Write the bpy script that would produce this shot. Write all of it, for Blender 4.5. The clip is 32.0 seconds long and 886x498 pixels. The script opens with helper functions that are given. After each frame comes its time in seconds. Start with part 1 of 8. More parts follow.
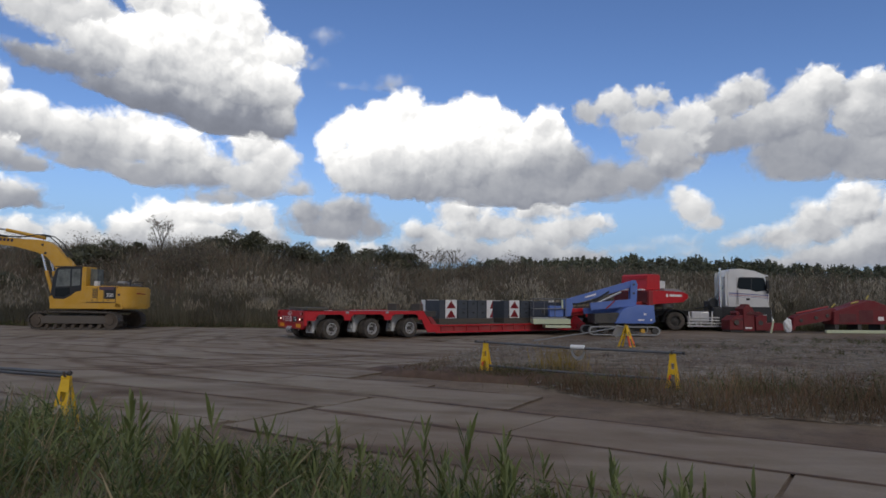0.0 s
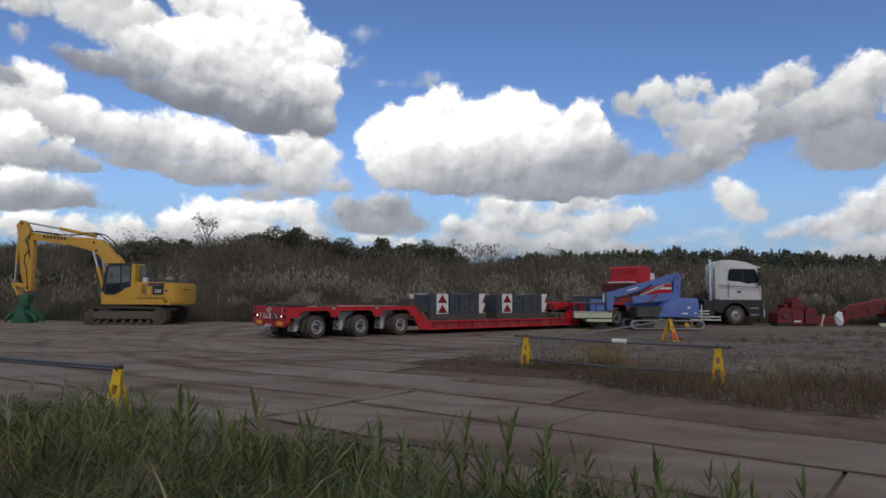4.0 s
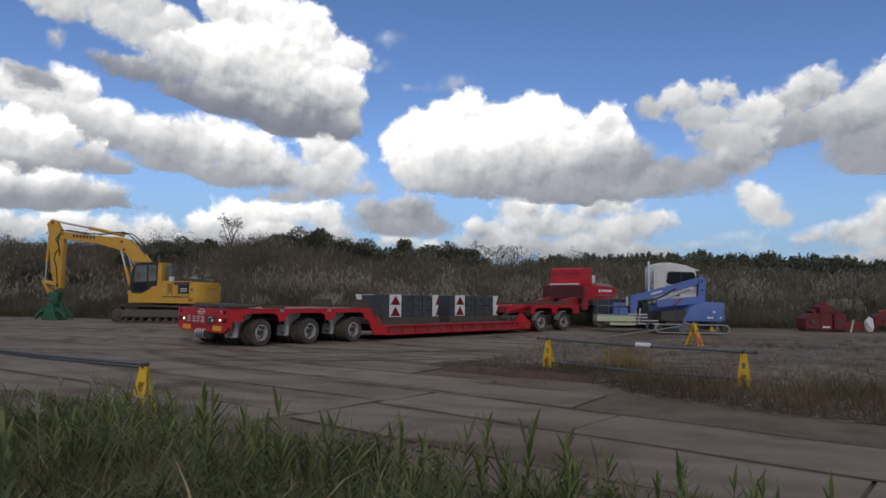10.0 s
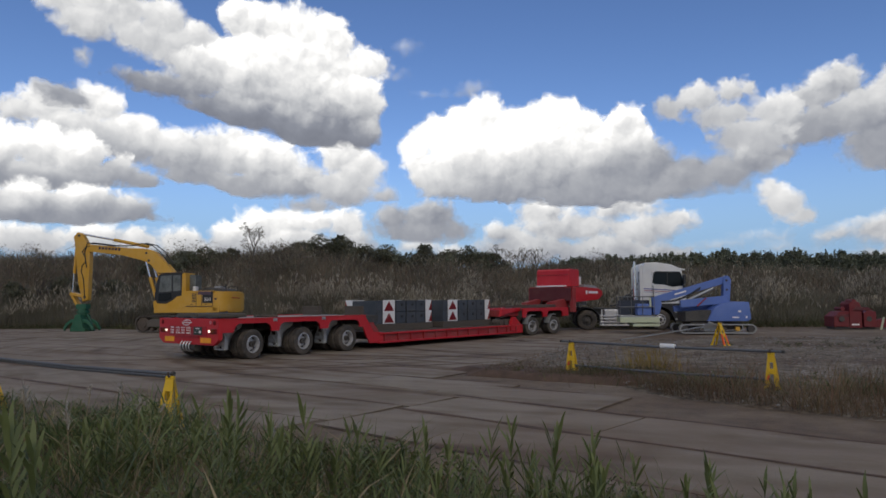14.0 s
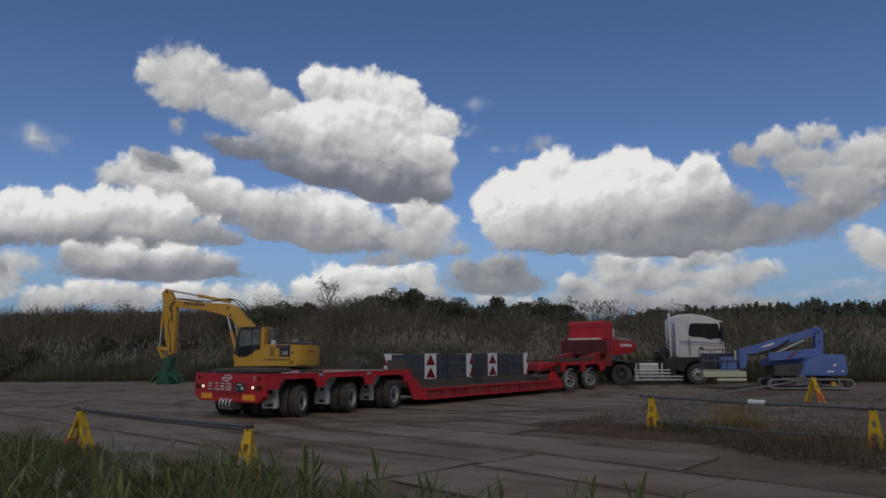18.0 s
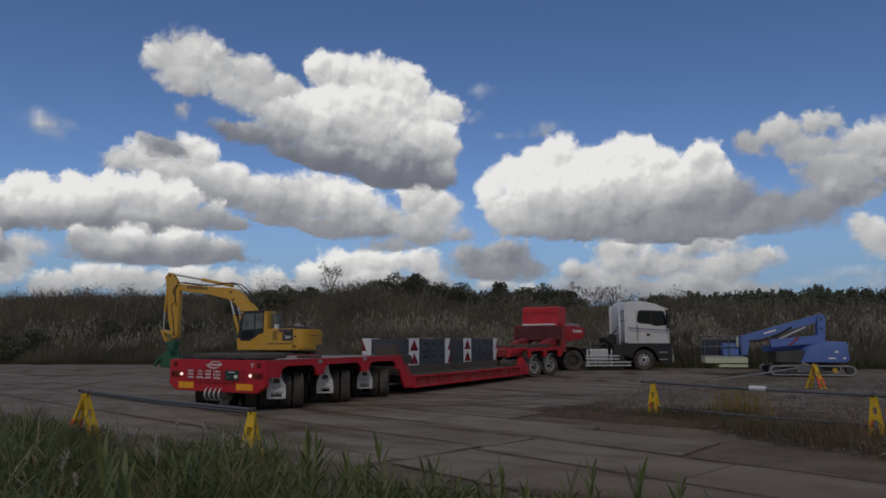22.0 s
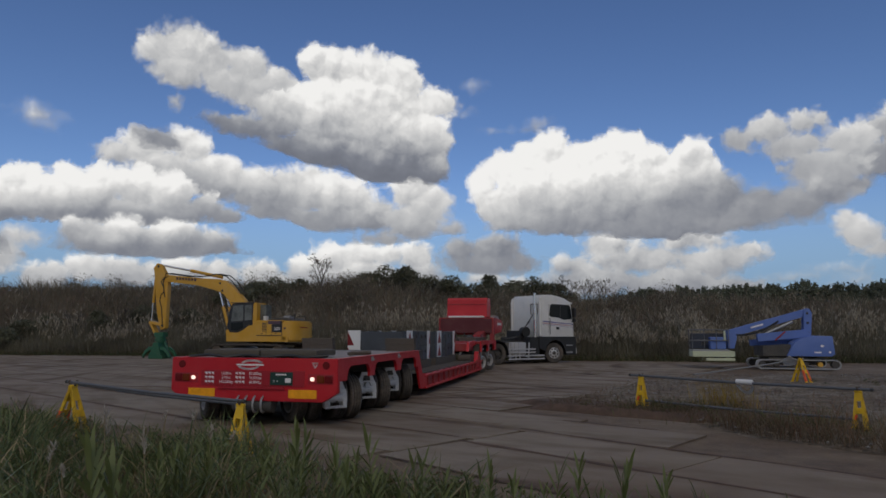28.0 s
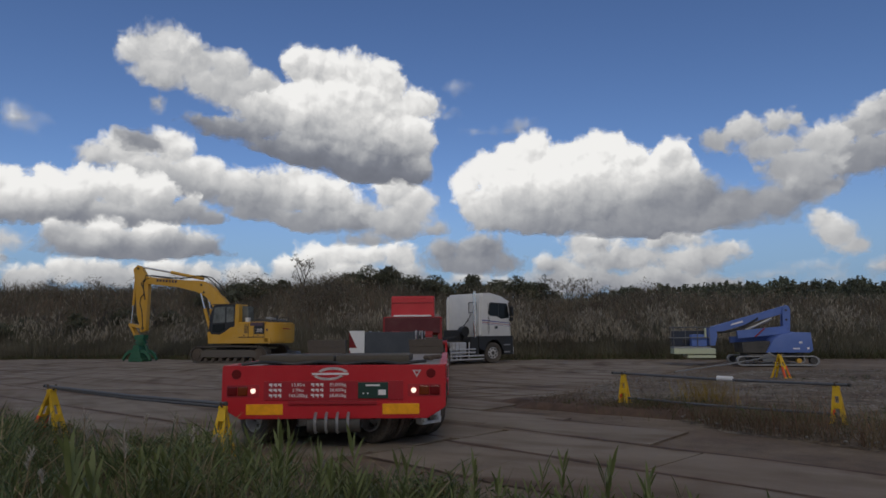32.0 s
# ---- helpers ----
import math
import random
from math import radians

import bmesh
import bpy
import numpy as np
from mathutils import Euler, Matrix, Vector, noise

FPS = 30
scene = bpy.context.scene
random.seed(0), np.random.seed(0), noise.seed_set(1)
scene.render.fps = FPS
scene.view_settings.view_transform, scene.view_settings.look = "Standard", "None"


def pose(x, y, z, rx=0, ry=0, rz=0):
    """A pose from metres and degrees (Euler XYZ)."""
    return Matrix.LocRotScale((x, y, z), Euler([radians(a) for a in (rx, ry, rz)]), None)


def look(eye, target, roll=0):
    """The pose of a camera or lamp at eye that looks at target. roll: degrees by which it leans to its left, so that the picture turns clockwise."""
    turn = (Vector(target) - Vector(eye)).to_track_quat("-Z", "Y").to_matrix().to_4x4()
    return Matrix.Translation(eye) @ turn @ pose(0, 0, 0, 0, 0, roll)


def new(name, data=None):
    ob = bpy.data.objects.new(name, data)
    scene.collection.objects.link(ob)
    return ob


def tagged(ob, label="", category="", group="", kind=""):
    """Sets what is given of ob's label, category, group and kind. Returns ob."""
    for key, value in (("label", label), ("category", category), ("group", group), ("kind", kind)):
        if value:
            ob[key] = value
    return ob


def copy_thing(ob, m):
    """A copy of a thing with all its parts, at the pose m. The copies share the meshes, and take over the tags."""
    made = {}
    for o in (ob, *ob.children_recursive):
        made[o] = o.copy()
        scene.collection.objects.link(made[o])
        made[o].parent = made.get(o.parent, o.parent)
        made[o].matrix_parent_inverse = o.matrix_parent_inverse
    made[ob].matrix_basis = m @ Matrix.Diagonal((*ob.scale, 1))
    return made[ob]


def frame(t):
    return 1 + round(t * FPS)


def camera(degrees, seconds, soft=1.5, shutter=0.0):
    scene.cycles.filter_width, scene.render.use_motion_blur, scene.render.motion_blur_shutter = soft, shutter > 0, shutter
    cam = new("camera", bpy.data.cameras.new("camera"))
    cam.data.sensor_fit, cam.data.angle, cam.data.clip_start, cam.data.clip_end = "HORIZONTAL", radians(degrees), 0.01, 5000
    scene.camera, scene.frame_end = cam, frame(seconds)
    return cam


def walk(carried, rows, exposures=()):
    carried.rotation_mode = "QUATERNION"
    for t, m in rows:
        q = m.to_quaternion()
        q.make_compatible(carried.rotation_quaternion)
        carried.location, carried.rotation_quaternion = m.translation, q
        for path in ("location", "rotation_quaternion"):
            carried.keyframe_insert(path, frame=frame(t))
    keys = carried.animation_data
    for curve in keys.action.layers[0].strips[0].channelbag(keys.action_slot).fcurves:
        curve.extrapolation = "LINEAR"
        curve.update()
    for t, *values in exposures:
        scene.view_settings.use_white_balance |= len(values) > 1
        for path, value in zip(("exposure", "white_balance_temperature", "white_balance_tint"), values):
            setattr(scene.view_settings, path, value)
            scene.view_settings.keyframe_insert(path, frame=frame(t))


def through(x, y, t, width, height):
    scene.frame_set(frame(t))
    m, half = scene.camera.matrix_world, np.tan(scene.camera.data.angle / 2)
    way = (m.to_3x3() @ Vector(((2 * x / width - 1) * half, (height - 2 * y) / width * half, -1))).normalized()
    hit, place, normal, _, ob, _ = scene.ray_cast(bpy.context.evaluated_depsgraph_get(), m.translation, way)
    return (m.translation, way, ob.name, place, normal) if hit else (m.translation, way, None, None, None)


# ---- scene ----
EYE = 1.547
cam = camera(66.6, 32.0, soft=1.6)
# seconds, turn to the right, tilt up, lean; the tripod never leaves its place
CAMERA_TURNS = [
    (0,0.011,4.370,0.431), (0.5,-0.483,4.169,0.247), (1,-0.956,4.062,0.333), (1.5,-1.654,4.043,0.719),
    (2,-2.342,3.973,0.927), (2.5,-2.747,3.840,0.461), (3,-3.001,3.805,0.237), (3.5,-3.185,3.829,0.071),
    (5.5,-4.024,3.958,0.780), (6,-4.187,3.953,0.778), (6.5,-3.980,3.971,1.055), (7,-4.051,3.991,1.075),
    (7.5,-4.267,3.997,0.984), (8,-4.506,3.908,0.896), (8.5,-4.581,3.772,0.626), (9,-4.727,3.777,0.401),
    (9.5,-4.952,3.875,0.630), (10,-5.226,3.987,0.707), (10.5,-5.408,4.116,0.547), (11,-5.558,4.153,0.011),
    (11.5,-5.687,4.192,-0.072), (12,-5.924,4.330,0.368), (12.5,-6.209,4.405,0.663), (13,-6.477,4.410,0.312),
    (13.5,-6.724,4.379,-0.221), (14,-6.963,4.372,-0.394), (14.5,-7.443,4.661,-0.189), (16.5,-11.762,7.993,-0.139),
    (17,-12.271,8.435,0.067), (17.5,-12.719,8.741,-0.039), (18,-13.064,8.885,-0.463), (18.5,-13.278,8.934,-0.741),
    (19,-13.515,8.786,-0.608), (19.5,-13.830,8.623,-0.135), (20,-13.910,8.369,-0.131), (20.5,-13.572,8.025,-0.392),
    (21,-13.209,7.848,-0.541), (21.5,-13.271,7.746,-0.352), (22,-13.305,7.623,-0.163), (22.5,-13.062,7.412,-0.386),
    (23,-12.917,7.305,-0.631), (23.5,-13.000,7.333,-0.453), (24,-13.141,7.340,-0.325), (24.5,-12.983,7.296,-0.609),
    (25,-12.807,7.180,-0.659), (25.5,-12.842,7.097,-0.442), (27.5,-12.403,6.962,-0.146), (28,-12.465,7.002,0.114),
    (28.5,-12.436,7.014,0.155), (29,-12.256,7.065,-0.210), (29.5,-11.925,7.084,-0.509), (30,-11.888,7.137,-0.368),
    (30.5,-11.794,7.179,-0.284), (31,-11.529,7.094,-0.529), (31.5,-11.086,7.010,-0.649), (32,-11.008,6.988,-0.429),
]

walk(cam, [(t, pose(0, 0, EYE, 0, 0, -a) @ pose(0, 0, 0, 90 + e, 0, 0) @ pose(0, 0, 0, 0, 0, r)) for t, a, e, r in CAMERA_TURNS],
     exposures=[(0.0, -0.04), (14.5, -0.05), (16.5, -0.54), (19.0, -0.60), (25.5, -0.50), (28.0, -0.45), (32.0, -0.45)])

# ---- light ----
SUN_EL, SUN_AZ = 38.0, 165.0
world = bpy.data.worlds.new("world")
scene.world = world
world.use_nodes = True
wn = world.node_tree.nodes
sky = wn.new("ShaderNodeTexSky")
sky.sky_type = "NISHITA"
sky.sun_disc = False
sky.sun_elevation = radians(SUN_EL)
sky.sun_rotation = radians(SUN_AZ)
sky.air_density, sky.dust_density, sky.ozone_density = 0.8, 0.0, 3.0
sky.altitude = 600
wn["Background"].inputs["Strength"].default_value = 0.134
hue = wn.new("ShaderNodeHueSaturation")
hue.inputs["Saturation"].default_value, hue.inputs["Hue"].default_value = 1.09, 0.507
world.node_tree.links.new(sky.outputs[0], hue.inputs["Color"])
world.node_tree.links.new(hue.outputs[0], wn["Background"].inputs["Color"])
# the same broken cloud goes on behind and above, beyond the drifting deck
wl = world.node_tree.links
wtc, wsep, wnz = wn.new("ShaderNodeTexCoord"), wn.new("ShaderNodeSeparateXYZ"), wn.new("ShaderNodeTexNoise")
wl.new(wtc.outputs["Generated"], wsep.inputs[0])
wl.new(wtc.outputs["Generated"], wnz.inputs["Vector"])
wnz.inputs["Scale"].default_value, wnz.inputs["Detail"].default_value = 3.2, 6


def world_range(src, a, b):
    mr = wn.new("ShaderNodeMapRange")
    mr.interpolation_type = "SMOOTHSTEP"
    mr.inputs[1].default_value, mr.inputs[2].default_value = a, b
    wl.new(src, mr.inputs[0])
    return mr.outputs[0]


def world_math(op, a, b):
    mm = wn.new("ShaderNodeMath")
    mm.operation = op
    wl.new(a, mm.inputs[0])
    wl.new(b, mm.inputs[1])
    return mm.outputs[0]


# pale blue haze low over the land
haze = wn.new("ShaderNodeMix")
haze.data_type = "RGBA"
wl.new(world_range(wsep.outputs[2], 0.24, 0.02), haze.inputs[0])
wl.new(hue.outputs[0], haze.inputs[6])
haze.inputs[7].default_value = (2.0, 3.18, 4.7, 1)
wl.new(haze.outputs[2], wn["Background"].inputs["Color"])
elsewhere = world_math("MAXIMUM", world_range(wsep.outputs[1], 0.30, 0.05), world_range(wsep.outputs[2], 0.66, 0.78))
cover = world_math("MULTIPLY", elsewhere, world_range(wnz.outputs[0], 0.40, 0.56))
bright = wn.new("ShaderNodeBackground")
bright.inputs["Color"].default_value, bright.inputs["Strength"].default_value = (1.0, 0.965, 0.90, 1), 0.50
wmix = wn.new("ShaderNodeMixShader")
wl.new(cover, wmix.inputs[0])
wl.new(wn["Background"].outputs[0], wmix.inputs[1])
wl.new(bright.outputs[0], wmix.inputs[2])
wl.new(wmix.outputs[0], wn["World Output"].inputs["Surface"])
sun_data = bpy.data.lights.new("sun", "SUN")
sun_data.energy, sun_data.angle, sun_data.color = 0.85, radians(20), (1.0, 0.90, 0.78)
sun_ob = new("sun", sun_data)
sun_ob.matrix_world = look((0, 0, 0), (-math.sin(radians(SUN_AZ)) * math.cos(radians(SUN_EL)), -math.cos(radians(SUN_AZ)) * math.cos(radians(SUN_EL)), -math.sin(radians(SUN_EL))))


# ---- materials ----
def nodes_of(name):
    m = bpy.data.materials.new(name)
    m.use_nodes = True
    nt = m.node_tree
    return m, nt, nt.nodes, nt.links, nt.nodes["Principled BSDF"]


def noise_node(nt, scale, detail=4.0, rough=0.55, coord="Object"):
    tc = nt.nodes.new("ShaderNodeTexCoord")
    n = nt.nodes.new("ShaderNodeTexNoise")
    n.inputs["Scale"].default_value, n.inputs["Detail"].default_value, n.inputs["Roughness"].default_value = scale, detail, rough
    nt.links.new(tc.outputs[coord], n.inputs["Vector"])
    return n


def ramp_node(nt, src, stops):
    r = nt.nodes.new("ShaderNodeValToRGB")
    els = r.color_ramp.elements
    while len(els) < len(stops):
        els.new(0.5)
    for e, (p, c) in zip(els, stops):
        e.position, e.color = p, (*c, 1)
    nt.links.new(src, r.inputs["Fac"])
    return r


def mix_node(nt, fac, a, b, blend="MIX"):
    m = nt.nodes.new("ShaderNodeMix")
    m.data_type, m.blend_type = "RGBA", blend
    for sock, v in ((m.inputs[0], fac), (m.inputs[6], a), (m.inputs[7], b)):
        if isinstance(v, (int, float)):
            sock.default_value = v
        elif isinstance(v, tuple):
            sock.default_value = (*v, 1)
        else:
            nt.links.new(v, sock)
    return m.outputs[2]


def bump_to(nt, bsdf, src, strength, dist):
    b = nt.nodes.new("ShaderNodeBump")
    b.inputs["Strength"].default_value, b.inputs["Distance"].default_value = strength, dist
    nt.links.new(src, b.inputs["Height"])
    nt.links.new(b.outputs[0], bsdf.inputs["Normal"])


def paint(name, base, dirt=(0.16, 0.13, 0.10), amount=0.5, rough=0.42, metal=0.0, scale=1.6, fine=28.0):
    """Worn, dusty coat: broad dirt patches, fine specks, uneven gloss."""
    m, nt, nd, lk, b = nodes_of(name)
    broad, small = noise_node(nt, scale, 6, 0.62), noise_node(nt, fine, 5, 0.7)
    mul = nd.new("ShaderNodeMath")
    mul.operation = "MULTIPLY"
    lk.new(broad.outputs[0], mul.inputs[0])
    lk.new(small.outputs[0], mul.inputs[1])
    mask = ramp_node(nt, mul.outputs[0], [(0.20, (0, 0, 0)), (0.48, (amount, amount, amount))])
    tone = ramp_node(nt, broad.outputs[0], [(0.3, tuple(c * 0.82 for c in base)), (0.7, base)])
    col = mix_node(nt, mask.outputs[0], tone.outputs[0], dirt)
    lk.new(col, b.inputs["Base Color"])
    rr = ramp_node(nt, small.outputs[0], [(0.3, (rough - 0.08,) * 3), (0.7, (min(1, rough + 0.22),) * 3)])
    lk.new(rr.outputs[0], b.inputs["Roughness"])
    b.inputs["Metallic"].default_value = metal
    bump_to(nt, b, small.outputs[0], 0.12, 0.01)
    return m


def plain(name, base, rough=0.5, metal=0.0, vary=0.15, scale=9.0):
    m, nt, nd, lk, b = nodes_of(name)
    n = noise_node(nt, scale, 5, 0.65)
    r = ramp_node(nt, n.outputs[0], [(0.3, tuple(c * (1 - vary) for c in base)), (0.7, tuple(min(1, c * (1 + vary)) for c in base))])
    lk.new(r.outputs[0], b.inputs["Base Color"])
    b.inputs["Roughness"].default_value, b.inputs["Metallic"].default_value = rough, metal
    bump_to(nt, b, n.outputs[0], 0.1, 0.01)
    return m


def glowing(name, colour, strength):
    m, nt, nd, lk, b = nodes_of(name)
    b.inputs["Base Color"].default_value = (*colour, 1)
    b.inputs["Emission Color"].default_value = (*colour, 1)
    b.inputs["Emission Strength"].default_value = strength
    return m


def leafy(name, dark, light, dry=(0.2, 0.16, 0.08), dry_part=0.25, rough=0.6, through=0.25):
    """Leaves and stalks: every blade has its own tone, some are dry."""
    m, nt, nd, lk, b = nodes_of(name)
    g = nd.new("ShaderNodeNewGeometry")
    tone = ramp_node(nt, g.outputs["Random Per Island"], [(0.0, dark), (1 - dry_part, light), (min(0.99, 1 - dry_part + 0.02), dry), (1.0, tuple(c * 0.7 for c in dry))])
    patch = noise_node(nt, 0.35, 4, 0.6)
    shade = ramp_node(nt, patch.outputs[0], [(0.3, (0.55, 0.52, 0.5)), (0.7, (1.15, 1.1, 1.0))])
    col = mix_node(nt, 1.0, tone.outputs[0], shade.outputs[0], "MULTIPLY")
    lk.new(col, b.inputs["Base Color"])
    b.inputs["Roughness"].default_value = rough
    tr = nd.new("ShaderNodeBsdfTranslucent")
    lk.new(col, tr.inputs["Color"])
    mx = nd.new("ShaderNodeMixShader")
    mx.inputs[0].default_value = through
    lk.new(b.outputs[0], mx.inputs[1])
    lk.new(tr.outputs[0], mx.inputs[2])
    lk.new(mx.outputs[0], nd["Material Output"].inputs["Surface"])
    return m


RED = paint("red_enamel", (0.52, 0.007, 0.017), dirt=(0.22, 0.12, 0.10), amount=0.18, rough=0.38)
RED_DEEP = paint("deep_red_enamel", (0.36, 0.007, 0.018), amount=0.15, rough=0.4)
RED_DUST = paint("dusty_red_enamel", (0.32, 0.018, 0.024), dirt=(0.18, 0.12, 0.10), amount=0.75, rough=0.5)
MAROON = paint("dark_maroon_cover", (0.10, 0.012, 0.018), amount=0.3, rough=0.6)
YELLOW = paint("excavator_yellow", (0.64, 0.345, 0.025), dirt=(0.40, 0.28, 0.13), amount=0.7, rough=0.42)
PLASTIC_YELLOW = paint("yellow_plastic", (0.78, 0.48, 0.01), amount=0.3, rough=0.5, scale=5)
BLUE = paint("lift_blue", (0.105, 0.185, 0.50), dirt=(0.15, 0.16, 0.2), amount=0.3, rough=0.5)
GREEN = paint("green_enamel", (0.012, 0.11, 0.055), amount=0.35, rough=0.5)
WHITE = paint("white_cab_paint", (0.70, 0.70, 0.69), dirt=(0.4, 0.38, 0.35), amount=0.25, rough=0.3)
WHITE_SIGN = paint("white_reflective", (0.80, 0.80, 0.80), dirt=(0.4, 0.4, 0.4), amount=0.3, rough=0.5)
RED_SIGN = paint("red_reflective", (0.36, 0.02, 0.03), amount=0.25, rough=0.5)
AMBER_SIGN = plain("amber_reflective", (0.85, 0.36, 0.01), 0.35)
CRATE = paint("slate_grey_paint", (0.052, 0.062, 0.078), dirt=(0.10, 0.10, 0.10), amount=0.5, rough=0.55)
BLACK = plain("black_plastic", (0.018, 0.019, 0.021), 0.5)
DARK = paint("black_chassis", (0.042, 0.041, 0.040), dirt=(0.17, 0.145, 0.12), amount=0.6, rough=0.6)
RUBBER = paint("dusty_rubber", (0.05, 0.045, 0.040), dirt=(0.19, 0.155, 0.125), amount=0.95, rough=0.85, scale=3)
STEEL = paint("bare_steel", (0.50, 0.51, 0.52), dirt=(0.2, 0.18, 0.16), amount=0.55, rough=0.42, metal=0.75)
SILVER = paint("silver_rim", (0.62, 0.62, 0.63), dirt=(0.25, 0.22, 0.19), amount=0.4, rough=0.4, metal=0.55)
CHROME = plain("chrome", (0.75, 0.75, 0.76), 0.18, 1.0, 0.05)
GREY = paint("cast_grey", (0.34, 0.35, 0.36), amount=0.4, rough=0.5, metal=0.2)
PIPE = paint("grey_pipe", (0.13, 0.14, 0.16), amount=0.4, rough=0.5, metal=0.3, scale=3)
TIMBER = paint("weathered_timber", (0.095, 0.078, 0.064), dirt=(0.05, 0.045, 0.04), amount=0.6, rough=0.85, scale=4)
DECK = paint("grimy_deck", (0.30, 0.27, 0.25), dirt=(0.13, 0.11, 0.09), amount=0.7, rough=0.7, scale=2.5)
MAT_RUBBER = paint("brown_mat", (0.10, 0.085, 0.068), dirt=(0.07, 0.075, 0.06), amount=0.6, rough=0.9)
RUST = paint("rusty_track", (0.10, 0.078, 0.062), dirt=(0.2, 0.165, 0.13), amount=0.7, rough=0.8, metal=0.2)
PALE = paint("pale_green_board", (0.55, 0.60, 0.42), amount=0.35, rough=0.6)
STRIPE_BLUE = plain("stripe_blue", (0.10, 0.10, 0.30), 0.4)
STRIPE_RED = plain("stripe_red", (0.30, 0.05, 0.10), 0.4)
LETTER_WHITE = plain("white_lettering", (0.75, 0.72, 0.72), 0.5)
LETTER_BROWN = plain("dark_lettering", (0.05, 0.03, 0.05), 0.5)
PLATE_GREEN = plain("plate_green", (0.012, 0.04, 0.03), 0.4)
ORANGE_TAPE = plain("orange_tape", (0.75, 0.10, 0.02), 0.5)
LAMP_RED = plain("lamp_red_lens", (0.13, 0.005, 0.007), 0.2)
LAMP_AMBER = plain("lamp_amber_lens", (0.16, 0.028, 0.006), 0.2)
LAMP_LIT = glowing("lit_lamp", (1.0, 0.80, 0.66), 1.5)
TRACK_DUST = paint("dusty_track_steel", (0.118, 0.103, 0.09), dirt=(0.055, 0.045, 0.037), amount=0.6, rough=0.8, scale=4)
ARM_METAL = paint("cast_arm_metal", (0.72, 0.73, 0.74), dirt=(0.20, 0.18, 0.16), amount=0.7, rough=0.45, metal=0.15, scale=4)
PLASTIC_SHEET = leafy("milky_plastic", (0.55, 0.56, 0.57), (0.66, 0.67, 0.68), (0.6, 0.6, 0.6), 0.2, 0.35, 0.45)
RED_RUST = paint("rusty_red_paint", (0.17, 0.010, 0.016), dirt=(0.07, 0.05, 0.045), amount=0.7, rough=0.6)
RAIL_STEEL = paint("dull_rail_steel", (0.13, 0.14, 0.155), amount=0.4, rough=0.5, metal=0.3)
STONE = plain("pale_stone", (0.26, 0.245, 0.225), 0.9, 0, 0.3, 6)


def glass_material():
    m, nt, nd, lk, b = nodes_of("cab_glass")
    b.inputs["Base Color"].default_value = (0.012, 0.015, 0.017, 1)
    b.inputs["Roughness"].default_value = 0.09
    b.inputs["Specular IOR Level"].default_value = 0.22
    b.inputs["IOR"].default_value = 1.45
    return m


GLASS = glass_material()

GRASS = leafy("meadow_grass", (0.048, 0.086, 0.036), (0.225, 0.28, 0.11), (0.44, 0.37, 0.23), 0.18, 0.5, 0.35)
REED_LEAF = leafy("reed_leaf", (0.07, 0.105, 0.038), (0.19, 0.235, 0.085), (0.24, 0.19, 0.1), 0.1)
EDGE_GRASS = leafy("edge_grass", (0.046, 0.062, 0.028), (0.115, 0.13, 0.058), (0.15, 0.115, 0.07), 0.25, 0.8, 0.25)
DRY_REED = leafy("dry_reed", (0.118, 0.122, 0.092), (0.236, 0.23, 0.178), (0.25, 0.225, 0.18), 0.3, 0.85, 0.35)
SCRUB = leafy("brown_scrub", (0.135, 0.13, 0.102), (0.225, 0.212, 0.168), (0.22, 0.172, 0.136), 0.35, 0.9, 0.25)
PLUME = leafy("reed_plume", (0.28, 0.26, 0.215), (0.52, 0.485, 0.415), (0.38, 0.335, 0.27), 0.2, 0.9, 0.35)
EVERGREEN = leafy("evergreen_leaf", (0.062, 0.074, 0.05), (0.135, 0.145, 0.092), (0.12, 0.105, 0.07), 0.15, 0.6, 0.1)
PINE = leafy("pine_needles", (0.075, 0.095, 0.07), (0.15, 0.172, 0.118), (0.12, 0.12, 0.085), 0.1, 0.7, 0.05)
WEED = leafy("dry_weeds", (0.085, 0.072, 0.046), (0.175, 0.14, 0.088), (0.21, 0.13, 0.085), 0.4, 0.8, 0.3)
BORDER_STALK = leafy("border_stalk", (0.125, 0.10, 0.06), (0.26, 0.20, 0.12), (0.30, 0.175, 0.115), 0.4, 0.8, 0.3)
BORDER_GRASS = leafy("border_grass", (0.06, 0.08, 0.036), (0.16, 0.185, 0.08), (0.22, 0.165, 0.10), 0.25, 0.8, 0.3)
GOLDEN = leafy("golden_weed", (0.24, 0.17, 0.025), (0.42, 0.30, 0.045), (0.28, 0.2, 0.05), 0.3, 0.8, 0.25)
VERGE_WEED = leafy("verge_weed_leaf", (0.075, 0.11, 0.04), (0.21, 0.25, 0.095), (0.2, 0.14, 0.08), 0.12, 0.55, 0.3)
BROADLEAF = leafy("broad_verge_leaf", (0.05, 0.088, 0.032), (0.15, 0.205, 0.078), (0.30, 0.25, 0.13), 0.12, 0.5, 0.35)
FLUFF = leafy("seed_fluff", (0.48, 0.45, 0.40), (0.68, 0.65, 0.59), (0.5, 0.45, 0.38), 0.2, 0.9, 0.4)
STRAW = leafy("dead_straw", (0.22, 0.17, 0.10), (0.42, 0.35, 0.22), (0.3, 0.24, 0.15), 0.2, 0.8, 0.2)
BARK = plain("grey_bark", (0.085, 0.075, 0.065), 0.9, 0, 0.3, 5)


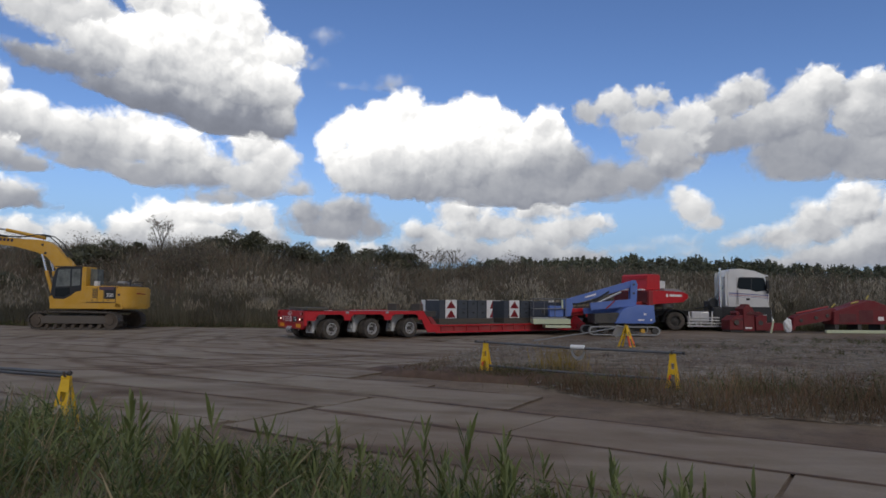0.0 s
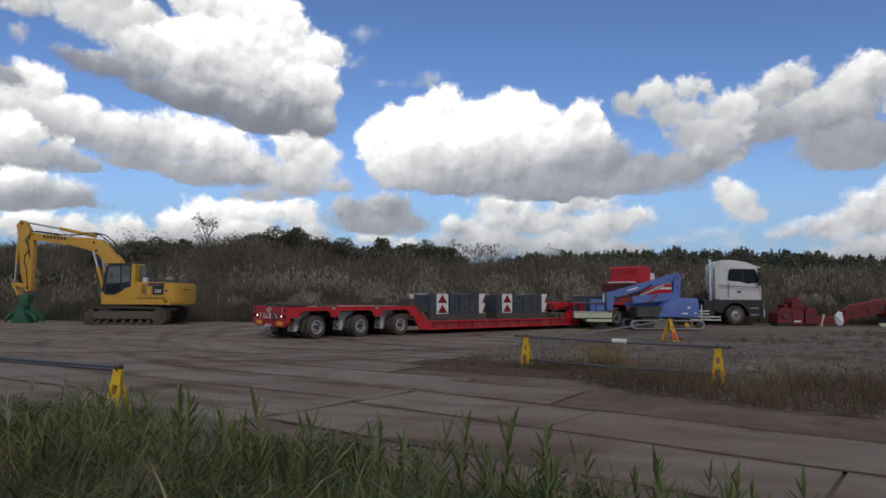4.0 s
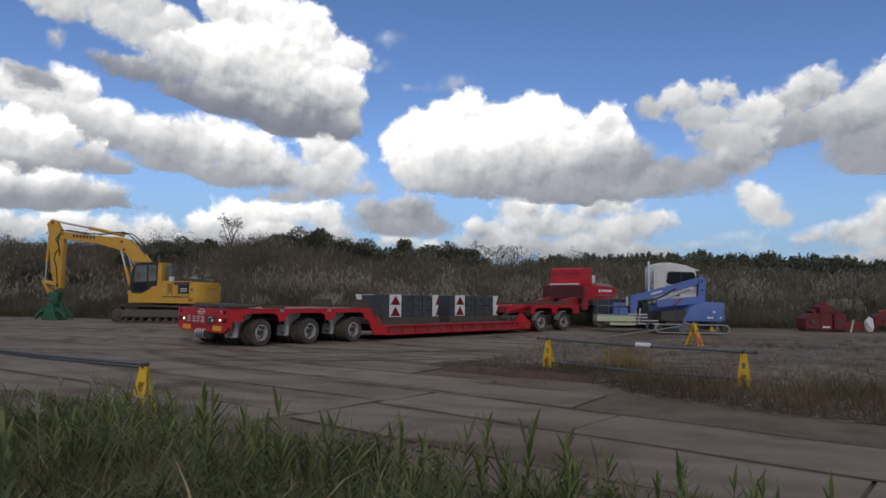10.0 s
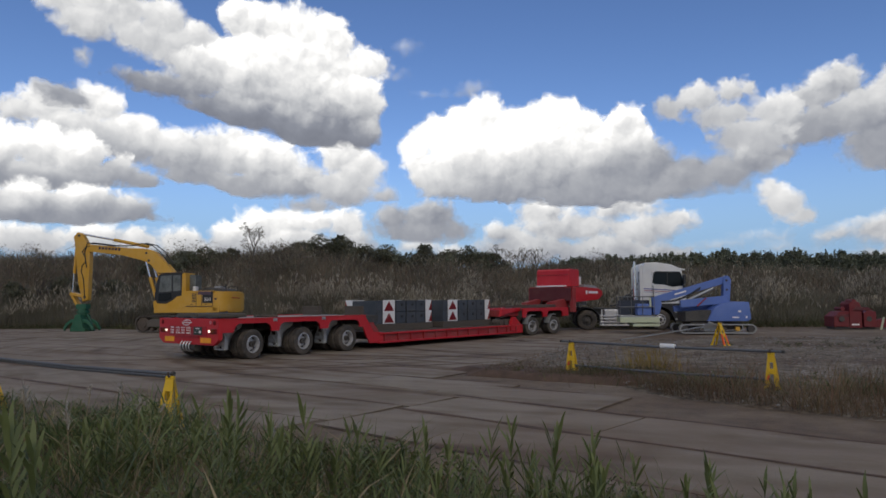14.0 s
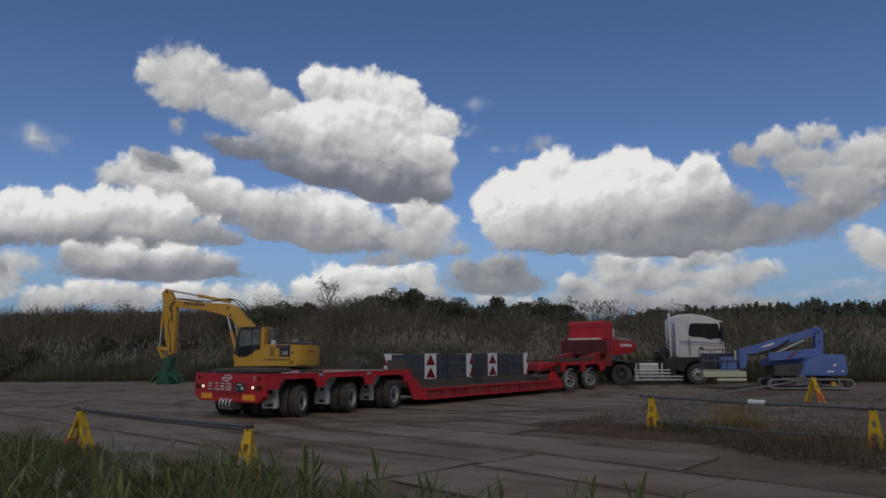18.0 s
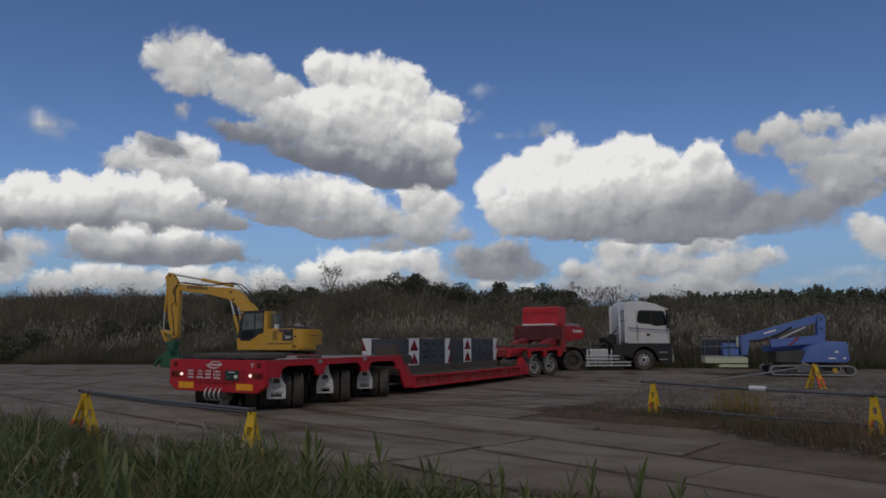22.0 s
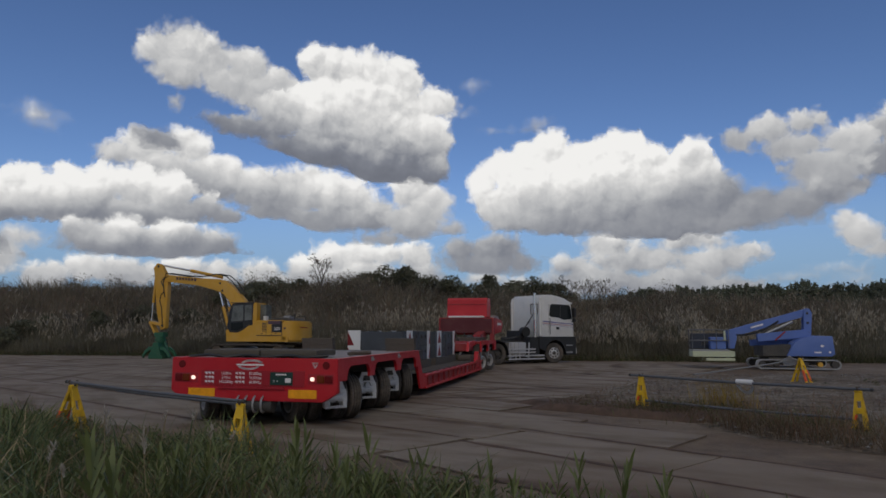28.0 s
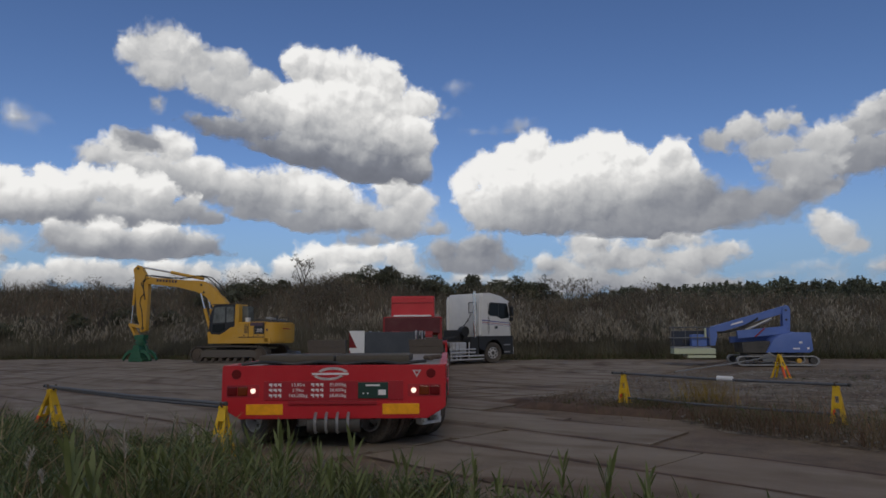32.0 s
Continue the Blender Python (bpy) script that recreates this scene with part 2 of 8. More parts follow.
def soil_material():
    m, nt, nd, lk, b = nodes_of("trodden_soil")
    big, mid, fine = noise_node(nt, 0.22, 6, 0.6), noise_node(nt, 1.9, 6, 0.65), noise_node(nt, 34, 4, 0.7)
    c1 = ramp_node(nt, big.outputs[0], [(0.38, (0.124, 0.086, 0.058)), (0.64, (0.222, 0.18, 0.135))])
    c2 = ramp_node(nt, mid.outputs[0], [(0.35, (0.7, 0.68, 0.66)), (0.65, (1.12, 1.1, 1.08))])
    c3 = ramp_node(nt, fine.outputs[0], [(0.3, (0.75, 0.75, 0.75)), (0.7, (1.2, 1.2, 1.2))])
    col = mix_node(nt, 1.0, mix_node(nt, 1.0, c1.outputs[0], c2.outputs[0], "MULTIPLY"), c3.outputs[0], "MULTIPLY")
    lk.new(col, b.inputs["Base Color"])
    b.inputs["Roughness"].default_value = 0.95
    bump_to(nt, b, fine.outputs[0], 0.5, 0.02)
    return m


def plate_material():
    """Steel road plates under dust: streaks along the wheel paths, rust and dried mud."""
    m, nt, nd, lk, b = nodes_of("dusty_steel_plate")
    tc, info = nd.new("ShaderNodeTexCoord"), nd.new("ShaderNodeObjectInfo")
    mp = nd.new("ShaderNodeMapping")
    mp.inputs["Scale"].default_value = (0.7, 1.3, 1.0)
    lk.new(tc.outputs["Object"], mp.inputs["Vector"])
    off = nd.new("ShaderNodeVectorMath")
    off.operation = "MULTIPLY_ADD"
    cmb = nd.new("ShaderNodeCombineXYZ")
    for k in range(3):
        lk.new(info.outputs["Random"], cmb.inputs[k])
    lk.new(cmb.outputs[0], off.inputs[0])
    off.inputs[1].default_value = (37, 53, 11)
    lk.new(mp.outputs[0], off.inputs[2])
    streak = nd.new("ShaderNodeTexNoise")
    streak.inputs["Scale"].default_value, streak.inputs["Detail"].default_value, streak.inputs["Roughness"].default_value = 1.0, 7, 0.62
    lk.new(off.outputs[0], streak.inputs["Vector"])
    fine = noise_node(nt, 45, 4, 0.7)
    c1 = ramp_node(nt, streak.outputs[0], [(0.25, (0.165, 0.135, 0.103)), (0.45, (0.228, 0.196, 0.155)), (0.62, (0.262, 0.23, 0.186)), (0.8, (0.205, 0.168, 0.128))])
    c2 = ramp_node(nt, fine.outputs[0], [(0.3, (0.85, 0.85, 0.85)), (0.7, (1.12, 1.12, 1.12))])
    rnd = ramp_node(nt, info.outputs["Random"], [(0.0, (0.94, 0.935, 0.93)), (1.0, (1.02, 1.015, 1.01))])
    col = mix_node(nt, 1.0, mix_node(nt, 1.0, c1.outputs[0], c2.outputs[0], "MULTIPLY"), rnd.outputs[0], "MULTIPLY")
    # earth dragged over the plates by wheels, the same across all of them
    geo = nd.new("ShaderNodeNewGeometry")
    along = nd.new("ShaderNodeMapping")
    along.inputs["Rotation"].default_value = (0, 0, radians(28))
    along.inputs["Scale"].default_value = (0.13, 0.5, 1.0)
    lk.new(geo.outputs["Position"], along.inputs["Vector"])
    drag = nd.new("ShaderNodeTexNoise")
    drag.inputs["Scale"].default_value, drag.inputs["Detail"].default_value, drag.inputs["Roughness"].default_value, drag.inputs["Distortion"].default_value = 1.0, 8, 0.66, 0.7
    lk.new(along.outputs[0], drag.inputs["Vector"])
    mud = ramp_node(nt, drag.outputs[0], [(0.45, (0, 0, 0)), (0.58, (0.45, 0.45, 0.45)), (0.70, (0.9, 0.9, 0.9))])
    col = mix_node(nt, mud.outputs[0], col, (0.112, 0.066, 0.042))
    dust = ramp_node(nt, drag.outputs[0], [(0.30, (0.5, 0.5, 0.5)), (0.42, (0, 0, 0))])
    col = mix_node(nt, dust.outputs[0], col, (0.262, 0.228, 0.18))
    # a pale film of dust over broad stretches hides the joints
    film = nd.new("ShaderNodeTexNoise")
    film.inputs["Scale"].default_value, film.inputs["Detail"].default_value = 0.16, 5
    lk.new(geo.outputs["Position"], film.inputs["Vector"])
    veil = ramp_node(nt, film.outputs[0], [(0.36, (0.0, 0.0, 0.0)), (0.62, (0.6, 0.6, 0.6))])
    col = mix_node(nt, veil.outputs[0], col, (0.226, 0.183, 0.139))
    # brown earth trodden in from the joints, in an uneven margin along the long edges
    sep = nd.new("ShaderNodeSeparateXYZ")
    lk.new(tc.outputs["Object"], sep.inputs[0])
    edge = nd.new("ShaderNodeMath")
    edge.operation = "ABSOLUTE"
    lk.new(sep.outputs["Y"], edge.inputs[0])
    ragged = noise_node(nt, 0.9, 6, 0.7)
    lk.new(geo.outputs["Position"], ragged.inputs["Vector"])
    reach = nd.new("ShaderNodeMath")
    reach.operation = "MULTIPLY_ADD"
    reach.inputs[1].default_value, reach.inputs[2].default_value = 1.5, -0.78
    lk.new(ragged.outputs[0], reach.inputs[0])
    total = nd.new("ShaderNodeMath")
    total.operation = "ADD"
    lk.new(edge.outputs[0], total.inputs[0])
    lk.new(reach.outputs[0], total.inputs[1])
    margin = ramp_node(nt, total.outputs[0], [(0.60, (0, 0, 0)), (0.78, (0.55, 0.55, 0.55)), (0.95, (0.8, 0.8, 0.8))])
    col = mix_node(nt, margin.outputs[0], col, (0.135, 0.092, 0.062))
    # arcs worn by tyres swinging round the corner of the gravel
    for centre, freq, dark in (((9.0, 33.0, 0), 0.55, (0.62, 0.55, 0.49)), ((-22.0, 34.0, 0), 0.40, (0.72, 0.67, 0.62)), ((4.0, 27.0, 0), 0.8, (0.70, 0.62, 0.56))):
        off2 = nd.new("ShaderNodeVectorMath")
        off2.operation = "SUBTRACT"
        off2.inputs[1].default_value = centre
        lk.new(geo.outputs["Position"], off2.inputs[0])
        rings = nd.new("ShaderNodeTexWave")
        rings.wave_type, rings.rings_direction = "RINGS", "Z"
        for k, v in (("Scale", freq * 0.32), ("Distortion", 2.2), ("Detail", 3.0), ("Detail Scale", 0.35), ("Detail Roughness", 0.6)):
            rings.inputs[k].default_value = v
        lk.new(off2.outputs[0], rings.inputs["Vector"])
        worn = nd.new("ShaderNodeMath")
        worn.operation = "MULTIPLY"
        patchy = noise_node(nt, 0.24, 4, 0.6)
        lk.new(geo.outputs["Position"], patchy.inputs["Vector"])
        lk.new(rings.outputs["Color"], worn.inputs[0])
        lk.new(patchy.outputs[0], worn.inputs[1])
        mask = ramp_node(nt, worn.outputs[0], [(0.40, (1, 1, 1)), (0.60, dark)])
        col = mix_node(nt, 1.0, col, mask.outputs[0], "MULTIPLY")
    lk.new(col, b.inputs["Base Color"])
    rr = ramp_node(nt, streak.outputs[0], [(0.3, (0.95, 0.95, 0.95)), (0.6, (0.8, 0.8, 0.8))])
    lk.new(rr.outputs[0], b.inputs["Roughness"])
    b.inputs["Specular IOR Level"].default_value = 0.25
    bump_to(nt, b, streak.outputs[0], 0.25, 0.03)
    return m


def gravel_material():
    m, nt, nd, lk, b = nodes_of("grey_gravel")
    v = nd.new("ShaderNodeTexVoronoi")
    tc = nd.new("ShaderNodeTexCoord")
    v.inputs["Scale"].default_value = 16
    lk.new(tc.outputs["Object"], v.inputs["Vector"])
    big = noise_node(nt, 0.5, 6, 0.65)
    c1 = ramp_node(nt, v.outputs["Color"], [(0.1, (0.085, 0.075, 0.063)), (0.9, (0.27, 0.247, 0.218))])
    c2 = ramp_node(nt, big.outputs[0], [(0.40, (0.60, 0.46, 0.34)), (0.52, (0.85, 0.78, 0.68)), (0.66, (1.12, 1.08, 1.02))])
    mid = noise_node(nt, 2.6, 6, 0.7)
    c3 = ramp_node(nt, mid.outputs[0], [(0.36, (0.5, 0.45, 0.38)), (0.5, (0.95, 0.93, 0.9)), (0.68, (1.3, 1.27, 1.22))])
    col = mix_node(nt, 1.0, mix_node(nt, 1.0, c1.outputs[0], c2.outputs[0], "MULTIPLY"), c3.outputs[0], "MULTIPLY")
    lk.new(col, b.inputs["Base Color"])
    b.inputs["Roughness"].default_value = 0.95
    bump_to(nt, b, v.outputs["Distance"], 0.6, 0.03)
    return m


SOIL, PLATE, GRAVEL = soil_material(), plate_material(), gravel_material()
MUD = plain("damp_earth", (0.088, 0.055, 0.038), 0.95, 0, 0.4, 3)


# ---- building helpers ----
def part(name, bm, material, parent=None, label="", smooth=False, at=None):
    me = bpy.data.meshes.new(name)
    bmesh.ops.recalc_face_normals(bm, faces=bm.faces)
    bm.to_mesh(me)
    bm.free()
    me.materials.append(material)
    if smooth:
        me.polygons.foreach_set("use_smooth", [True] * len(me.polygons))
        me.set_sharp_from_angle(angle=radians(38))
    ob = new(name, me)
    if parent is not None:
        ob.parent = parent
    if at is not None:
        ob.matrix_basis = at
    if label:
        ob["label"] = label
    return ob


def box(bm, x0, x1, y0, y1, z0, z1, bevel=0.0, turn=None):
    got = bmesh.ops.create_cube(bm, size=1.0)
    vs = got["verts"]
    bmesh.ops.scale(bm, vec=(abs(x1 - x0), abs(y1 - y0), abs(z1 - z0)), verts=vs)
    if bevel:
        es = list({e for v in vs for e in v.link_edges})
        r = bmesh.ops.bevel(bm, geom=es, offset=bevel, segments=2, affect="EDGES", profile=0.6)
        vs = list({v for f in r["faces"] for v in f.verts} | {v for v in vs if v.is_valid})
    if turn is not None:
        bmesh.ops.transform(bm, matrix=turn, verts=vs)
    bmesh.ops.translate(bm, vec=((x0 + x1) / 2, (y0 + y1) / 2, (z0 + z1) / 2), verts=vs)
    return bm


def prism(bm, outline, y0, y1, bevel=0.0):
    """An outline in x and z, given thickness along y."""
    a = [bm.verts.new((x, y0, z)) for x, z in outline]
    b = [bm.verts.new((x, y1, z)) for x, z in outline]
    n = len(a)
    fs = [bm.faces.new(a), bm.faces.new(b[::-1])]
    for i in range(n):
        fs.append(bm.faces.new((a[i], b[i], b[(i + 1) % n], a[(i + 1) % n])))
    if bevel:
        es = list({e for f in fs[:2] for e in f.edges})
        bmesh.ops.bevel(bm, geom=es, offset=bevel, segments=2, affect="EDGES", profile=0.6)
    return bm


def slab_yz(bm, outline, x0, x1, bevel=0.0):
    """An outline in y and z, given thickness along x."""
    a = [bm.verts.new((x0, y, z)) for y, z in outline]
    b = [bm.verts.new((x1, y, z)) for y, z in outline]
    n = len(a)
    fs = [bm.faces.new(a), bm.faces.new(b[::-1])]
    for i in range(n):
        fs.append(bm.faces.new((a[i], b[i], b[(i + 1) % n], a[(i + 1) % n])))
    if bevel:
        bmesh.ops.bevel(bm, geom=list({e for f in fs[:2] for e in f.edges}), offset=bevel, segments=2, affect="EDGES", profile=0.6)
    return bm


def rod(bm, p0, p1, r0, r1=None, seg=10):
    p0, p1 = Vector(p0), Vector(p1)
    d = p1 - p0
    got = bmesh.ops.create_cone(bm, cap_ends=True, segments=seg, radius1=r0, radius2=r0 if r1 is None else r1, depth=d.length)
    m = Matrix.Translation((p0 + p1) / 2) @ d.to_track_quat("Z", "Y").to_matrix().to_4x4()
    bmesh.ops.transform(bm, matrix=m, verts=got["verts"])
    return bm


def tube(bm, pts, r, seg=8):
    """One unbroken round tube along the points."""
    pts = [Vector(p) for p in pts]
    rings, n0 = [], None
    for i, p in enumerate(pts):
        d = (pts[min(i + 1, len(pts) - 1)] - pts[max(i - 1, 0)]).normalized()
        n0 = Vector((0, 0, 1)) if n0 is None else n0
        a = (n0 - d * n0.dot(d)).normalized()
        b = d.cross(a)
        n0 = a
        rings.append([bm.verts.new(p + (a * math.cos(6.2832 * k / seg) + b * math.sin(6.2832 * k / seg)) * r) for k in range(seg)])
    for o, q in zip(rings, rings[1:]):
        for k in range(seg):
            bm.faces.new((o[k], o[(k + 1) % seg], q[(k + 1) % seg], q[k]))
    bm.faces.new(rings[0][::-1])
    bm.faces.new(rings[-1])
    return bm


def beam(bm, p0, p1, w, hh, w1=None, h1=None, bevel=0.0):
    """A box section from p0 to p1, w wide along y, hh deep."""
    p0, p1 = Vector(p0), Vector(p1)
    w1, h1 = w1 or w, h1 or hh
    d = (p1 - p0).normalized()
    side = Vector((0, 1, 0)) if abs(d.y) < 0.9 else Vector((1, 0, 0))
    up = d.cross(side).normalized()
    vs = []
    for p, a, c in ((p0, w, hh), (p1, w1, h1)):
        for s, u in ((-1, -1), (1, -1), (1, 1), (-1, 1)):
            vs.append(bm.verts.new(p + side * s * a / 2 + up * u * c / 2))
    fs = [bm.faces.new(vs[:4]), bm.faces.new(vs[4:][::-1])]
    for i in range(4):
        fs.append(bm.faces.new((vs[i], vs[i + 4], vs[(i + 1) % 4 + 4], vs[(i + 1) % 4])))
    if bevel:
        bmesh.ops.bevel(bm, geom=list({e for f in fs for e in f.edges}), offset=bevel, segments=2, affect="EDGES")
    return bm


def lathe(bm, profile, seg=28, y=0.0, close=True):
    """Turn (radius, y) pairs round the y axis."""
    rings = []
    for r, py in profile:
        rings.append([bm.verts.new((r * math.cos(2 * math.pi * k / seg), y + py, r * math.sin(2 * math.pi * k / seg))) for k in range(seg)])
    n = len(rings)
    for i in range(n if close else n - 1):
        a, b = rings[i], rings[(i + 1) % n]
        for k in range(seg):
            bm.faces.new((a[k], a[(k + 1) % seg], b[(k + 1) % seg], b[k]))
    if not close:
        bm.faces.new(rings[0][::-1])
        bm.faces.new(rings[-1])
    return bm


def thing(name, label, category, at=None, group="", kind=""):
    ob = new(name)
    ob.empty_display_size = 0.3
    if at is not None:
        ob.matrix_basis = at
    return tagged(ob, label, category, group, kind)


def lettering(text, size, material, parent, m, name="lettering", depth=0.002):
    """Letters as thin solid shapes in the built-in typeface, facing +z of m."""
    cu = bpy.data.curves.new(name, "FONT")
    cu.body, cu.size, cu.align_x, cu.align_y, cu.extrude = text, size, "CENTER", "CENTER", depth
    tmp = bpy.data.objects.new(name, cu)
    scene.collection.objects.link(tmp)
    me = bpy.data.meshes.new_from_object(tmp.evaluated_get(bpy.context.evaluated_depsgraph_get()))
    bpy.data.objects.remove(tmp)
    me.materials.append(material)
    ob = new(name, me)
    ob.parent, ob.matrix_basis = parent, m
    return ob


def arrays_mesh(name, verts, tris, material, label="", category="", kind="stuff"):
    me = bpy.data.meshes.new(name)
    me.vertices.add(len(verts))
    me.vertices.foreach_set("co", np.asarray(verts, np.float32).ravel())
    nt_ = len(tris)
    me.loops.add(nt_ * 3)
    me.loops.foreach_set("vertex_index", np.asarray(tris, np.int32).ravel())
    me.polygons.add(nt_)
    me.polygons.foreach_set("loop_start", np.arange(0, nt_ * 3, 3, dtype=np.int32))
    me.polygons.foreach_set("loop_total", np.full(nt_, 3, np.int32))
    me.update(calc_edges=True)
    me.materials.append(material)
    ob = new(name, me)
    return tagged(ob, label, category, "", kind) if label else ob


rng = np.random.default_rng(7)


def blades(base, height, width, lean, bend, facing=None):
    """Curved tapering blades, one at each base point: three joints and a tip."""
    n = len(base)
    ang = rng.uniform(0, 2 * np.pi, n)
    dirv = np.stack([np.cos(ang), np.sin(ang), np.zeros(n)], 1)
    fa = rng.uniform(0, 2 * np.pi, n) if facing is None else facing
    wide = np.stack([np.cos(fa), np.sin(fa), np.zeros(n)], 1)
    vs = []
    for s, wf in ((0.0, 0.7), (0.38, 1.0), (0.72, 0.7)):
        c = base + dirv * (height * (lean * s + bend * s * s))[:, None]
        c[:, 2] += height * s * (1 - 0.25 * bend * s)
        for sg in (-1, 1):
            vs.append(c + wide * (sg * width * wf / 2)[:, None])
    tip = base + dirv * (height * (lean + bend))[:, None]
    tip[:, 2] += height * (1 - 0.3 * bend)
    vs.append(tip)
    V_ = np.stack(vs, 1).reshape(-1, 3)
    t = np.array([[0, 1, 3], [0, 3, 2], [2, 3, 5], [2, 5, 4], [4, 5, 6]])
    T_ = (np.arange(n)[:, None, None] * 7 + t[None]).reshape(-1, 3)
    return V_, T_


def stack(parts_):
    vs, ts, o = [], [], 0
    for v, t in parts_:
        vs.append(v)
        ts.append(t + o)
        o += len(v)
    return np.concatenate(vs), np.concatenate(ts)


# ---- sky: drifting clouds before the clear sky ----
HEAPS = []  # from far to near


def heap(base, shade, top, foot, puffs, soft=0.22):
    """base: bearing, height and slope of the flat underside; shade: the same for the line where light turns to grey, and half its width;
    top, foot: brightness above and below; soft: how slowly the edge fades; puffs: bearing, height, half width, half height, in degrees."""
    HEAPS.append((base, shade, top, foot, puffs, soft))


# thin cloud low in the east
heap((10.0, 2.1, -0.023), (10.0, 3.48, -0.023, 1.29), 0.6, 0.42,
     [(14.8, 4.2, 2.99, 0.68), (18.8, 4.8, 2.07, 0.57), (-41.3, 3.1, 9.72, 0.67), (-25.8, 3.3, 9.08, 0.69), (-12.6, 3.5, 9.5, 0.67), (-0.8, 3.4, 8.18, 0.61), (10.1, 3.4, 7.26, 0.53), (17.6, 3.2, 5.65, 0.49), (24.2, 3.0, 4.84, 0.53), (17.0, 4.8, 1.29, 0.46), (19.6, 3.9, 1.36, 0.56)], 0.9)
# low grey cloud in the far west
heap((-47.0, 4.0, 0.037), (-47.1, 6.0, 0.179, 2.27), 0.95, 0.6,
     [(-46.8, 5.8, 1.71, 1.82), (-45.6, 6.9, 1.76, 1.03), (-44.4, 7.0, 0.9, 0.62)], 0.5)
# white bank over the western horizon
heap((-46.9, 2.8, 0.016), (-47.0, 4.4, 0.006, 1.62), 1.14, 0.52,
     [(-43.8, 4.1, 2.17, 1.17), (-41.1, 4.7, 2.29, 1.11), (-38.1, 4.5, 2.81, 1.41), (-34.4, 5.0, 2.97, 1.17), (-31.4, 4.6, 2.2, 1.29), (-28.0, 4.6, 2.05, 1.4), (-25.9, 3.9, 1.85, 1.04), (-49.0, 4.1, 2.58, 1.02)], 0.22)
# small heap over the bank
heap((-25.9, 2.6, -0.0), (-25.9, 4.5, 0.081, 1.95), 1.16, 0.44,
     [(-24.3, 5.0, 1.97, 1.81), (-22.0, 6.0, 2.38, 1.63), (-19.8, 6.5, 2.17, 1.25), (-17.4, 6.7, 2.19, 1.06), (-15.2, 6.5, 1.71, 1.45), (-19.8, 4.3, 5.26, 1.92), (-14.7, 4.6, 2.18, 1.45)])
# white scrap under the shaded cloud
heap((-11.6, 3.1, -0.011), (-11.6, 4.5, -0.013, 1.3), 0.8, 0.55,
     [(-9.1, 4.5, 2.9, 0.77), (-5.8, 4.1, 2.39, 0.86)], 0.4)
# flat clouds below the broad heap
heap((-3.4, 2.3, -0.018), (-3.4, 4.4, 0.018, 2.6), 0.87, 0.38,
     [(1.4, 7.3, 3.03, 1.13), (8.0, 7.4, 3.24, 1.18), (3.6, 6.1, 5.14, 1.39), (9.2, 5.8, 3.97, 1.35), (-1.7, 5.5, 1.87, 1.14), (-0.1, 4.3, 4.38, 1.51), (6.1, 3.9, 5.4, 1.46), (11.1, 3.4, 2.42, 1.15), (12.1, 6.4, 1.76, 0.79)], 0.28)
# low eastern bank
heap((21.8, 0.4, 0.003), (21.9, 3.8, 0.043, 2.6), 0.78, 0.4,
     [(23.1, 4.6, 1.71, 0.77), (25.8, 5.0, 1.93, 1.25), (28.3, 5.7, 2.12, 1.87), (30.8, 6.7, 2.22, 2.21), (29.3, 3.4, 3.28, 1.45), (32.0, 4.1, 2.28, 2.18), (34.0, 5.6, 2.49, 2.66), (25.7, 2.9, 2.22, 0.83), (35.7, 3.6, 2.67, 2.23)], 0.4)
# lone puff
heap((16.7, 5.1, -0.035), (16.7, 7.51, -0.035, 2.25), 1.0, 0.62,
     [(19.0, 8.2, 1.04, 0.87), (19.8, 7.2, 1.5, 1.12), (20.9, 6.3, 1.23, 0.86)])
# small shaded cloud
heap((-13.5, 5.0, -0.012), (-13.5, 7.0, -0.014, 1.95), 0.5, 0.36,
     [(-11.0, 7.1, 2.05, 1.36), (-8.1, 6.9, 2.71, 1.64), (-8.6, 6.0, 4.59, 1.26), (-6.0, 6.0, 1.73, 0.87)], 0.3)
# its outer end
heap((-51.6, 6.1, 0.078), (-51.6, 8.17, 0.078, 1.93), 0.95, 0.42,
     [(-48.9, 7.9, 2.26, 2.34), (-51.2, 8.8, 2.74, 2.66)])
# the ridge
heap((-40.1, 11.6, -0.171), (-40.1, 12.9, -0.147, 2.21), 1.06, 0.38,
     [(-39.6, 13.8, 1.69, 1.12), (-37.6, 14.5, 2.28, 1.48), (-34.0, 14.9, 1.97, 1.7), (-35.6, 12.9, 3.62, 1.6), (-32.1, 12.5, 3.11, 2.1), (-28.4, 11.7, 3.22, 2.05), (-24.9, 11.9, 3.32, 2.17), (-21.6, 11.5, 2.9, 2.2), (-18.9, 9.9, 2.44, 1.83), (-22.7, 9.6, 4.3, 1.43), (-27.0, 10.2, 3.25, 1.32)], 0.3)
# torn end of the ridge
heap((-18.4, 7.5, 0.14), (-18.4, 9.4, -0.001, 2.6), 0.98, 0.46,
     [(-15.5, 12.2, 2.07, 1.92), (-14.1, 10.9, 2.27, 1.93), (-15.3, 9.4, 3.24, 1.74), (-11.9, 8.9, 2.26, 0.78), (-17.9, 8.0, 3.01, 1.06)], 0.35)
# shaded scrap before it
heap((-38.6, 14.4, 0.04), (-38.8, 17.4, 0.062, 1.3), 0.5, 0.36,
     [(-37.1, 15.3, 1.68, 0.96), (-35.9, 14.9, 1.36, 0.75)], 0.4)
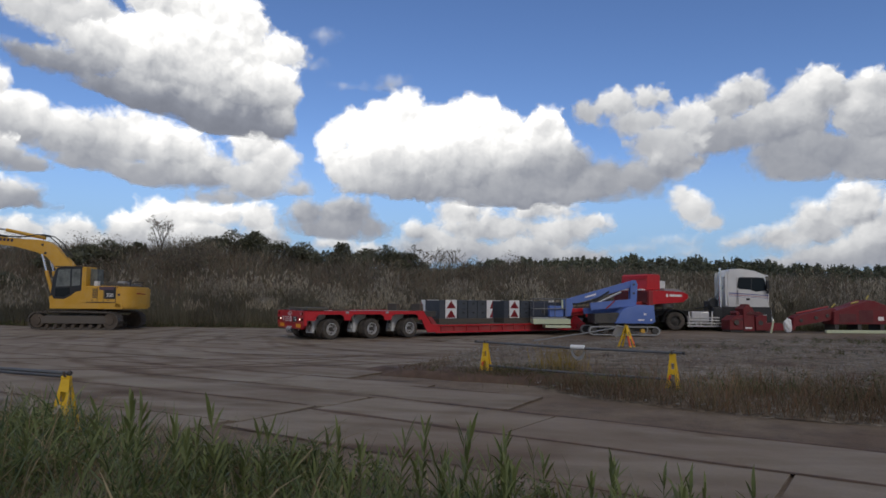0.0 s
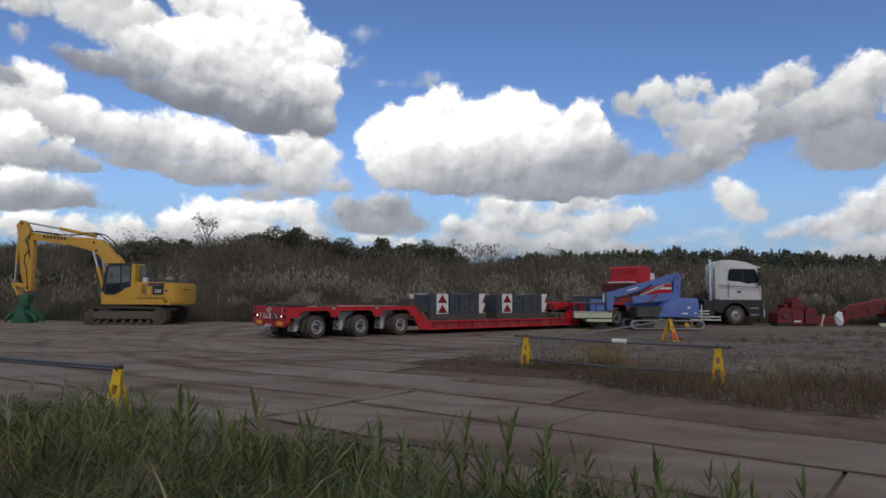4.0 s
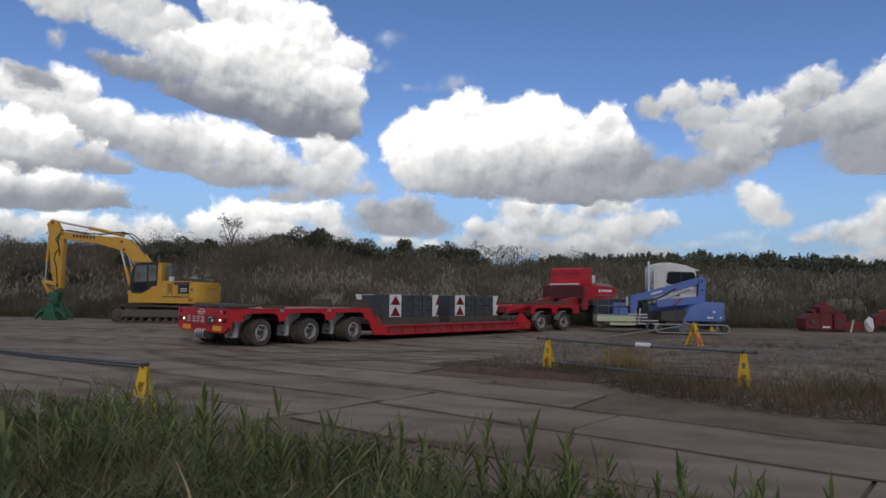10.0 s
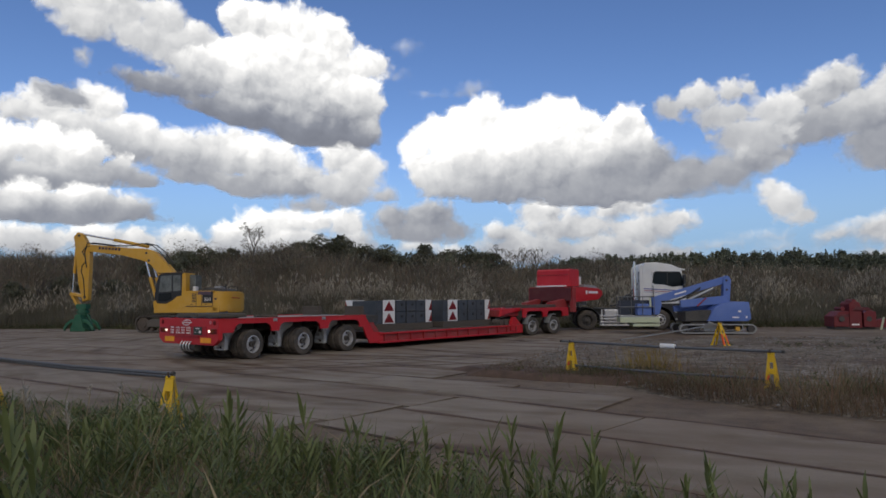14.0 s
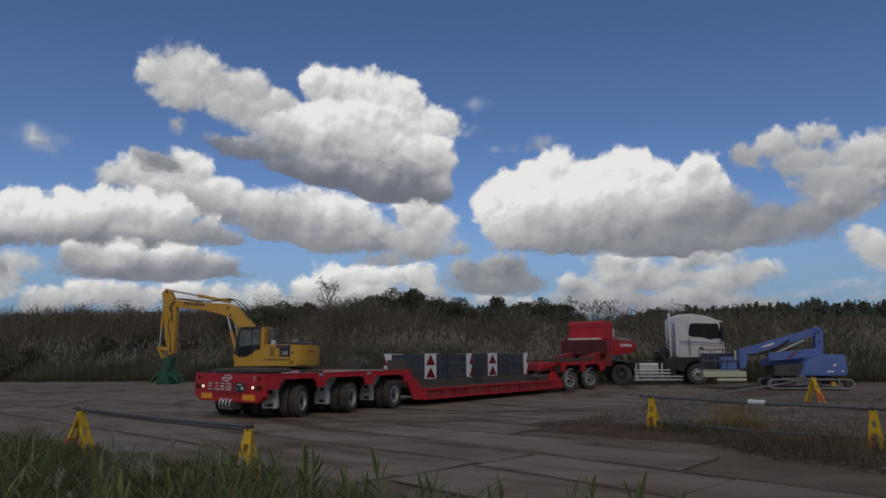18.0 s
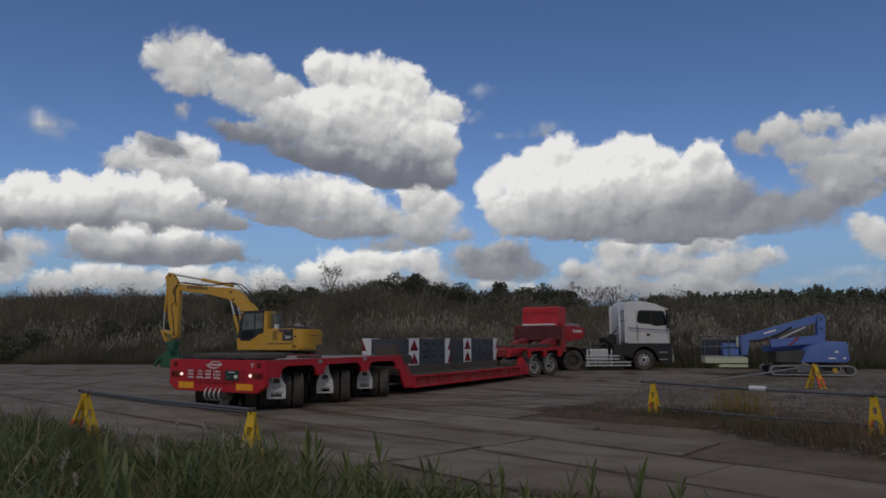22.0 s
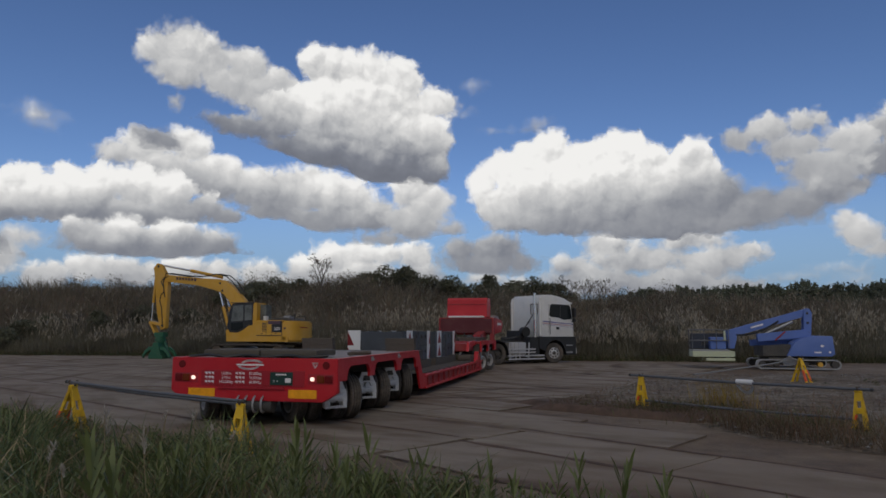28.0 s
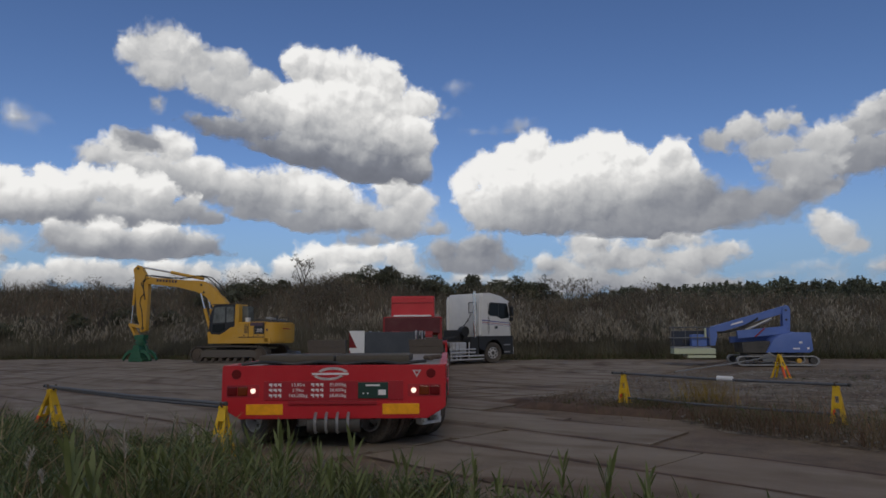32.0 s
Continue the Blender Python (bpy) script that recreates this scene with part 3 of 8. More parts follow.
# middle western layer
heap((-47.2, 7.8, 0.063), (-47.3, 9.1, 0.074, 1.43), 1.27, 0.36,
     [(-45.7, 10.5, 1.84, 1.88), (-42.8, 10.6, 1.65, 1.94), (-40.6, 10.7, 1.88, 1.98), (-38.0, 11.3, 2.13, 1.75), (-35.2, 11.0, 2.3, 1.7), (-32.8, 10.1, 1.93, 1.37), (-31.2, 9.3, 1.16, 0.74), (-39.9, 9.2, 8.07, 1.39), (-47.7, 9.2, 2.53, 1.84)], 0.16)
# shade of the middle layer
heap((-41.8, 7.6, 0.051), (-44.0, 12.5, 0.092, 1.3), 0.44, 0.34,
     [(-37.7, 9.2, 3.47, 0.75), (-34.8, 8.9, 2.56, 0.5)], 0.75)
# lower western layer
heap((-43.2, 5.7, 0.039), (-43.3, 7.3, 0.015, 1.3), 1.16, 0.34,
     [(-41.2, 7.4, 2.38, 1.37), (-38.8, 7.4, 3.0, 1.66), (-35.3, 7.2, 3.79, 1.62), (-31.9, 7.1, 2.02, 1.29), (-36.6, 6.5, 6.6, 0.98), (-45.0, 5.1, 2.13, 0.58), (-49.1, 6.5, 2.91, 1.73)])
# shade of the lower layer
heap((-41.7, 5.2, 0.033), (-44.0, 12.5, 0.092, 1.3), 0.44, 0.36,
     [(-36.4, 6.6, 4.97, 0.58), (-33.6, 6.6, 2.58, 0.45)], 0.75)
# outer eastern bank
heap((28.7, 8.9, -0.11), (28.7, 12.7, -0.11, 3.54), 0.76, 0.4,
     [(32.1, 13.5, 2.74, 2.58), (35.6, 12.6, 2.75, 2.82), (32.0, 10.3, 3.96, 1.88), (33.5, 5.7, 3.18, 1.85)])
# eastern bank
heap((15.6, 10.4, -0.115), (15.6, 14.71, -0.115, 2.88), 0.83, 0.38,
     [(23.9, 15.6, 2.06, 1.44), (22.6, 14.8, 1.89, 1.22), (27.3, 15.1, 1.17, 1.7), (29.0, 15.5, 1.65, 1.89), (26.2, 13.3, 3.87, 1.98), (21.7, 12.6, 3.45, 1.5), (27.4, 10.8, 3.74, 1.98), (19.3, 11.0, 1.99, 0.94)])
# its near end
heap((10.2, 13.6, -0.478), (10.2, 17.39, -0.478, 3.54), 1.0, 0.5,
     [(12.0, 15.2, 1.62, 1.02), (14.2, 15.6, 1.71, 1.09), (16.7, 15.9, 1.34, 1.14), (17.8, 16.0, 0.88, 0.96), (16.2, 14.2, 2.99, 1.24), (19.5, 14.3, 2.1, 1.44), (17.9, 12.3, 3.23, 1.63), (18.2, 10.4, 2.14, 0.9)])
# scrap over the broad heap
heap((-6.0, 16.0, -0.046), (-6.0, 16.9, -0.048, 1.95), 0.65, 0.5,
     [(-4.4, 17.4, 1.57, 0.93), (-11.5, 13.0, 1.09, 1.34), (-9.7, 12.5, 1.18, 1.92), (12.3, 11.8, 0.81, 1.05)], 0.9)
# the broad bright heap
heap((-11.0, 8.8, -0.066), (-11.0, 9.0, 0.125, 2.47), 1.24, 0.34,
     [(-9.2, 12.9, 1.38, 1.82), (-7.1, 13.9, 2.06, 1.81), (-5.3, 14.4, 1.95, 1.99), (-3.3, 15.2, 2.03, 2.06), (-0.5, 14.5, 2.46, 1.86), (2.6, 14.9, 2.4, 2.02), (5.1, 13.8, 2.15, 1.91), (8.3, 13.9, 1.73, 1.78), (9.5, 12.8, 1.44, 1.51), (-2.7, 12.3, 5.73, 3.12), (4.3, 11.7, 6.29, 3.45), (-6.3, 11.0, 3.64, 2.16), (-0.9, 9.8, 7.95, 1.7), (6.4, 9.0, 6.54, 1.55)])
# grey tail of the broad heap
heap((-2.8, 8.0, 0.004), (-2.7, 12.5, -0.082, 3.89), 0.54, 0.38,
     [(6.4, 9.2, 4.37, 1.74), (9.9, 10.6, 3.14, 2.31), (12.7, 9.8, 3.4, 1.92), (15.9, 9.9, 2.65, 1.78), (11.0, 8.7, 7.76, 1.24), (2.8, 8.6, 5.44, 1.03), (17.6, 10.7, 2.2, 1.5)], 0.5)
# trailing head of the tall heap
heap((-37.9, 17.5, -0.012), (-38.0, 18.9, -0.02, 3.89), 0.86, 0.55,
     [(-36.9, 22.1, 1.8, 1.67), (-35.0, 22.6, 2.2, 1.77), (-32.9, 22.0, 2.03, 1.8), (-30.1, 21.6, 2.09, 1.75), (-35.1, 20.6, 2.62, 1.45), (-31.0, 20.2, 2.75, 1.41), (-27.3, 19.9, 2.85, 1.8), (-35.4, 18.2, 0.87, 0.95), (-28.6, 19.1, 2.57, 1.17)], 0.3)
# the tall heap
heap((-33.6, 16.5, -0.222), (-32.7, 18.0, -0.193, 2.6), 1.06, 0.22,
     [(-23.9, 22.3, 1.76, 1.6), (-22.0, 22.0, 2.72, 1.89), (-19.0, 21.6, 3.0, 1.91), (-16.7, 21.2, 2.27, 1.83), (-13.7, 19.4, 2.51, 1.39), (-20.4, 18.6, 6.4, 3.47), (-26.3, 18.3, 3.34, 1.82), (-15.4, 16.4, 3.49, 2.84), (-28.6, 16.9, 4.19, 1.09), (-22.3, 15.5, 5.82, 1.88), (-17.9, 14.2, 4.43, 1.72), (-13.9, 14.2, 1.99, 1.72), (-31.3, 17.0, 2.27, 0.72)])
# torn scraps
heap((-45.9, -11.6, -0.125), (-47.5, 12.0, 0.124, 3.89), 0.8, 0.7,
     [(-45.1, 15.8, 1.82, 1.09), (-44.5, 15.2, 1.4, 0.73), (-9.9, 21.0, 1.31, 0.64), (-7.4, 17.2, 1.49, 0.47), (-10.9, 18.7, 1.5, 0.47)], 0.95)


def cloud_material(heaps):
    m = bpy.data.materials.new("cloud_vapour")
    m.use_nodes = True
    nt = m.node_tree
    nd, lk = nt.nodes, nt.links
    nd.remove(nd["Principled BSDF"])
    uv = nd.new("ShaderNodeUVMap")
    uv.uv_map = "sky"
    sc = nd.new("ShaderNodeVectorMath")
    sc.operation = "SCALE"
    sc.inputs["Scale"].default_value = 100.0
    lk.new(uv.outputs[0], sc.inputs[0])
    sky_at = sc.outputs[0]

    def arith(op, a, b=None, c=None, clamp=False):
        m_ = nd.new("ShaderNodeMath")
        m_.operation = op
        m_.use_clamp = clamp
        for k, v in enumerate((a, b, c)):
            if isinstance(v, (int, float)):
                m_.inputs[k].default_value = v
            elif v is not None:
                lk.new(v, m_.inputs[k])
        return m_.outputs[0]

    def affine(src, scale, shift):
        ma = nd.new("ShaderNodeVectorMath")
        ma.operation = "MULTIPLY_ADD"
        ma.inputs[1].default_value, ma.inputs[2].default_value = scale, shift
        lk.new(src, ma.inputs[0])
        return ma.outputs[0]

    def noise(src, scale, detail, rough=0.6):
        nz = nd.new("ShaderNodeTexNoise")
        nz.inputs["Scale"].default_value, nz.inputs["Detail"].default_value, nz.inputs["Roughness"].default_value = scale, detail, rough
        lk.new(src, nz.inputs["Vector"])
        return nz

    def warp(src, scale, detail, amount):
        sub = nd.new("ShaderNodeVectorMath")
        sub.operation = "SUBTRACT"
        sub.inputs[1].default_value = (0.5, 0.5, 0.5)
        lk.new(noise(src, scale, detail).outputs["Color"], sub.inputs[0])
        ma = nd.new("ShaderNodeVectorMath")
        ma.operation = "MULTIPLY_ADD"
        ma.inputs[1].default_value = (amount, amount * 0.8, 0)
        lk.new(sub.outputs[0], ma.inputs[0])
        lk.new(src, ma.inputs[2])
        return ma.outputs[0]

    def lobes(src, scale, detail):
        """Rounded heads with creases between them."""
        vo = nd.new("ShaderNodeTexVoronoi")
        vo.feature, vo.voronoi_dimensions, vo.normalize = "SMOOTH_F1", "2D", True
        for k, v in (("Scale", scale), ("Detail", detail), ("Roughness", 0.55), ("Lacunarity", 2.2), ("Smoothness", 0.35)):
            vo.inputs[k].default_value = v
        lk.new(src, vo.inputs["Vector"])
        return arith("SUBTRACT", 0.42, vo.outputs["Distance"])

    swirl = warp(sky_at, 0.45, 3, 1.5)
    fluff = warp(swirl, 1.3, 4, 0.5)
    head = lobes(fluff, 0.55, 2.0)
    head_up = lobes(affine(fluff, (1, 1, 1), (-0.25, 0.5, 0)), 0.55, 2.0)
    grain = noise(fluff, 1.0, 7, 0.6).outputs[0]
    relief = arith("SUBTRACT", head, head_up)
    mass = lobes(swirl, 0.27, 1.0)
    mass_up = lobes(affine(swirl, (1, 1, 1), (-0.5, 1.1, 0)), 0.27, 1.0)
    shape = arith("SUBTRACT", mass, mass_up)
    tuft = lobes(warp(fluff, 2.6, 3, 0.22), 1.5, 1.0)
    edge = arith("MULTIPLY_ADD", mass, 0.6, arith("MULTIPLY_ADD", head, 0.5, arith("MULTIPLY_ADD", tuft, 0.16, arith("MULTIPLY_ADD", grain, 0.52, -0.45))))
    soft = arith("MULTIPLY_ADD", noise(swirl, 0.35, 4).outputs[0], 2.0, -1.0)
    parts_ = nd.new("ShaderNodeSeparateXYZ")
    lk.new(warp(sky_at, 0.22, 2, 1.6), parts_.inputs[0])

    def above(az0, el0, slope):
        return arith("ADD", arith("MULTIPLY_ADD", parts_.outputs[0], -slope, az0 * slope - el0), parts_.outputs[1])

    def between(src, a, b):
        mr = nd.new("ShaderNodeMapRange")
        mr.interpolation_type = "SMOOTHSTEP"
        mr.inputs[1].default_value, mr.inputs[2].default_value = a, b
        lk.new(src, mr.inputs[0])
        return mr.outputs[0]

    shader = nd.new("ShaderNodeBsdfTransparent").outputs[0]
    for base, (az1, el1, slope1, half), top, foot, puffs, fade in heaps:
        last = lit = None
        for az, el, ra, re in puffs:
            off = affine(fluff, (0.93 / ra, 0.93 / re, 0), (-0.93 * az / ra, -0.93 * el / re, 0))
            ln, dt = nd.new("ShaderNodeVectorMath"), nd.new("ShaderNodeVectorMath")
            ln.operation, dt.operation = "LENGTH", "DOT_PRODUCT"
            lk.new(off, ln.inputs[0])
            lk.new(off, dt.inputs[0])
            dt.inputs[1].default_value = (-0.35, 0.9, 0)
            k = min(ra, re) * 0.62
            d = arith("MULTIPLY_ADD", ln.outputs["Value"], -k, k)
            if last is None:
                last, lit = d, dt.outputs["Value"]
                continue
            nearer = arith("MULTIPLY_ADD", arith("SUBTRACT", d, last), 2.2, 0.5, clamp=True)
            lit = arith("MULTIPLY_ADD", arith("SUBTRACT", dt.outputs["Value"], lit), nearer, lit)
            last = arith("SMOOTH_MAX", last, d, 0.3)
        # the flat underside cuts the heap off softly
        body = arith("ADD", last, edge)
        body = arith("ADD", body, arith("MULTIPLY", arith("MINIMUM", arith("MULTIPLY_ADD", soft, 0.25, above(*base)), 0.0), 1.0))
        alpha = between(body, -0.08, fade + 0.06)
        # bright heads, grey underside, soft creases, thin lit rims
        rise = between(arith("MULTIPLY_ADD", soft, 0.45 * half, arith("MULTIPLY_ADD", mass, 1.2, arith("MULTIPLY_ADD", head, 0.3, above(az1, el1, slope1)))), -0.7 * half, 1.75 * half)
        glow = arith("MULTIPLY_ADD", rise, top - foot, foot)
        deep = arith("MULTIPLY_ADD", rise, 0.85, 0.15)
        glow = arith("MULTIPLY_ADD", arith("MULTIPLY", lit, deep), 0.36, glow)
        glow = arith("MULTIPLY_ADD", arith("MULTIPLY", relief, deep), 0.70, arith("MULTIPLY_ADD", arith("MULTIPLY", shape, deep), 0.85, glow))
        glow = arith("MULTIPLY_ADD", arith("MULTIPLY", between(body, 0.75, 0.1), rise), 0.07, glow)
        glow = arith("MULTIPLY_ADD", arith("SUBTRACT", grain, 0.5), 0.10, glow)
        tint = ramp_node(nt, arith("MULTIPLY", glow, 0.8), [(0.0, (0.13, 0.142, 0.178)), (0.24, (0.275, 0.292, 0.342)), (0.48, (0.59, 0.60, 0.62)), (0.8, (0.93, 0.925, 0.915)), (1.0, (1.2, 1.19, 1.165))])
        em = nd.new("ShaderNodeEmission")
        lk.new(tint.outputs[0], em.inputs["Color"])
        mx = nd.new("ShaderNodeMixShader")
        lk.new(alpha, mx.inputs[0])
        lk.new(shader, mx.inputs[1])
        lk.new(em.outputs[0], mx.inputs[2])
        shader = mx.outputs[0]
    lk.new(shader, nd["Material Output"].inputs["Surface"])
    m.cycles.emission_sampling = "NONE"
    return m


def build_clouds(heaps, rad):
    """A shell of sky before the camera, some 800 m off, that carries one deck of the clouds."""
    me = bpy.data.meshes.new("backdrop_clouds")
    bm = bmesh.new()
    uvl = bm.loops.layers.uv.new("sky")
    azs, els = range(-70, 61, 5), range(0, 41, 4)
    grid = [[bm.verts.new((rad * math.cos(radians(e)) * math.sin(radians(a)), rad * math.cos(radians(e)) * math.cos(radians(a)), rad * math.sin(radians(e)))) for a in azs] for e in els]
    for i in range(len(els) - 1):
        for j in range(len(azs) - 1):
            f = bm.faces.new((grid[i][j], grid[i][j + 1], grid[i + 1][j + 1], grid[i + 1][j]))
            for lp, (ii, jj) in zip(f.loops, ((i, j), (i, j + 1), (i + 1, j + 1), (i + 1, j))):
                lp[uvl].uv = (azs[jj] / 100, els[ii] / 100)
    bm.to_mesh(me)
    bm.free()
    me.materials.append(cloud_material(heaps))
    ob = new("backdrop_clouds", me)
    return tagged(ob, "white and grey heaped clouds drifting over a blue sky", "clouds", "", "structure")


# the heaps, from far to near, in decks of some thirty puffs each
decks, room = [], 0
for h_ in HEAPS:
    if not decks or room + len(h_[4]) > 34 or len(decks[-1]) > 4:
        decks.append([])
        room = 0
    decks[-1].append(h_)
    room += len(h_[4])
cloud_decks = [build_clouds(d_, 800.0 - 4 * k) for k, d_ in enumerate(decks)]

# ---- ground ----
ROAD = -28.0  # the track's direction
RU, RN = Vector((math.cos(radians(ROAD)), math.sin(radians(ROAD)), 0)), Vector((-math.sin(radians(ROAD)), math.cos(radians(ROAD)), 0))
NEAR_EDGE = 5.75


def bank_height(x, y):
    """The ground: flat yard, a bank under the scrub behind it."""
    edge = 39.0 + 1.2 * math.sin(x * 0.13) + 0.6 * math.sin(x * 0.41 + 1)
    t = min(1.0, max(0.0, (y - edge) / 21.0))
    h_ = (3.3 + 1.7 * min(1.0, max(0.0, (-x - 8) / 14))) * t * t * (3 - 2 * t)
    if x > 5:
        h_ *= max(0.62, 1 - (x - 5) * 0.012)
    return h_


def build_ground():
    bm = bmesh.new()
    xs = [-900, -400, -180, -100] + [k * 3.0 for k in range(-22, 23)] + [100, 180, 400, 900]
    ys = [-900, -300, -80, -30] + [k * 1.5 for k in range(-6, 50)] + [80, 100, 140, 220, 420, 900]
    grid = []
    for y in ys:
        row = []
        for x in xs:
            z = bank_height(x, y)
            n = x * RN.x + y * RN.y
            if -10 < y < 45 and n < NEAR_EDGE - 0.4:
                z += 0.03 + 0.05 * noise.noise(Vector((x * 0.5, y * 0.5, 0)))
            row.append(bm.verts.new((x, y, z - 0.03)))
        grid.append(row)
    for i in range(len(ys) - 1):
        for j in range(len(xs) - 1):
            bm.faces.new((grid[i][j], grid[i][j + 1], grid[i + 1][j + 1], grid[i + 1][j]))
    return tagged(part("ground", bm, SOIL, None, "", True), "brown trodden soil of a works yard", "ground", "", "structure")


build_ground()


FRONT = [(-1.0, 14.3), (0.83, 13.5), (1.6, 12.9), (2.3, 11.1), (3.15, 10.45), (4.0, 9.55), (4.9, 9.05), (11.0, 6.8)]


def build_gravel():
    """The fenced island of gravel and weeds beside the track."""
    bm = bmesh.new()
    ring = FRONT + [(24.0, 8.0), (30.0, 20.0), (26.0, 29.0), (12.0, 28.5), (4.5, 27.0), (1.1, 22.4)]
    cx, cy = 10.0, 18.0
    rings = []
    for f_, z in ((1.0, -0.028), (0.96, 0.03), (0.7, 0.06), (0.35, 0.05)):
        rings.append([])
        for k in range(112):
            i, fr = divmod(k / 112 * len(ring), 1)
            a, b = ring[int(i)], ring[(int(i) + 1) % len(ring)]
            x, y = a[0] + (b[0] - a[0]) * fr, a[1] + (b[1] - a[1]) * fr
            x, y = cx + (x - cx) * f_, cy + (y - cy) * f_
            w = 0.25 * noise.noise(Vector((x * 0.7, y * 0.7, 3)))
            rings[-1].append(bm.verts.new((x + w, y + w, z + 0.03 * noise.noise(Vector((x, y, 9))))))
    for a, b in zip(rings, rings[1:]):
        for k in range(112):
            bm.faces.new((a[k], a[(k + 1) % 112], b[(k + 1) % 112], b[k]))
    bm.faces.new(rings[-1])
    return tagged(part("gravel_bed", bm, GRAVEL, None, "", True), "low bed of grey gravel and bare earth", "gravel", "", "structure")


build_gravel()


def bare_earth():
    """Dark red-brown earth where the wheels cut the corner of the gravel."""
    bm = bmesh.new()
    mid = Vector((0.75, 14.2, 0.10))
    ring = []
    for k in range(40):
        a = 2 * math.pi * k / 40
        w = 1 + 0.35 * noise.noise(Vector((2 * math.cos(a), 2 * math.sin(a), 4)))
        p = Vector((math.cos(a) * 2.9 * w, math.sin(a) * 0.95 * w, 0))
        p = Matrix.Rotation(radians(-26), 3, "Z") @ p
        ring.append(bm.verts.new((mid.x + p.x, mid.y + p.y, -0.03)))
    inner = [bm.verts.new(mid + (v.co - mid) * 0.8 * Vector((1, 1, 0)).length / 1.4142) for v in ring]
    for v in inner:
        v.co.z = 0.09 + 0.03 * noise.noise(v.co * 2)
    for k in range(40):
        bm.faces.new((ring[k], ring[(k + 1) % 40], inner[(k + 1) % 40], inner[k]))
    bm.faces.new(inner)
    return tagged(part("bare_earth", bm, MUD, None, "", True), "dark red-brown churned earth beside the gravel", "earth", "", "structure")


bare_earth()


def inside_island(x, y):
    ring = FRONT + [(24.0, 8.0), (30.0, 20.0), (26.0, 29.0), (12.0, 28.5), (4.5, 27.0), (1.1, 22.4)]
    hit = False
    for i in range(len(ring)):
        (x0, y0), (x1, y1) = ring[i], ring[i - 1]
        if (y0 > y) != (y1 > y) and x < (x1 - x0) * (y - y0) / (y1 - y0) + x0:
            hit = not hit
    return hit


# ---- the low-loader and its tractor ----
TRAILER_ROWS = [  # seconds, rear centre x and y, heading of trailer, heading of tractor
    (0,-6.036,26.919,32.78,-7.99), (1,-6.438,26.162,34.66,-7.48), (2,-6.862,25.373,36.55,-6.95),
    (3,-7.242,24.555,38.44,-6.39), (6,-8.165,22.070,44.65,-4.42), (7,-8.392,21.322,46.86,-3.48),
    (8,-8.599,20.620,48.88,-2.40), (9,-8.765,19.972,50.88,-1.30), (10,-8.918,19.355,52.62,-0.33),
    (11,-9.012,18.821,54.21,0.42), (12,-9.056,18.366,55.53,0.96), (13,-9.061,17.957,56.70,1.51),
    (14,-9.173,17.522,58.06,2.28), (17,-9.319,16.217,62.69,5.32), (18,-9.293,15.751,64.50,6.79),
    (19,-9.190,15.247,66.62,8.66), (20,-9.009,14.703,68.97,11.17), (21,-8.720,14.165,71.48,14.47),
    (22,-8.415,13.614,74.07,18.64), (23,-8.052,13.065,76.70,23.28), (24,-7.626,12.525,79.56,28.05),
    (25,-7.141,11.986,82.29,32.67), (28,-5.526,10.389,90.12,45.51), (29,-4.939,9.871,92.76,48.48),
    (30,-4.356,9.411,95.32,50.72), (31,-3.776,9.023,97.95,52.62), (32,-3.193,8.698,100.56,54.52),
]


def glide(t):
    """Rear x, y and both headings at t seconds, on a smooth curve through the rows."""
    r = TRAILER_ROWS
    t = min(max(t, r[0][0]), r[-1][0])
    i = max(k for k in range(len(r) - 1) if r[k][0] <= t)

    def slope(k, c):
        a, b = max(0, k - 1), min(len(r) - 1, k + 1)
        return (r[b][c] - r[a][c]) / (r[b][0] - r[a][0])
    d = r[i + 1][0] - r[i][0]
    s = (t - r[i][0]) / d
    out = []
    for c in range(1, 5):
        p0, p1, m0, m1 = r[i][c], r[i + 1][c], slope(i, c) * d, slope(i + 1, c) * d
        out.append((2 * s ** 3 - 3 * s * s + 1) * p0 + (s ** 3 - 2 * s * s + s) * m0 + (-2 * s ** 3 + 3 * s * s) * p1 + (s ** 3 - s * s) * m1)
    return out


KINGPIN = 22.41


def trailer_pose(t):
    x, y, a, _ = glide(t)
    return pose(x, y, 0, 0, 0, a)


def tractor_pose(t):
    x, y, a, b = glide(t)
    return pose(x + KINGPIN * math.cos(radians(a)), y + KINGPIN * math.sin(radians(a)), 0, 0, 0, b)


STEPS = [k * 0.5 for k in range(65)]
rolling = []  # wheel, its carrier's pose function, place of the pivot, offset from it, radius, steers


def tyre_mesh(width, rad, rim):
    bm = bmesh.new()
    h_ = width / 2
    prof = [(rim, -h_ * 0.86), (rim + 0.03, -h_), (rad * 0.80, -h_ * 1.02), (rad * 0.95, -h_ * 0.93), (rad, -h_ * 0.74)]
    for g_ in (-0.42, 0.0, 0.42):
        prof += [(rad, (g_ - 0.07) * h_), (rad - 0.014, (g_ - 0.05) * h_), (rad - 0.014, (g_ + 0.05) * h_), (rad, (g_ + 0.07) * h_)]
    prof += [(rad, h_ * 0.74), (rad * 0.95, h_ * 0.93), (rad * 0.80, h_ * 1.02), (rim + 0.03, h_), (rim, h_ * 0.86)]
    lathe(bm, prof, 36)
    return bm


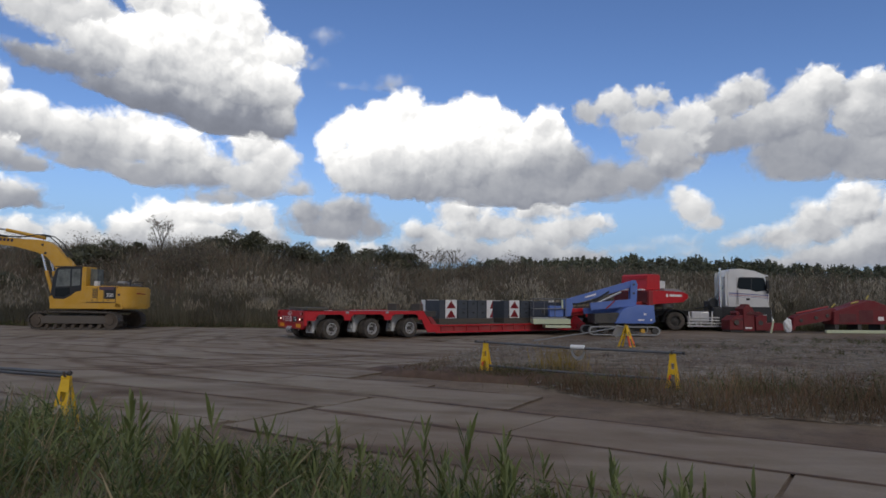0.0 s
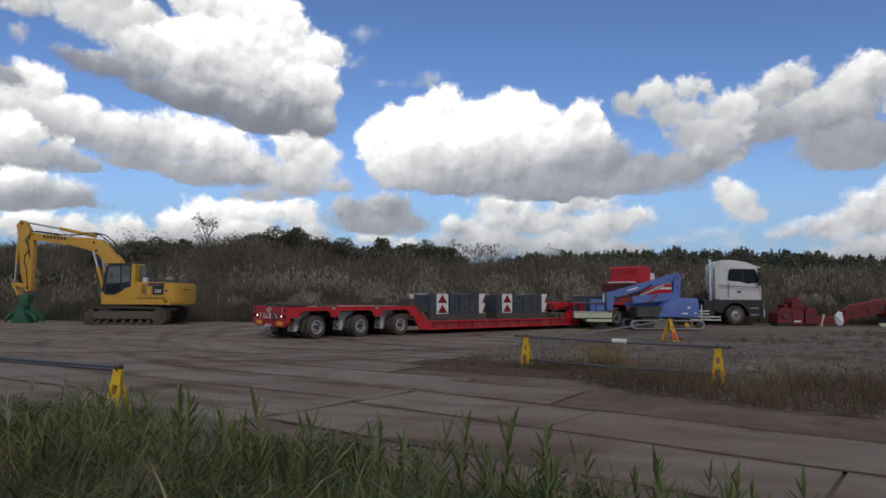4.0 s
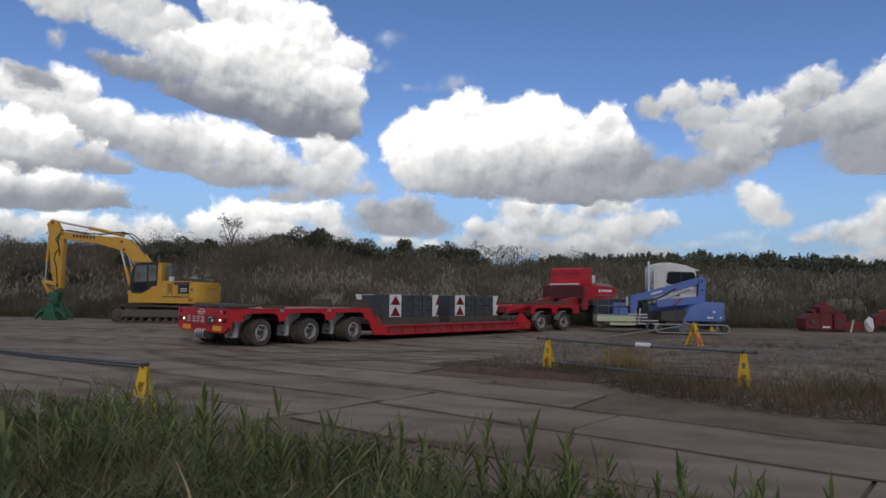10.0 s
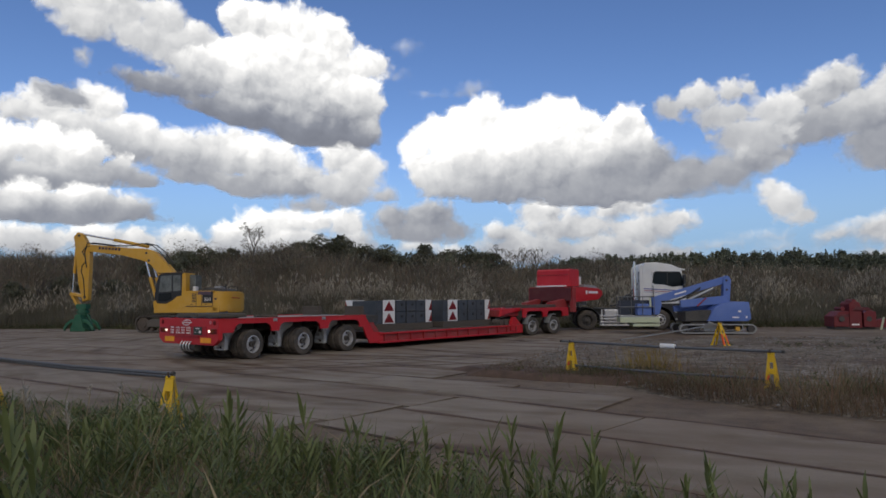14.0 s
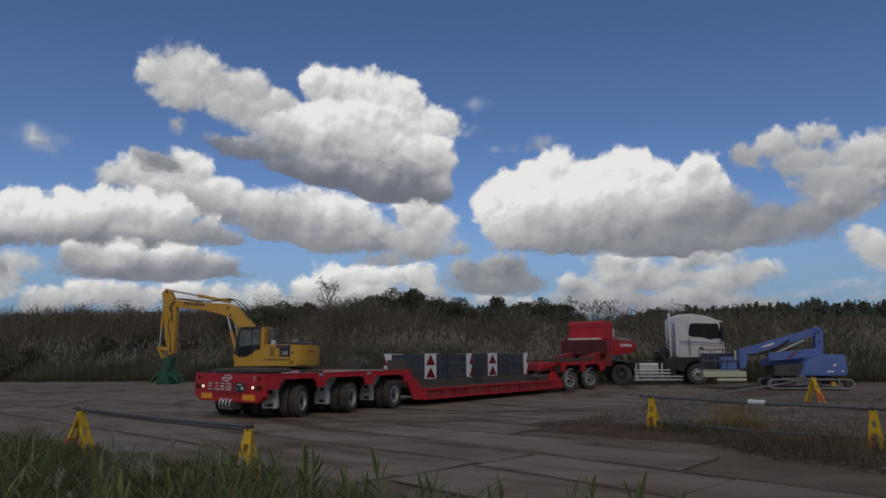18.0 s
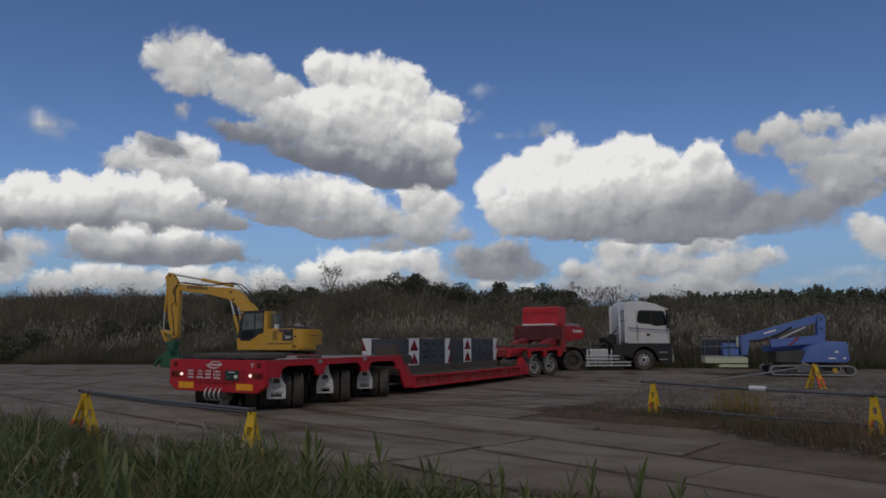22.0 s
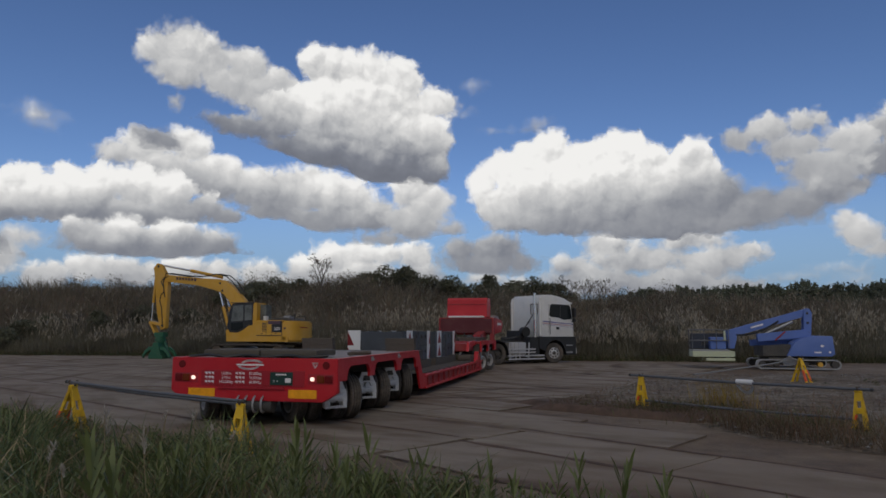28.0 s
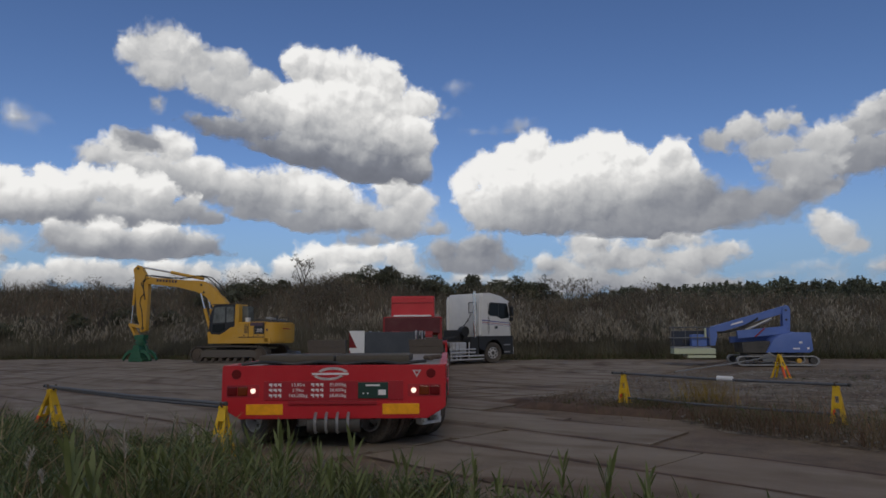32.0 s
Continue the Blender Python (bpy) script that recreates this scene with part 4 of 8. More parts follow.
def rim_mesh(width, rim, dish, outer=1):
    """A pressed steel wheel with bolts, its hand holes left to the hub's dark discs; the dish faces outer."""
    bm = bmesh.new()
    h_ = width / 2
    lathe(bm, [(rim + 0.005, -h_), (rim + 0.005, h_), (rim - 0.02, h_ + 0.004), (rim - 0.035, h_ * 0.5), (rim - 0.035, -h_ * 0.5), (rim - 0.02, -h_ - 0.004)], 28)
    y = outer * (h_ - dish)
    lathe(bm, [(rim - 0.03, y - outer * 0.04), (rim * 0.62, y + outer * 0.02), (rim * 0.42, y + outer * 0.035), (rim * 0.30, y + outer * 0.035), (rim * 0.30, y - outer * 0.02), (rim * 0.62, y - outer * 0.02)], 28)
    for k in range(10):
        a = 2 * math.pi * k / 10
        rod(bm, (rim * 0.52 * math.cos(a), y, rim * 0.52 * math.sin(a)), (rim * 0.52 * math.cos(a), y + outer * 0.05, rim * 0.52 * math.sin(a)), 0.016, seg=6)
    return bm


mesh_store = {}


def shared(key, make, material):
    if key not in mesh_store:
        bm = make()
        me = bpy.data.meshes.new(key)
        bmesh.ops.recalc_face_normals(bm, faces=bm.faces)
        bm.to_mesh(me)
        bm.free()
        me.materials.append(material)
        me.polygons.foreach_set("use_smooth", [True] * len(me.polygons))
        me.set_sharp_from_angle(angle=radians(35))
        mesh_store[key] = me
    return mesh_store[key]


def wheel_set(parent, carrier, pivot, offset, rad, rim, tyres, width, steers, outer, rim_mat=SILVER):
    """A hub with its tyres and rims, that steers about the pivot and rolls."""
    reach = max(abs(y) for y in tyres) + width * 0.5

    def hub():
        bm = bmesh.new()
        for yt in tyres:
            o_ = outer if len(tyres) == 1 else (1 if yt > 0 else -1)
            yy = yt + o_ * (width * 0.46 - (0.13 if len(tyres) > 1 else 0.05))
            # solid dark discs paint the shade of the rim's hand holes
            for k in range(8):
                a_ = 2 * math.pi * (k + 0.5) / 8
                rod(bm, (rim * 0.74 * math.cos(a_), yy - o_ * 0.02, rim * 0.74 * math.sin(a_)), (rim * 0.74 * math.cos(a_), yy + o_ * 0.022, rim * 0.74 * math.sin(a_)), rim * 0.155, seg=8)
        lathe(bm, [(rim * 0.34, -reach * 0.9), (rim * 0.34, reach * 0.55), (rim * 0.26, reach * 0.8), (0.03, reach * 0.82), (0.03, -reach * 0.9)], 16)
        return bm
    w = new("wheel", shared("hub_%.2f_%.2f_%d" % (rad, reach, outer if len(tyres) == 1 else 0), hub, DARK))
    w.parent = parent
    for y in tyres:
        ty = new("tyre", shared("tyre_%.2f_%.2f" % (rad, width), lambda: tyre_mesh(width, rad, rim), RUBBER))
        ty.parent, ty.matrix_basis = w, pose(0, y, 0)
        o = 1 if (y > 0 or len(tyres) == 1) else -1
        o = outer if len(tyres) == 1 else o
        ri = new("rim", shared("rim_%.2f_%d_%d" % (rad, o, len(tyres)), lambda: rim_mesh(width * 0.92, rim, 0.13 if len(tyres) > 1 else 0.05, o), rim_mat))
        ri.parent, ri.matrix_basis = w, pose(0, y, 0)
    w.matrix_basis = pose(*pivot) @ pose(*offset)
    rolling.append((w, carrier, pivot, offset, rad, steers))
    return w


def velocity(carrier, px, py, t):
    e = 0.12
    a, b = max(0, t - e), min(32, t + e)
    return (carrier(b) @ Vector((px, py, 0)) - carrier(a) @ Vector((px, py, 0))) / (b - a)


def steer_of(carrier, px, py, t, limit=62):
    v = velocity(carrier, px, py, t)
    m = carrier(t).to_3x3()
    f, s = v.dot(m @ Vector((1, 0, 0))), v.dot(m @ Vector((0, 1, 0)))
    if v.length < 0.02:
        return 0.0, 0.0
    if f > 0:
        return max(-limit, min(limit, math.degrees(math.atan2(s, f)))), v.length
    return max(-limit, min(limit, math.degrees(math.atan2(-s, -f)))), -v.length


W_REAR, W_FRONT = (1.03, 2.80, 4.57), (15.64, 17.53)
trailer = thing("low_loader_trailer", "bright red heavy low-loader trailer with a three-axle steered rear bogie", "trailer", trailer_pose(0))


def arch_side(bm, x0, x1, top, beam_z, foot, arches, y0, y1):
    """A side beam with rounded wheel arches cut from below."""
    pts = [(x0, top), (x1, top), (x1, foot)]
    for a0, a1 in reversed(arches):
        pts += [(a1, foot), (a1, beam_z - 0.16), (a1 - 0.05, beam_z - 0.06), (a1 - 0.16, beam_z), (a0 + 0.16, beam_z), (a0 + 0.05, beam_z - 0.06), (a0, beam_z - 0.16), (a0, foot)]
    pts += [(x0, foot)]
    out = []
    for p in pts:
        if not out or (abs(p[0] - out[-1][0]) + abs(p[1] - out[-1][1])) > 1e-5:
            out.append(p)
    return prism(bm, out, y0, y1)


def build_trailer():
    T = trailer
    # rear bogie
    for y0, y1 in ((-1.495, -1.44), (1.44, 1.495)):
        bm = bmesh.new()
        arch_side(bm, 0.10, 5.30, 1.10, 0.97, 0.74, [(0.46, 1.66), (1.93, 3.42), (3.74, 5.04)], y0, y1)
        bm2 = bm
        part("side_beam", bm2, RED, T)
    bm = bmesh.new()
    box(bm, 0.06, 5.30, -1.43, 1.43, 1.045, 1.092, 0.006)
    part("rear_deck", bm, DECK, T, "scuffed grey deck plate")
    for y in (-1.46, 1.46):
        bm = bmesh.new()
        box(bm, 0.1, 5.3, y - 0.05, y + 0.05, 1.092, 1.112, 0.004)
        part("deck_edge", bm, RED, T)
    # slack cable along the tail and a coil of hose
    bm = bmesh.new()
    pts = [(0.20 + 0.05 * math.sin(k * 0.9), 1.30 - 0.115 * k, 1.118 + 0.03 * abs(math.sin(k * 0.5))) for k in (q * 0.5 for q in range(45))]
    tube(bm, pts, 0.022)
    part("slack_cable", bm, BLACK, T, "slack black cable along the tail")
    bm = bmesh.new()
    pts = [(1.35 + 0.30 * math.cos(k * 0.6) + 0.012 * k, 1.05 + 0.24 * math.sin(k * 0.6), 1.12 + 0.006 * k) for k in (q * 0.5 for q in range(43))]
    tube(bm, pts, 0.02)
    part("hose_coil", bm, BLACK, T, "coiled black hose on the deck")
    bm = bmesh.new()
    for x in (0.5, 1.85, 3.6, 5.2):
        box(bm, x - 0.09, x + 0.09, -1.42, 1.42, 0.80, 1.04, 0.01)
    for y in (-0.42, 0.42):
        box(bm, 0.1, 5.2, y - 0.1, y + 0.1, 0.72, 1.04, 0.01)
    part("bogie_frame", bm, DARK, T, "dirty dark underframe")
    # tail panel: chamfered low corners
    bm = bmesh.new()
    out = [(-1.495, 1.11), (1.495, 1.11), (1.495, 0.56), (1.25, 0.41), (-1.25, 0.41), (-1.495, 0.56)]
    a = [bm.verts.new((0.0, y, z)) for y, z in out]
    b = [bm.verts.new((0.12, y, z)) for y, z in out]
    bm.faces.new(a)
    bm.faces.new(b[::-1])
    for i in range(6):
        bm.faces.new((a[i], b[i], b[(i + 1) % 6], a[(i + 1) % 6]))
    bmesh.ops.bevel(bm, geom=list(bm.edges), offset=0.012, segments=2, affect="EDGES")
    tail = part("tail_panel", bm, RED, T, "glossy red tail panel")
    bm = bmesh.new()
    box(bm, -0.012, 0.0, -0.93, 0.93, 0.655, 0.905, 0.004)
    part("recess_frame", bm, RED_DEEP, tail)
    bm = bmesh.new()
    box(bm, -0.03, 0.0, -0.58, 0.60, 0.60, 0.648, 0.006)
    part("step_bar", bm, RED_DEEP, tail)
    for y in (0.915, -0.90):
        bm = bmesh.new()
        box(bm, -0.012, 0.0, y - 0.245, y + 0.245, 0.468, 0.605, 0.003)
        part("amber_reflector", bm, AMBER_SIGN, tail, "amber reflective board")
    for sgn in (1, -1):
        for y, mat, nm, r in ((1.07, LAMP_LIT, "reversing_lamp", 0.032), (1.21, LAMP_AMBER, "indicator_lamp", 0.055), (1.35, LAMP_RED, "tail_lamp", 0.06)):
            bm = bmesh.new()
            if mat is LAMP_LIT:
                rod(bm, (-0.03, sgn * y, 0.78), (0.0, sgn * y, 0.78), r, seg=18)
            else:
                box(bm, -0.025, 0.0, sgn * y - 0.065, sgn * y + 0.065, 0.72, 0.84, 0.015)
            part(nm, bm, mat, tail)
        bm = bmesh.new()
        box(bm, -0.006, 0.0, sgn * 1.21 - 0.22, sgn * 1.21 + 0.22, 0.70, 0.86, 0.003)
        part("lamp_plate", bm, RED_DEEP, tail)
    # emblem, drawn as plain curved strokes
    bm = bmesh.new()
    for sgn in (1, -1):
        pts_o, pts_i = [], []
        for k in range(13):
            a_ = radians(20 + 140 * k / 12) * sgn
            pts_o.append((0.04 + 0.21 * math.cos(a_) - 0.03 * sgn, 1.0 + 0.088 * math.sin(a_)))
            pts_i.append((0.04 + 0.17 * math.cos(a_) - 0.03 * sgn, 1.0 + 0.052 * math.sin(a_)))
        ring = pts_o + pts_i[::-1]
        f = bm.faces.new([bm.verts.new((-0.005, y, z)) for y, z in ring])
        bmesh.ops.extrude_face_region(bm, geom=[f])
    box(bm, -0.006, -0.001, -0.20, 0.29, 0.985, 1.012)
    part("emblem", bm, LETTER_WHITE, tail, "white leaf-shaped emblem")
    bm = bmesh.new()
    outer_t, inner_t = [(-1.05, 1.045), (-1.17, 1.045), (-1.11, 0.945)], [(-1.083, 1.026), (-1.137, 1.026), (-1.11, 0.981)]
    ao, ai = [bm.verts.new((-0.004, y, z)) for y, z in outer_t], [bm.verts.new((-0.004, y, z)) for y, z in inner_t]
    for i in range(3):
        bm.faces.new((ao[i], ao[(i + 1) % 3], ai[(i + 1) % 3], ai[i]))
    bmesh.ops.solidify(bm, geom=list(bm.faces), thickness=0.002)
    part("triangle_mark", bm, LETTER_WHITE, tail)
    for y in (-1.30, 1.30):
        bm = bmesh.new()
        rod(bm, (-0.010, y, 1.0), (0.002, y, 1.0), 0.062, seg=20)
        part("round_reflector", bm, LAMP_RED, tail, "round dark red reflector")
    # rating table: words as bars, figures as they stand
    face = Matrix(((0, 0, -1, 0), (-1, 0, 0, 0), (0, 1, 0, 0), (0, 0, 0, 1)))
    for z, left, right in ((0.855, "13.85m", "93,000kg"), (0.785, "2.99m", "34,400kg"), (0.715, "143,200kg", "68,800kg")):
        for y in (0.86, 0.80, 0.74, 0.30, 0.24, 0.18):
            bm = bmesh.new()
            box(bm, -0.0145, -0.0125, y - 0.046, y - 0.028, z - 0.022, z + 0.022)
            box(bm, -0.0145, -0.0125, y - 0.026, y - 0.002, z - 0.006, z + 0.02)
            part("word_bar", bm, LETTER_WHITE, tail)
        lettering(left, 0.062, LETTER_WHITE, tail, Matrix.Translation((-0.014, 0.47, z)) @ face)
        lettering(right, 0.062, LETTER_WHITE, tail, Matrix.Translation((-0.014, -0.06, z)) @ face)
    bm = bmesh.new()
    box(bm, -0.024, -0.012, -0.73, -0.33, 0.675, 0.885, 0.004)
    plate = part("registration_plate", bm, PLATE_GREEN, tail, "dark green plate with pale bars")
    for y0, y1, z0, z1 in ((-0.62, -0.43, 0.835, 0.858), (-0.70, -0.60, 0.72, 0.79), (-0.47, -0.45, 0.735, 0.75), (-0.41, -0.39, 0.735, 0.75)):
        part("plate_bar", box(bmesh.new(), -0.027, -0.0245, y0, y1, z0, z1), LETTER_WHITE, plate)
    # towing rings under the tail
    for k in range(4):
        y = 0.23 - 0.145 * k
        bm = bmesh.new()
        seg = 18
        ring = []
        for i in range(seg):
            a_ = 2 * math.pi * i / seg
            ring.append([bm.verts.new((0.02 + 0.1 * math.cos(a_) + 0.02 * math.cos(a_) * math.cos(q_), y + 0.02 * math.sin(q_), 0.36 + 0.13 * math.sin(a_) + 0.02 * math.sin(a_) * math.cos(q_))) for q_ in (0, 1.57, 3.14, 4.71)])
        for i in range(seg):
            for j in range(4):
                bm.faces.new((ring[i][j], ring[i][(j + 1) % 4], ring[(i + 1) % seg][(j + 1) % 4], ring[(i + 1) % seg][j]))
        part("towing_ring", bm, STEEL, T, "", True)
    bm = bmesh.new()
    rod(bm, (0.10, -0.35, 0.33), (0.10, 0.35, 0.33), 0.11, seg=16)
    part("air_cylinder", bm, DARK, T, "", True)
    # what lies on the deck edge: steel straps and hose hooks
    for x in (1.78, 3.55):
        bm = bmesh.new()
        box(bm, x - 0.07, x + 0.07, -1.50, -1.43, 1.0, 1.10, 0.01)
        rod(bm, (x - 0.05, -1.51, 1.03), (x + 0.05, -1.51, 1.03), 0.02)
        part("lashing_ring", bm, STEEL, T)
    bm = bmesh.new()
    for k in range(5):
        a_ = k * 0.5
        rod(bm, (1.25 + 0.13 * k, -1.28 + 0.12 * math.sin(a_ * 2), 1.15), (1.40 + 0.13 * k, -1.28 + 0.12 * math.sin(a_ * 2 + 1), 1.15), 0.035, seg=8)
    part("chain_bundle", bm, RUST, T, "dark greasy chain bundle")
    # slope and hinge to the low bed
    for sgn in (1, -1):
        bm = bmesh.new()
        prism(bm, [(5.05, 1.10), (5.26, 1.10), (5.42, 0.90), (5.66, 0.56), (6.1, 0.52), (6.1, 0.2), (5.5, 0.2), (5.32, 0.48), (5.2, 0.74), (5.05, 0.8)], sgn * 1.49 - 0.05 * (sgn > 0), sgn * 1.49 + 0.05 * (sgn < 0), 0.0)
        part("hinge_plate", bm, RED, T)
        bm = bmesh.new()
        prism(bm, [(5.45, 0.98), (5.62, 0.98), (6.0, 0.55), (5.75, 0.55)], sgn * 1.35 - 0.06, sgn * 1.35 + 0.06, 0.008)
        part("hinge_rib", bm, RED_DUST, T)
    bm = bmesh.new()
    box(bm, 5.30, 5.95, -1.42, 1.42, 0.86, 1.09, 0.01)
    part("hinge_box", bm, DARK, T)
    # low bed
    for sgn in (1, -1):
        bm = bmesh.new()
        y0, y1 = sorted((sgn * 1.495, sgn * 1.36))
        # web and ribs take the darker dusty red to paint the recess's shade
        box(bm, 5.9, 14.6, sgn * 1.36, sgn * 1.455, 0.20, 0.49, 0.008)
        rail = part("bed_rail", bm, RED_DUST, T, "recessed rail web, its shade painted in a darker dusty red")
        for z0, z1 in ((0.455, 0.51), (0.17, 0.225)):
            part("rail_flange", box(bmesh.new(), 5.9, 14.6, sgn * 1.40, sgn * 1.525, z0, z1, 0.008), RED, rail)
        for k in range(11):
            x = 6.5 + k * 0.78
            bm = bmesh.new()
            rod(bm, (x - 0.05, sgn * 1.50, 0.535), (x + 0.05, sgn * 1.50, 0.535), 0.02, seg=8)
            part("lashing_eye", bm, RUST, rail)
        for k in range(13):
            bm = bmesh.new()
            x = 6.2 + k * 0.66
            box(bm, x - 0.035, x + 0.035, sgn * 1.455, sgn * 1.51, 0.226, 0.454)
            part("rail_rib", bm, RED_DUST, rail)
    bm = bmesh.new()
    box(bm, 5.95, 14.5, -1.35, 1.35, 0.28, 0.46)
    part("bed_floor", bm, DARK, T)
    for k in range(14):
        bm = bmesh.new()
        x = 5.98 + k * 0.608
        box(bm, x, x + 0.59, -1.34, 1.34, 0.462, 0.52 + 0.006 * (k % 3), 0.008)
        part("bed_plank", bm, TIMBER, T, "muddy timber deck plank")
    # front ramp of the bed and front bogie
    for sgn in (1, -1):
        bm = bmesh.new()
        prism(bm, [(13.75, 0.52), (13.95, 0.84), (14.1, 0.84), (14.65, 0.42), (14.65, 0.18), (13.75, 0.3)], sgn * 1.42 - 0.07, sgn * 1.42 + 0.07, 0.01)
        part("front_hinge", bm, RED, T)
    bm = bmesh.new()
    box(bm, 13.4, 15.0, -1.15, 1.15, 0.86, 1.14, 0.02)
    part("neck_beam", bm, RED_DUST, T)
    for y in (-1.2, -0.4, 0.4, 1.2):
        bm = bmesh.new()
        prism(bm, [(13.3, 0.86), (13.45, 1.17), (14.9, 1.22), (14.9, 1.08), (13.7, 0.98)], y - 0.05, y + 0.05, 0.012)
        part("neck_rib", bm, RED, T)
    for k in range(3):
        bm = bmesh.new()
        rod(bm, (13.5, -0.9 + 0.8 * k, 0.78), (14.95, -0.8 + 0.75 * k, 0.95), 0.045, seg=10)
        part("neck_ram", bm, STEEL, T, "", True)
    for k in range(3):
        bm = bmesh.new()
        rod(bm, (13.3 + 0.35 * k, -1.33, 0.62), (13.3 + 0.35 * k, -0.9, 0.62), 0.13, seg=14)
        part("hose_reel", bm, TIMBER, T, "", True)
    for y0, y1 in ((-1.47, -1.41), (1.41, 1.47)):
        bm = bmesh.new()
        arch_side(bm, 14.75, 18.75, 1.20, 1.06, 0.80, [(15.0, 16.42), (16.78, 18.2)], y0, y1)
        part("front_side_beam", bm, RED, T)
    bm = bmesh.new()
    box(bm, 14.8, 18.7, -1.40, 1.40, 1.10, 1.19, 0.01)
    part("front_deck", bm, RED_DUST, T)
    bm = bmesh.new()
    for x in (14.95, 16.6, 18.45):
        box(bm, x - 0.1, x + 0.1, -1.38, 1.38, 0.74, 1.09, 0.01)
    box(bm, 14.8, 18.7, -0.35, 0.35, 0.7, 1.09)
    part("front_frame", bm, DARK, T)
    for x in (15.15, 17.0):
        for sgn in (1, -1):
            bm = bmesh.new()
            pts = [(x + 0.52 + 0.5 * math.cos(radians(a)), 0.42 + 0.5 * math.sin(radians(a))) for a in range(70, 171, 20)]
            pts += [(x + 0.52 + 0.47 * math.cos(radians(a)), 0.42 + 0.47 * math.sin(radians(a))) for a in range(170, 69, -20)]
            prism(bm, pts, sgn * 1.40, sgn * 1.12)
            part("mudguard", bm, GREY, T)
    # swan neck with its engine housing over the fifth wheel
    for y in (-0.7, 0.7):
        bm = bmesh.new()
        prism(bm, [(18.3, 1.19), (18.3, 1.42), (19.9, 1.62), (20.2, 1.42), (19.6, 1.0), (18.6, 1.0)], y - 0.16, y + 0.16, 0.012)
        part("neck_arm", bm, RED_DUST, T)
    for k in range(3):
        bm = bmesh.new()
        box(bm, 15.6 + 0.06 * k, 18.2 - 0.1 * k, -1.1 + 0.75 * k, -0.45 + 0.75 * k, 1.192, 1.33 - 0.03 * k, 0.015)
        part("packing_timber", bm, TIMBER, T, "dark packing timber on the front deck")
    for y in (-1.16, 1.16):
        bm = bmesh.new()
        box(bm, 19.62, 19.95, y - 0.09, y + 0.09, 0.95, 2.15, 0.012)
        part("neck_post", bm, RED_DUST, T)
    bm = bmesh.new()
    prism(bm, [(19.62, 2.18), (20.9, 2.18), (22.55, 2.12), (22.95, 2.0), (22.95, 1.78), (22.5, 1.55), (19.9, 1.42), (19.62, 1.55)], -1.22, 1.22, 0.02)
    hull = part("neck_housing", bm, RED, T, "red swan-neck housing")
    bm = bmesh.new()
    box(bm, 19.555, 19.615, -1.17, 1.17, 1.50, 2.15, 0.02)
    part("grille_cover", bm, MAROON, hull, "dark maroon cover")
    bm = bmesh.new()
    box(bm, 19.57, 19.90, -0.80, 0.80, 2.185, 2.26, 0.02)
    part("white_strip", bm, WHITE_SIGN, hull, "crumpled white strip")
    bm = bmesh.new()
    prism(bm, [(19.85, 2.22), (19.92, 3.0), (20.05, 3.08), (20.85, 3.08), (20.95, 3.0), (20.95, 2.22)], -0.92, 0.92, 0.025)
    hood = part("engine_hood", bm, RED, T, "boxy red engine hood")
    bm = bmesh.new()
    box(bm, 19.868, 19.90, -0.915, 0.915, 2.78, 2.80)
    part("hood_seam", bm, RED_DUST, hood)
    bm = bmesh.new()
    box(bm, 21.05, 21.75, -0.62, 0.2, 2.18, 2.74, 0.02)
    part("tool_box", bm, WHITE, T, "white tool box")
    bm = bmesh.new()
    prism(bm, [(21.1, 2.17), (21.1, 2.32), (22.3, 2.28), (22.8, 2.1)], -1.1, 1.1, 0.01)
    part("neck_cover", bm, GREY, T)
    for sgn in (1, -1):
        bm = bmesh.new()
        box(bm, 21.35, 22.4, sgn * 1.222, sgn * 1.228, 1.86, 1.98)
        part("name_bar", bm, LETTER_WHITE, hull, "white bar of lettering")
        bm = bmesh.new()
        rod(bm, (21.15, sgn * 1.222, 1.92), (21.15, sgn * 1.228, 1.92), 0.1, seg=16)
        part("round_mark", bm, LETTER_WHITE, hull)
    bm = bmesh.new()
    for k in range(4):
        rod(bm, (19.3, -0.8 + 0.4 * k, 1.3), (19.75, -0.7 + 0.4 * k, 1.6), 0.03, seg=8)
    part("hydraulic_hose", bm, BLACK, T)
    bm = bmesh.new()
    rod(bm, (KINGPIN, 0, 1.15), (KINGPIN, 0, 1.6), 0.14, seg=18)
    rod(bm, (KINGPIN, 0, 1.28), (KINGPIN, 0, 1.46), 0.5, seg=24)
    part("kingpin_table", bm, STEEL, T)
    # running gear
    for x in W_REAR:
        for sgn in (1, -1):
            for y in (0.37, -0.37):
                wheel_set(T, trailer_pose, (x, sgn * 0.80, 0), (0, y, 0.40), 0.40, 0.235, (0.135, -0.135), 0.235, True, sgn)
            bm = bmesh.new()
            prism(bm, [(-0.20, 1.03), (0.12, 1.03), (0.08, 0.84), (-0.30, 0.62), (-0.46, 0.40), (-0.56, 0.40), (-0.54, 0.74), (-0.40, 0.92)], -0.07, 0.07, 0.01)
            # the forked face: a narrow stem that parts into two feet round a hub
            slab_yz(bm, [(-0.085, 1.02), (0.085, 1.02), (0.075, 0.84), (0.10, 0.72), (0.19, 0.56), (-0.19, 0.56), (-0.10, 0.72), (-0.075, 0.84)], -0.60, -0.50, 0.012)
            for d in (-1, 1):
                slab_yz(bm, [(d * 0.06, 0.57), (d * 0.19, 0.57), (d * 0.205, 0.40), (d * 0.20, 0.27), (d * 0.12, 0.27), (d * 0.11, 0.42)], -0.63, -0.51, 0.010)
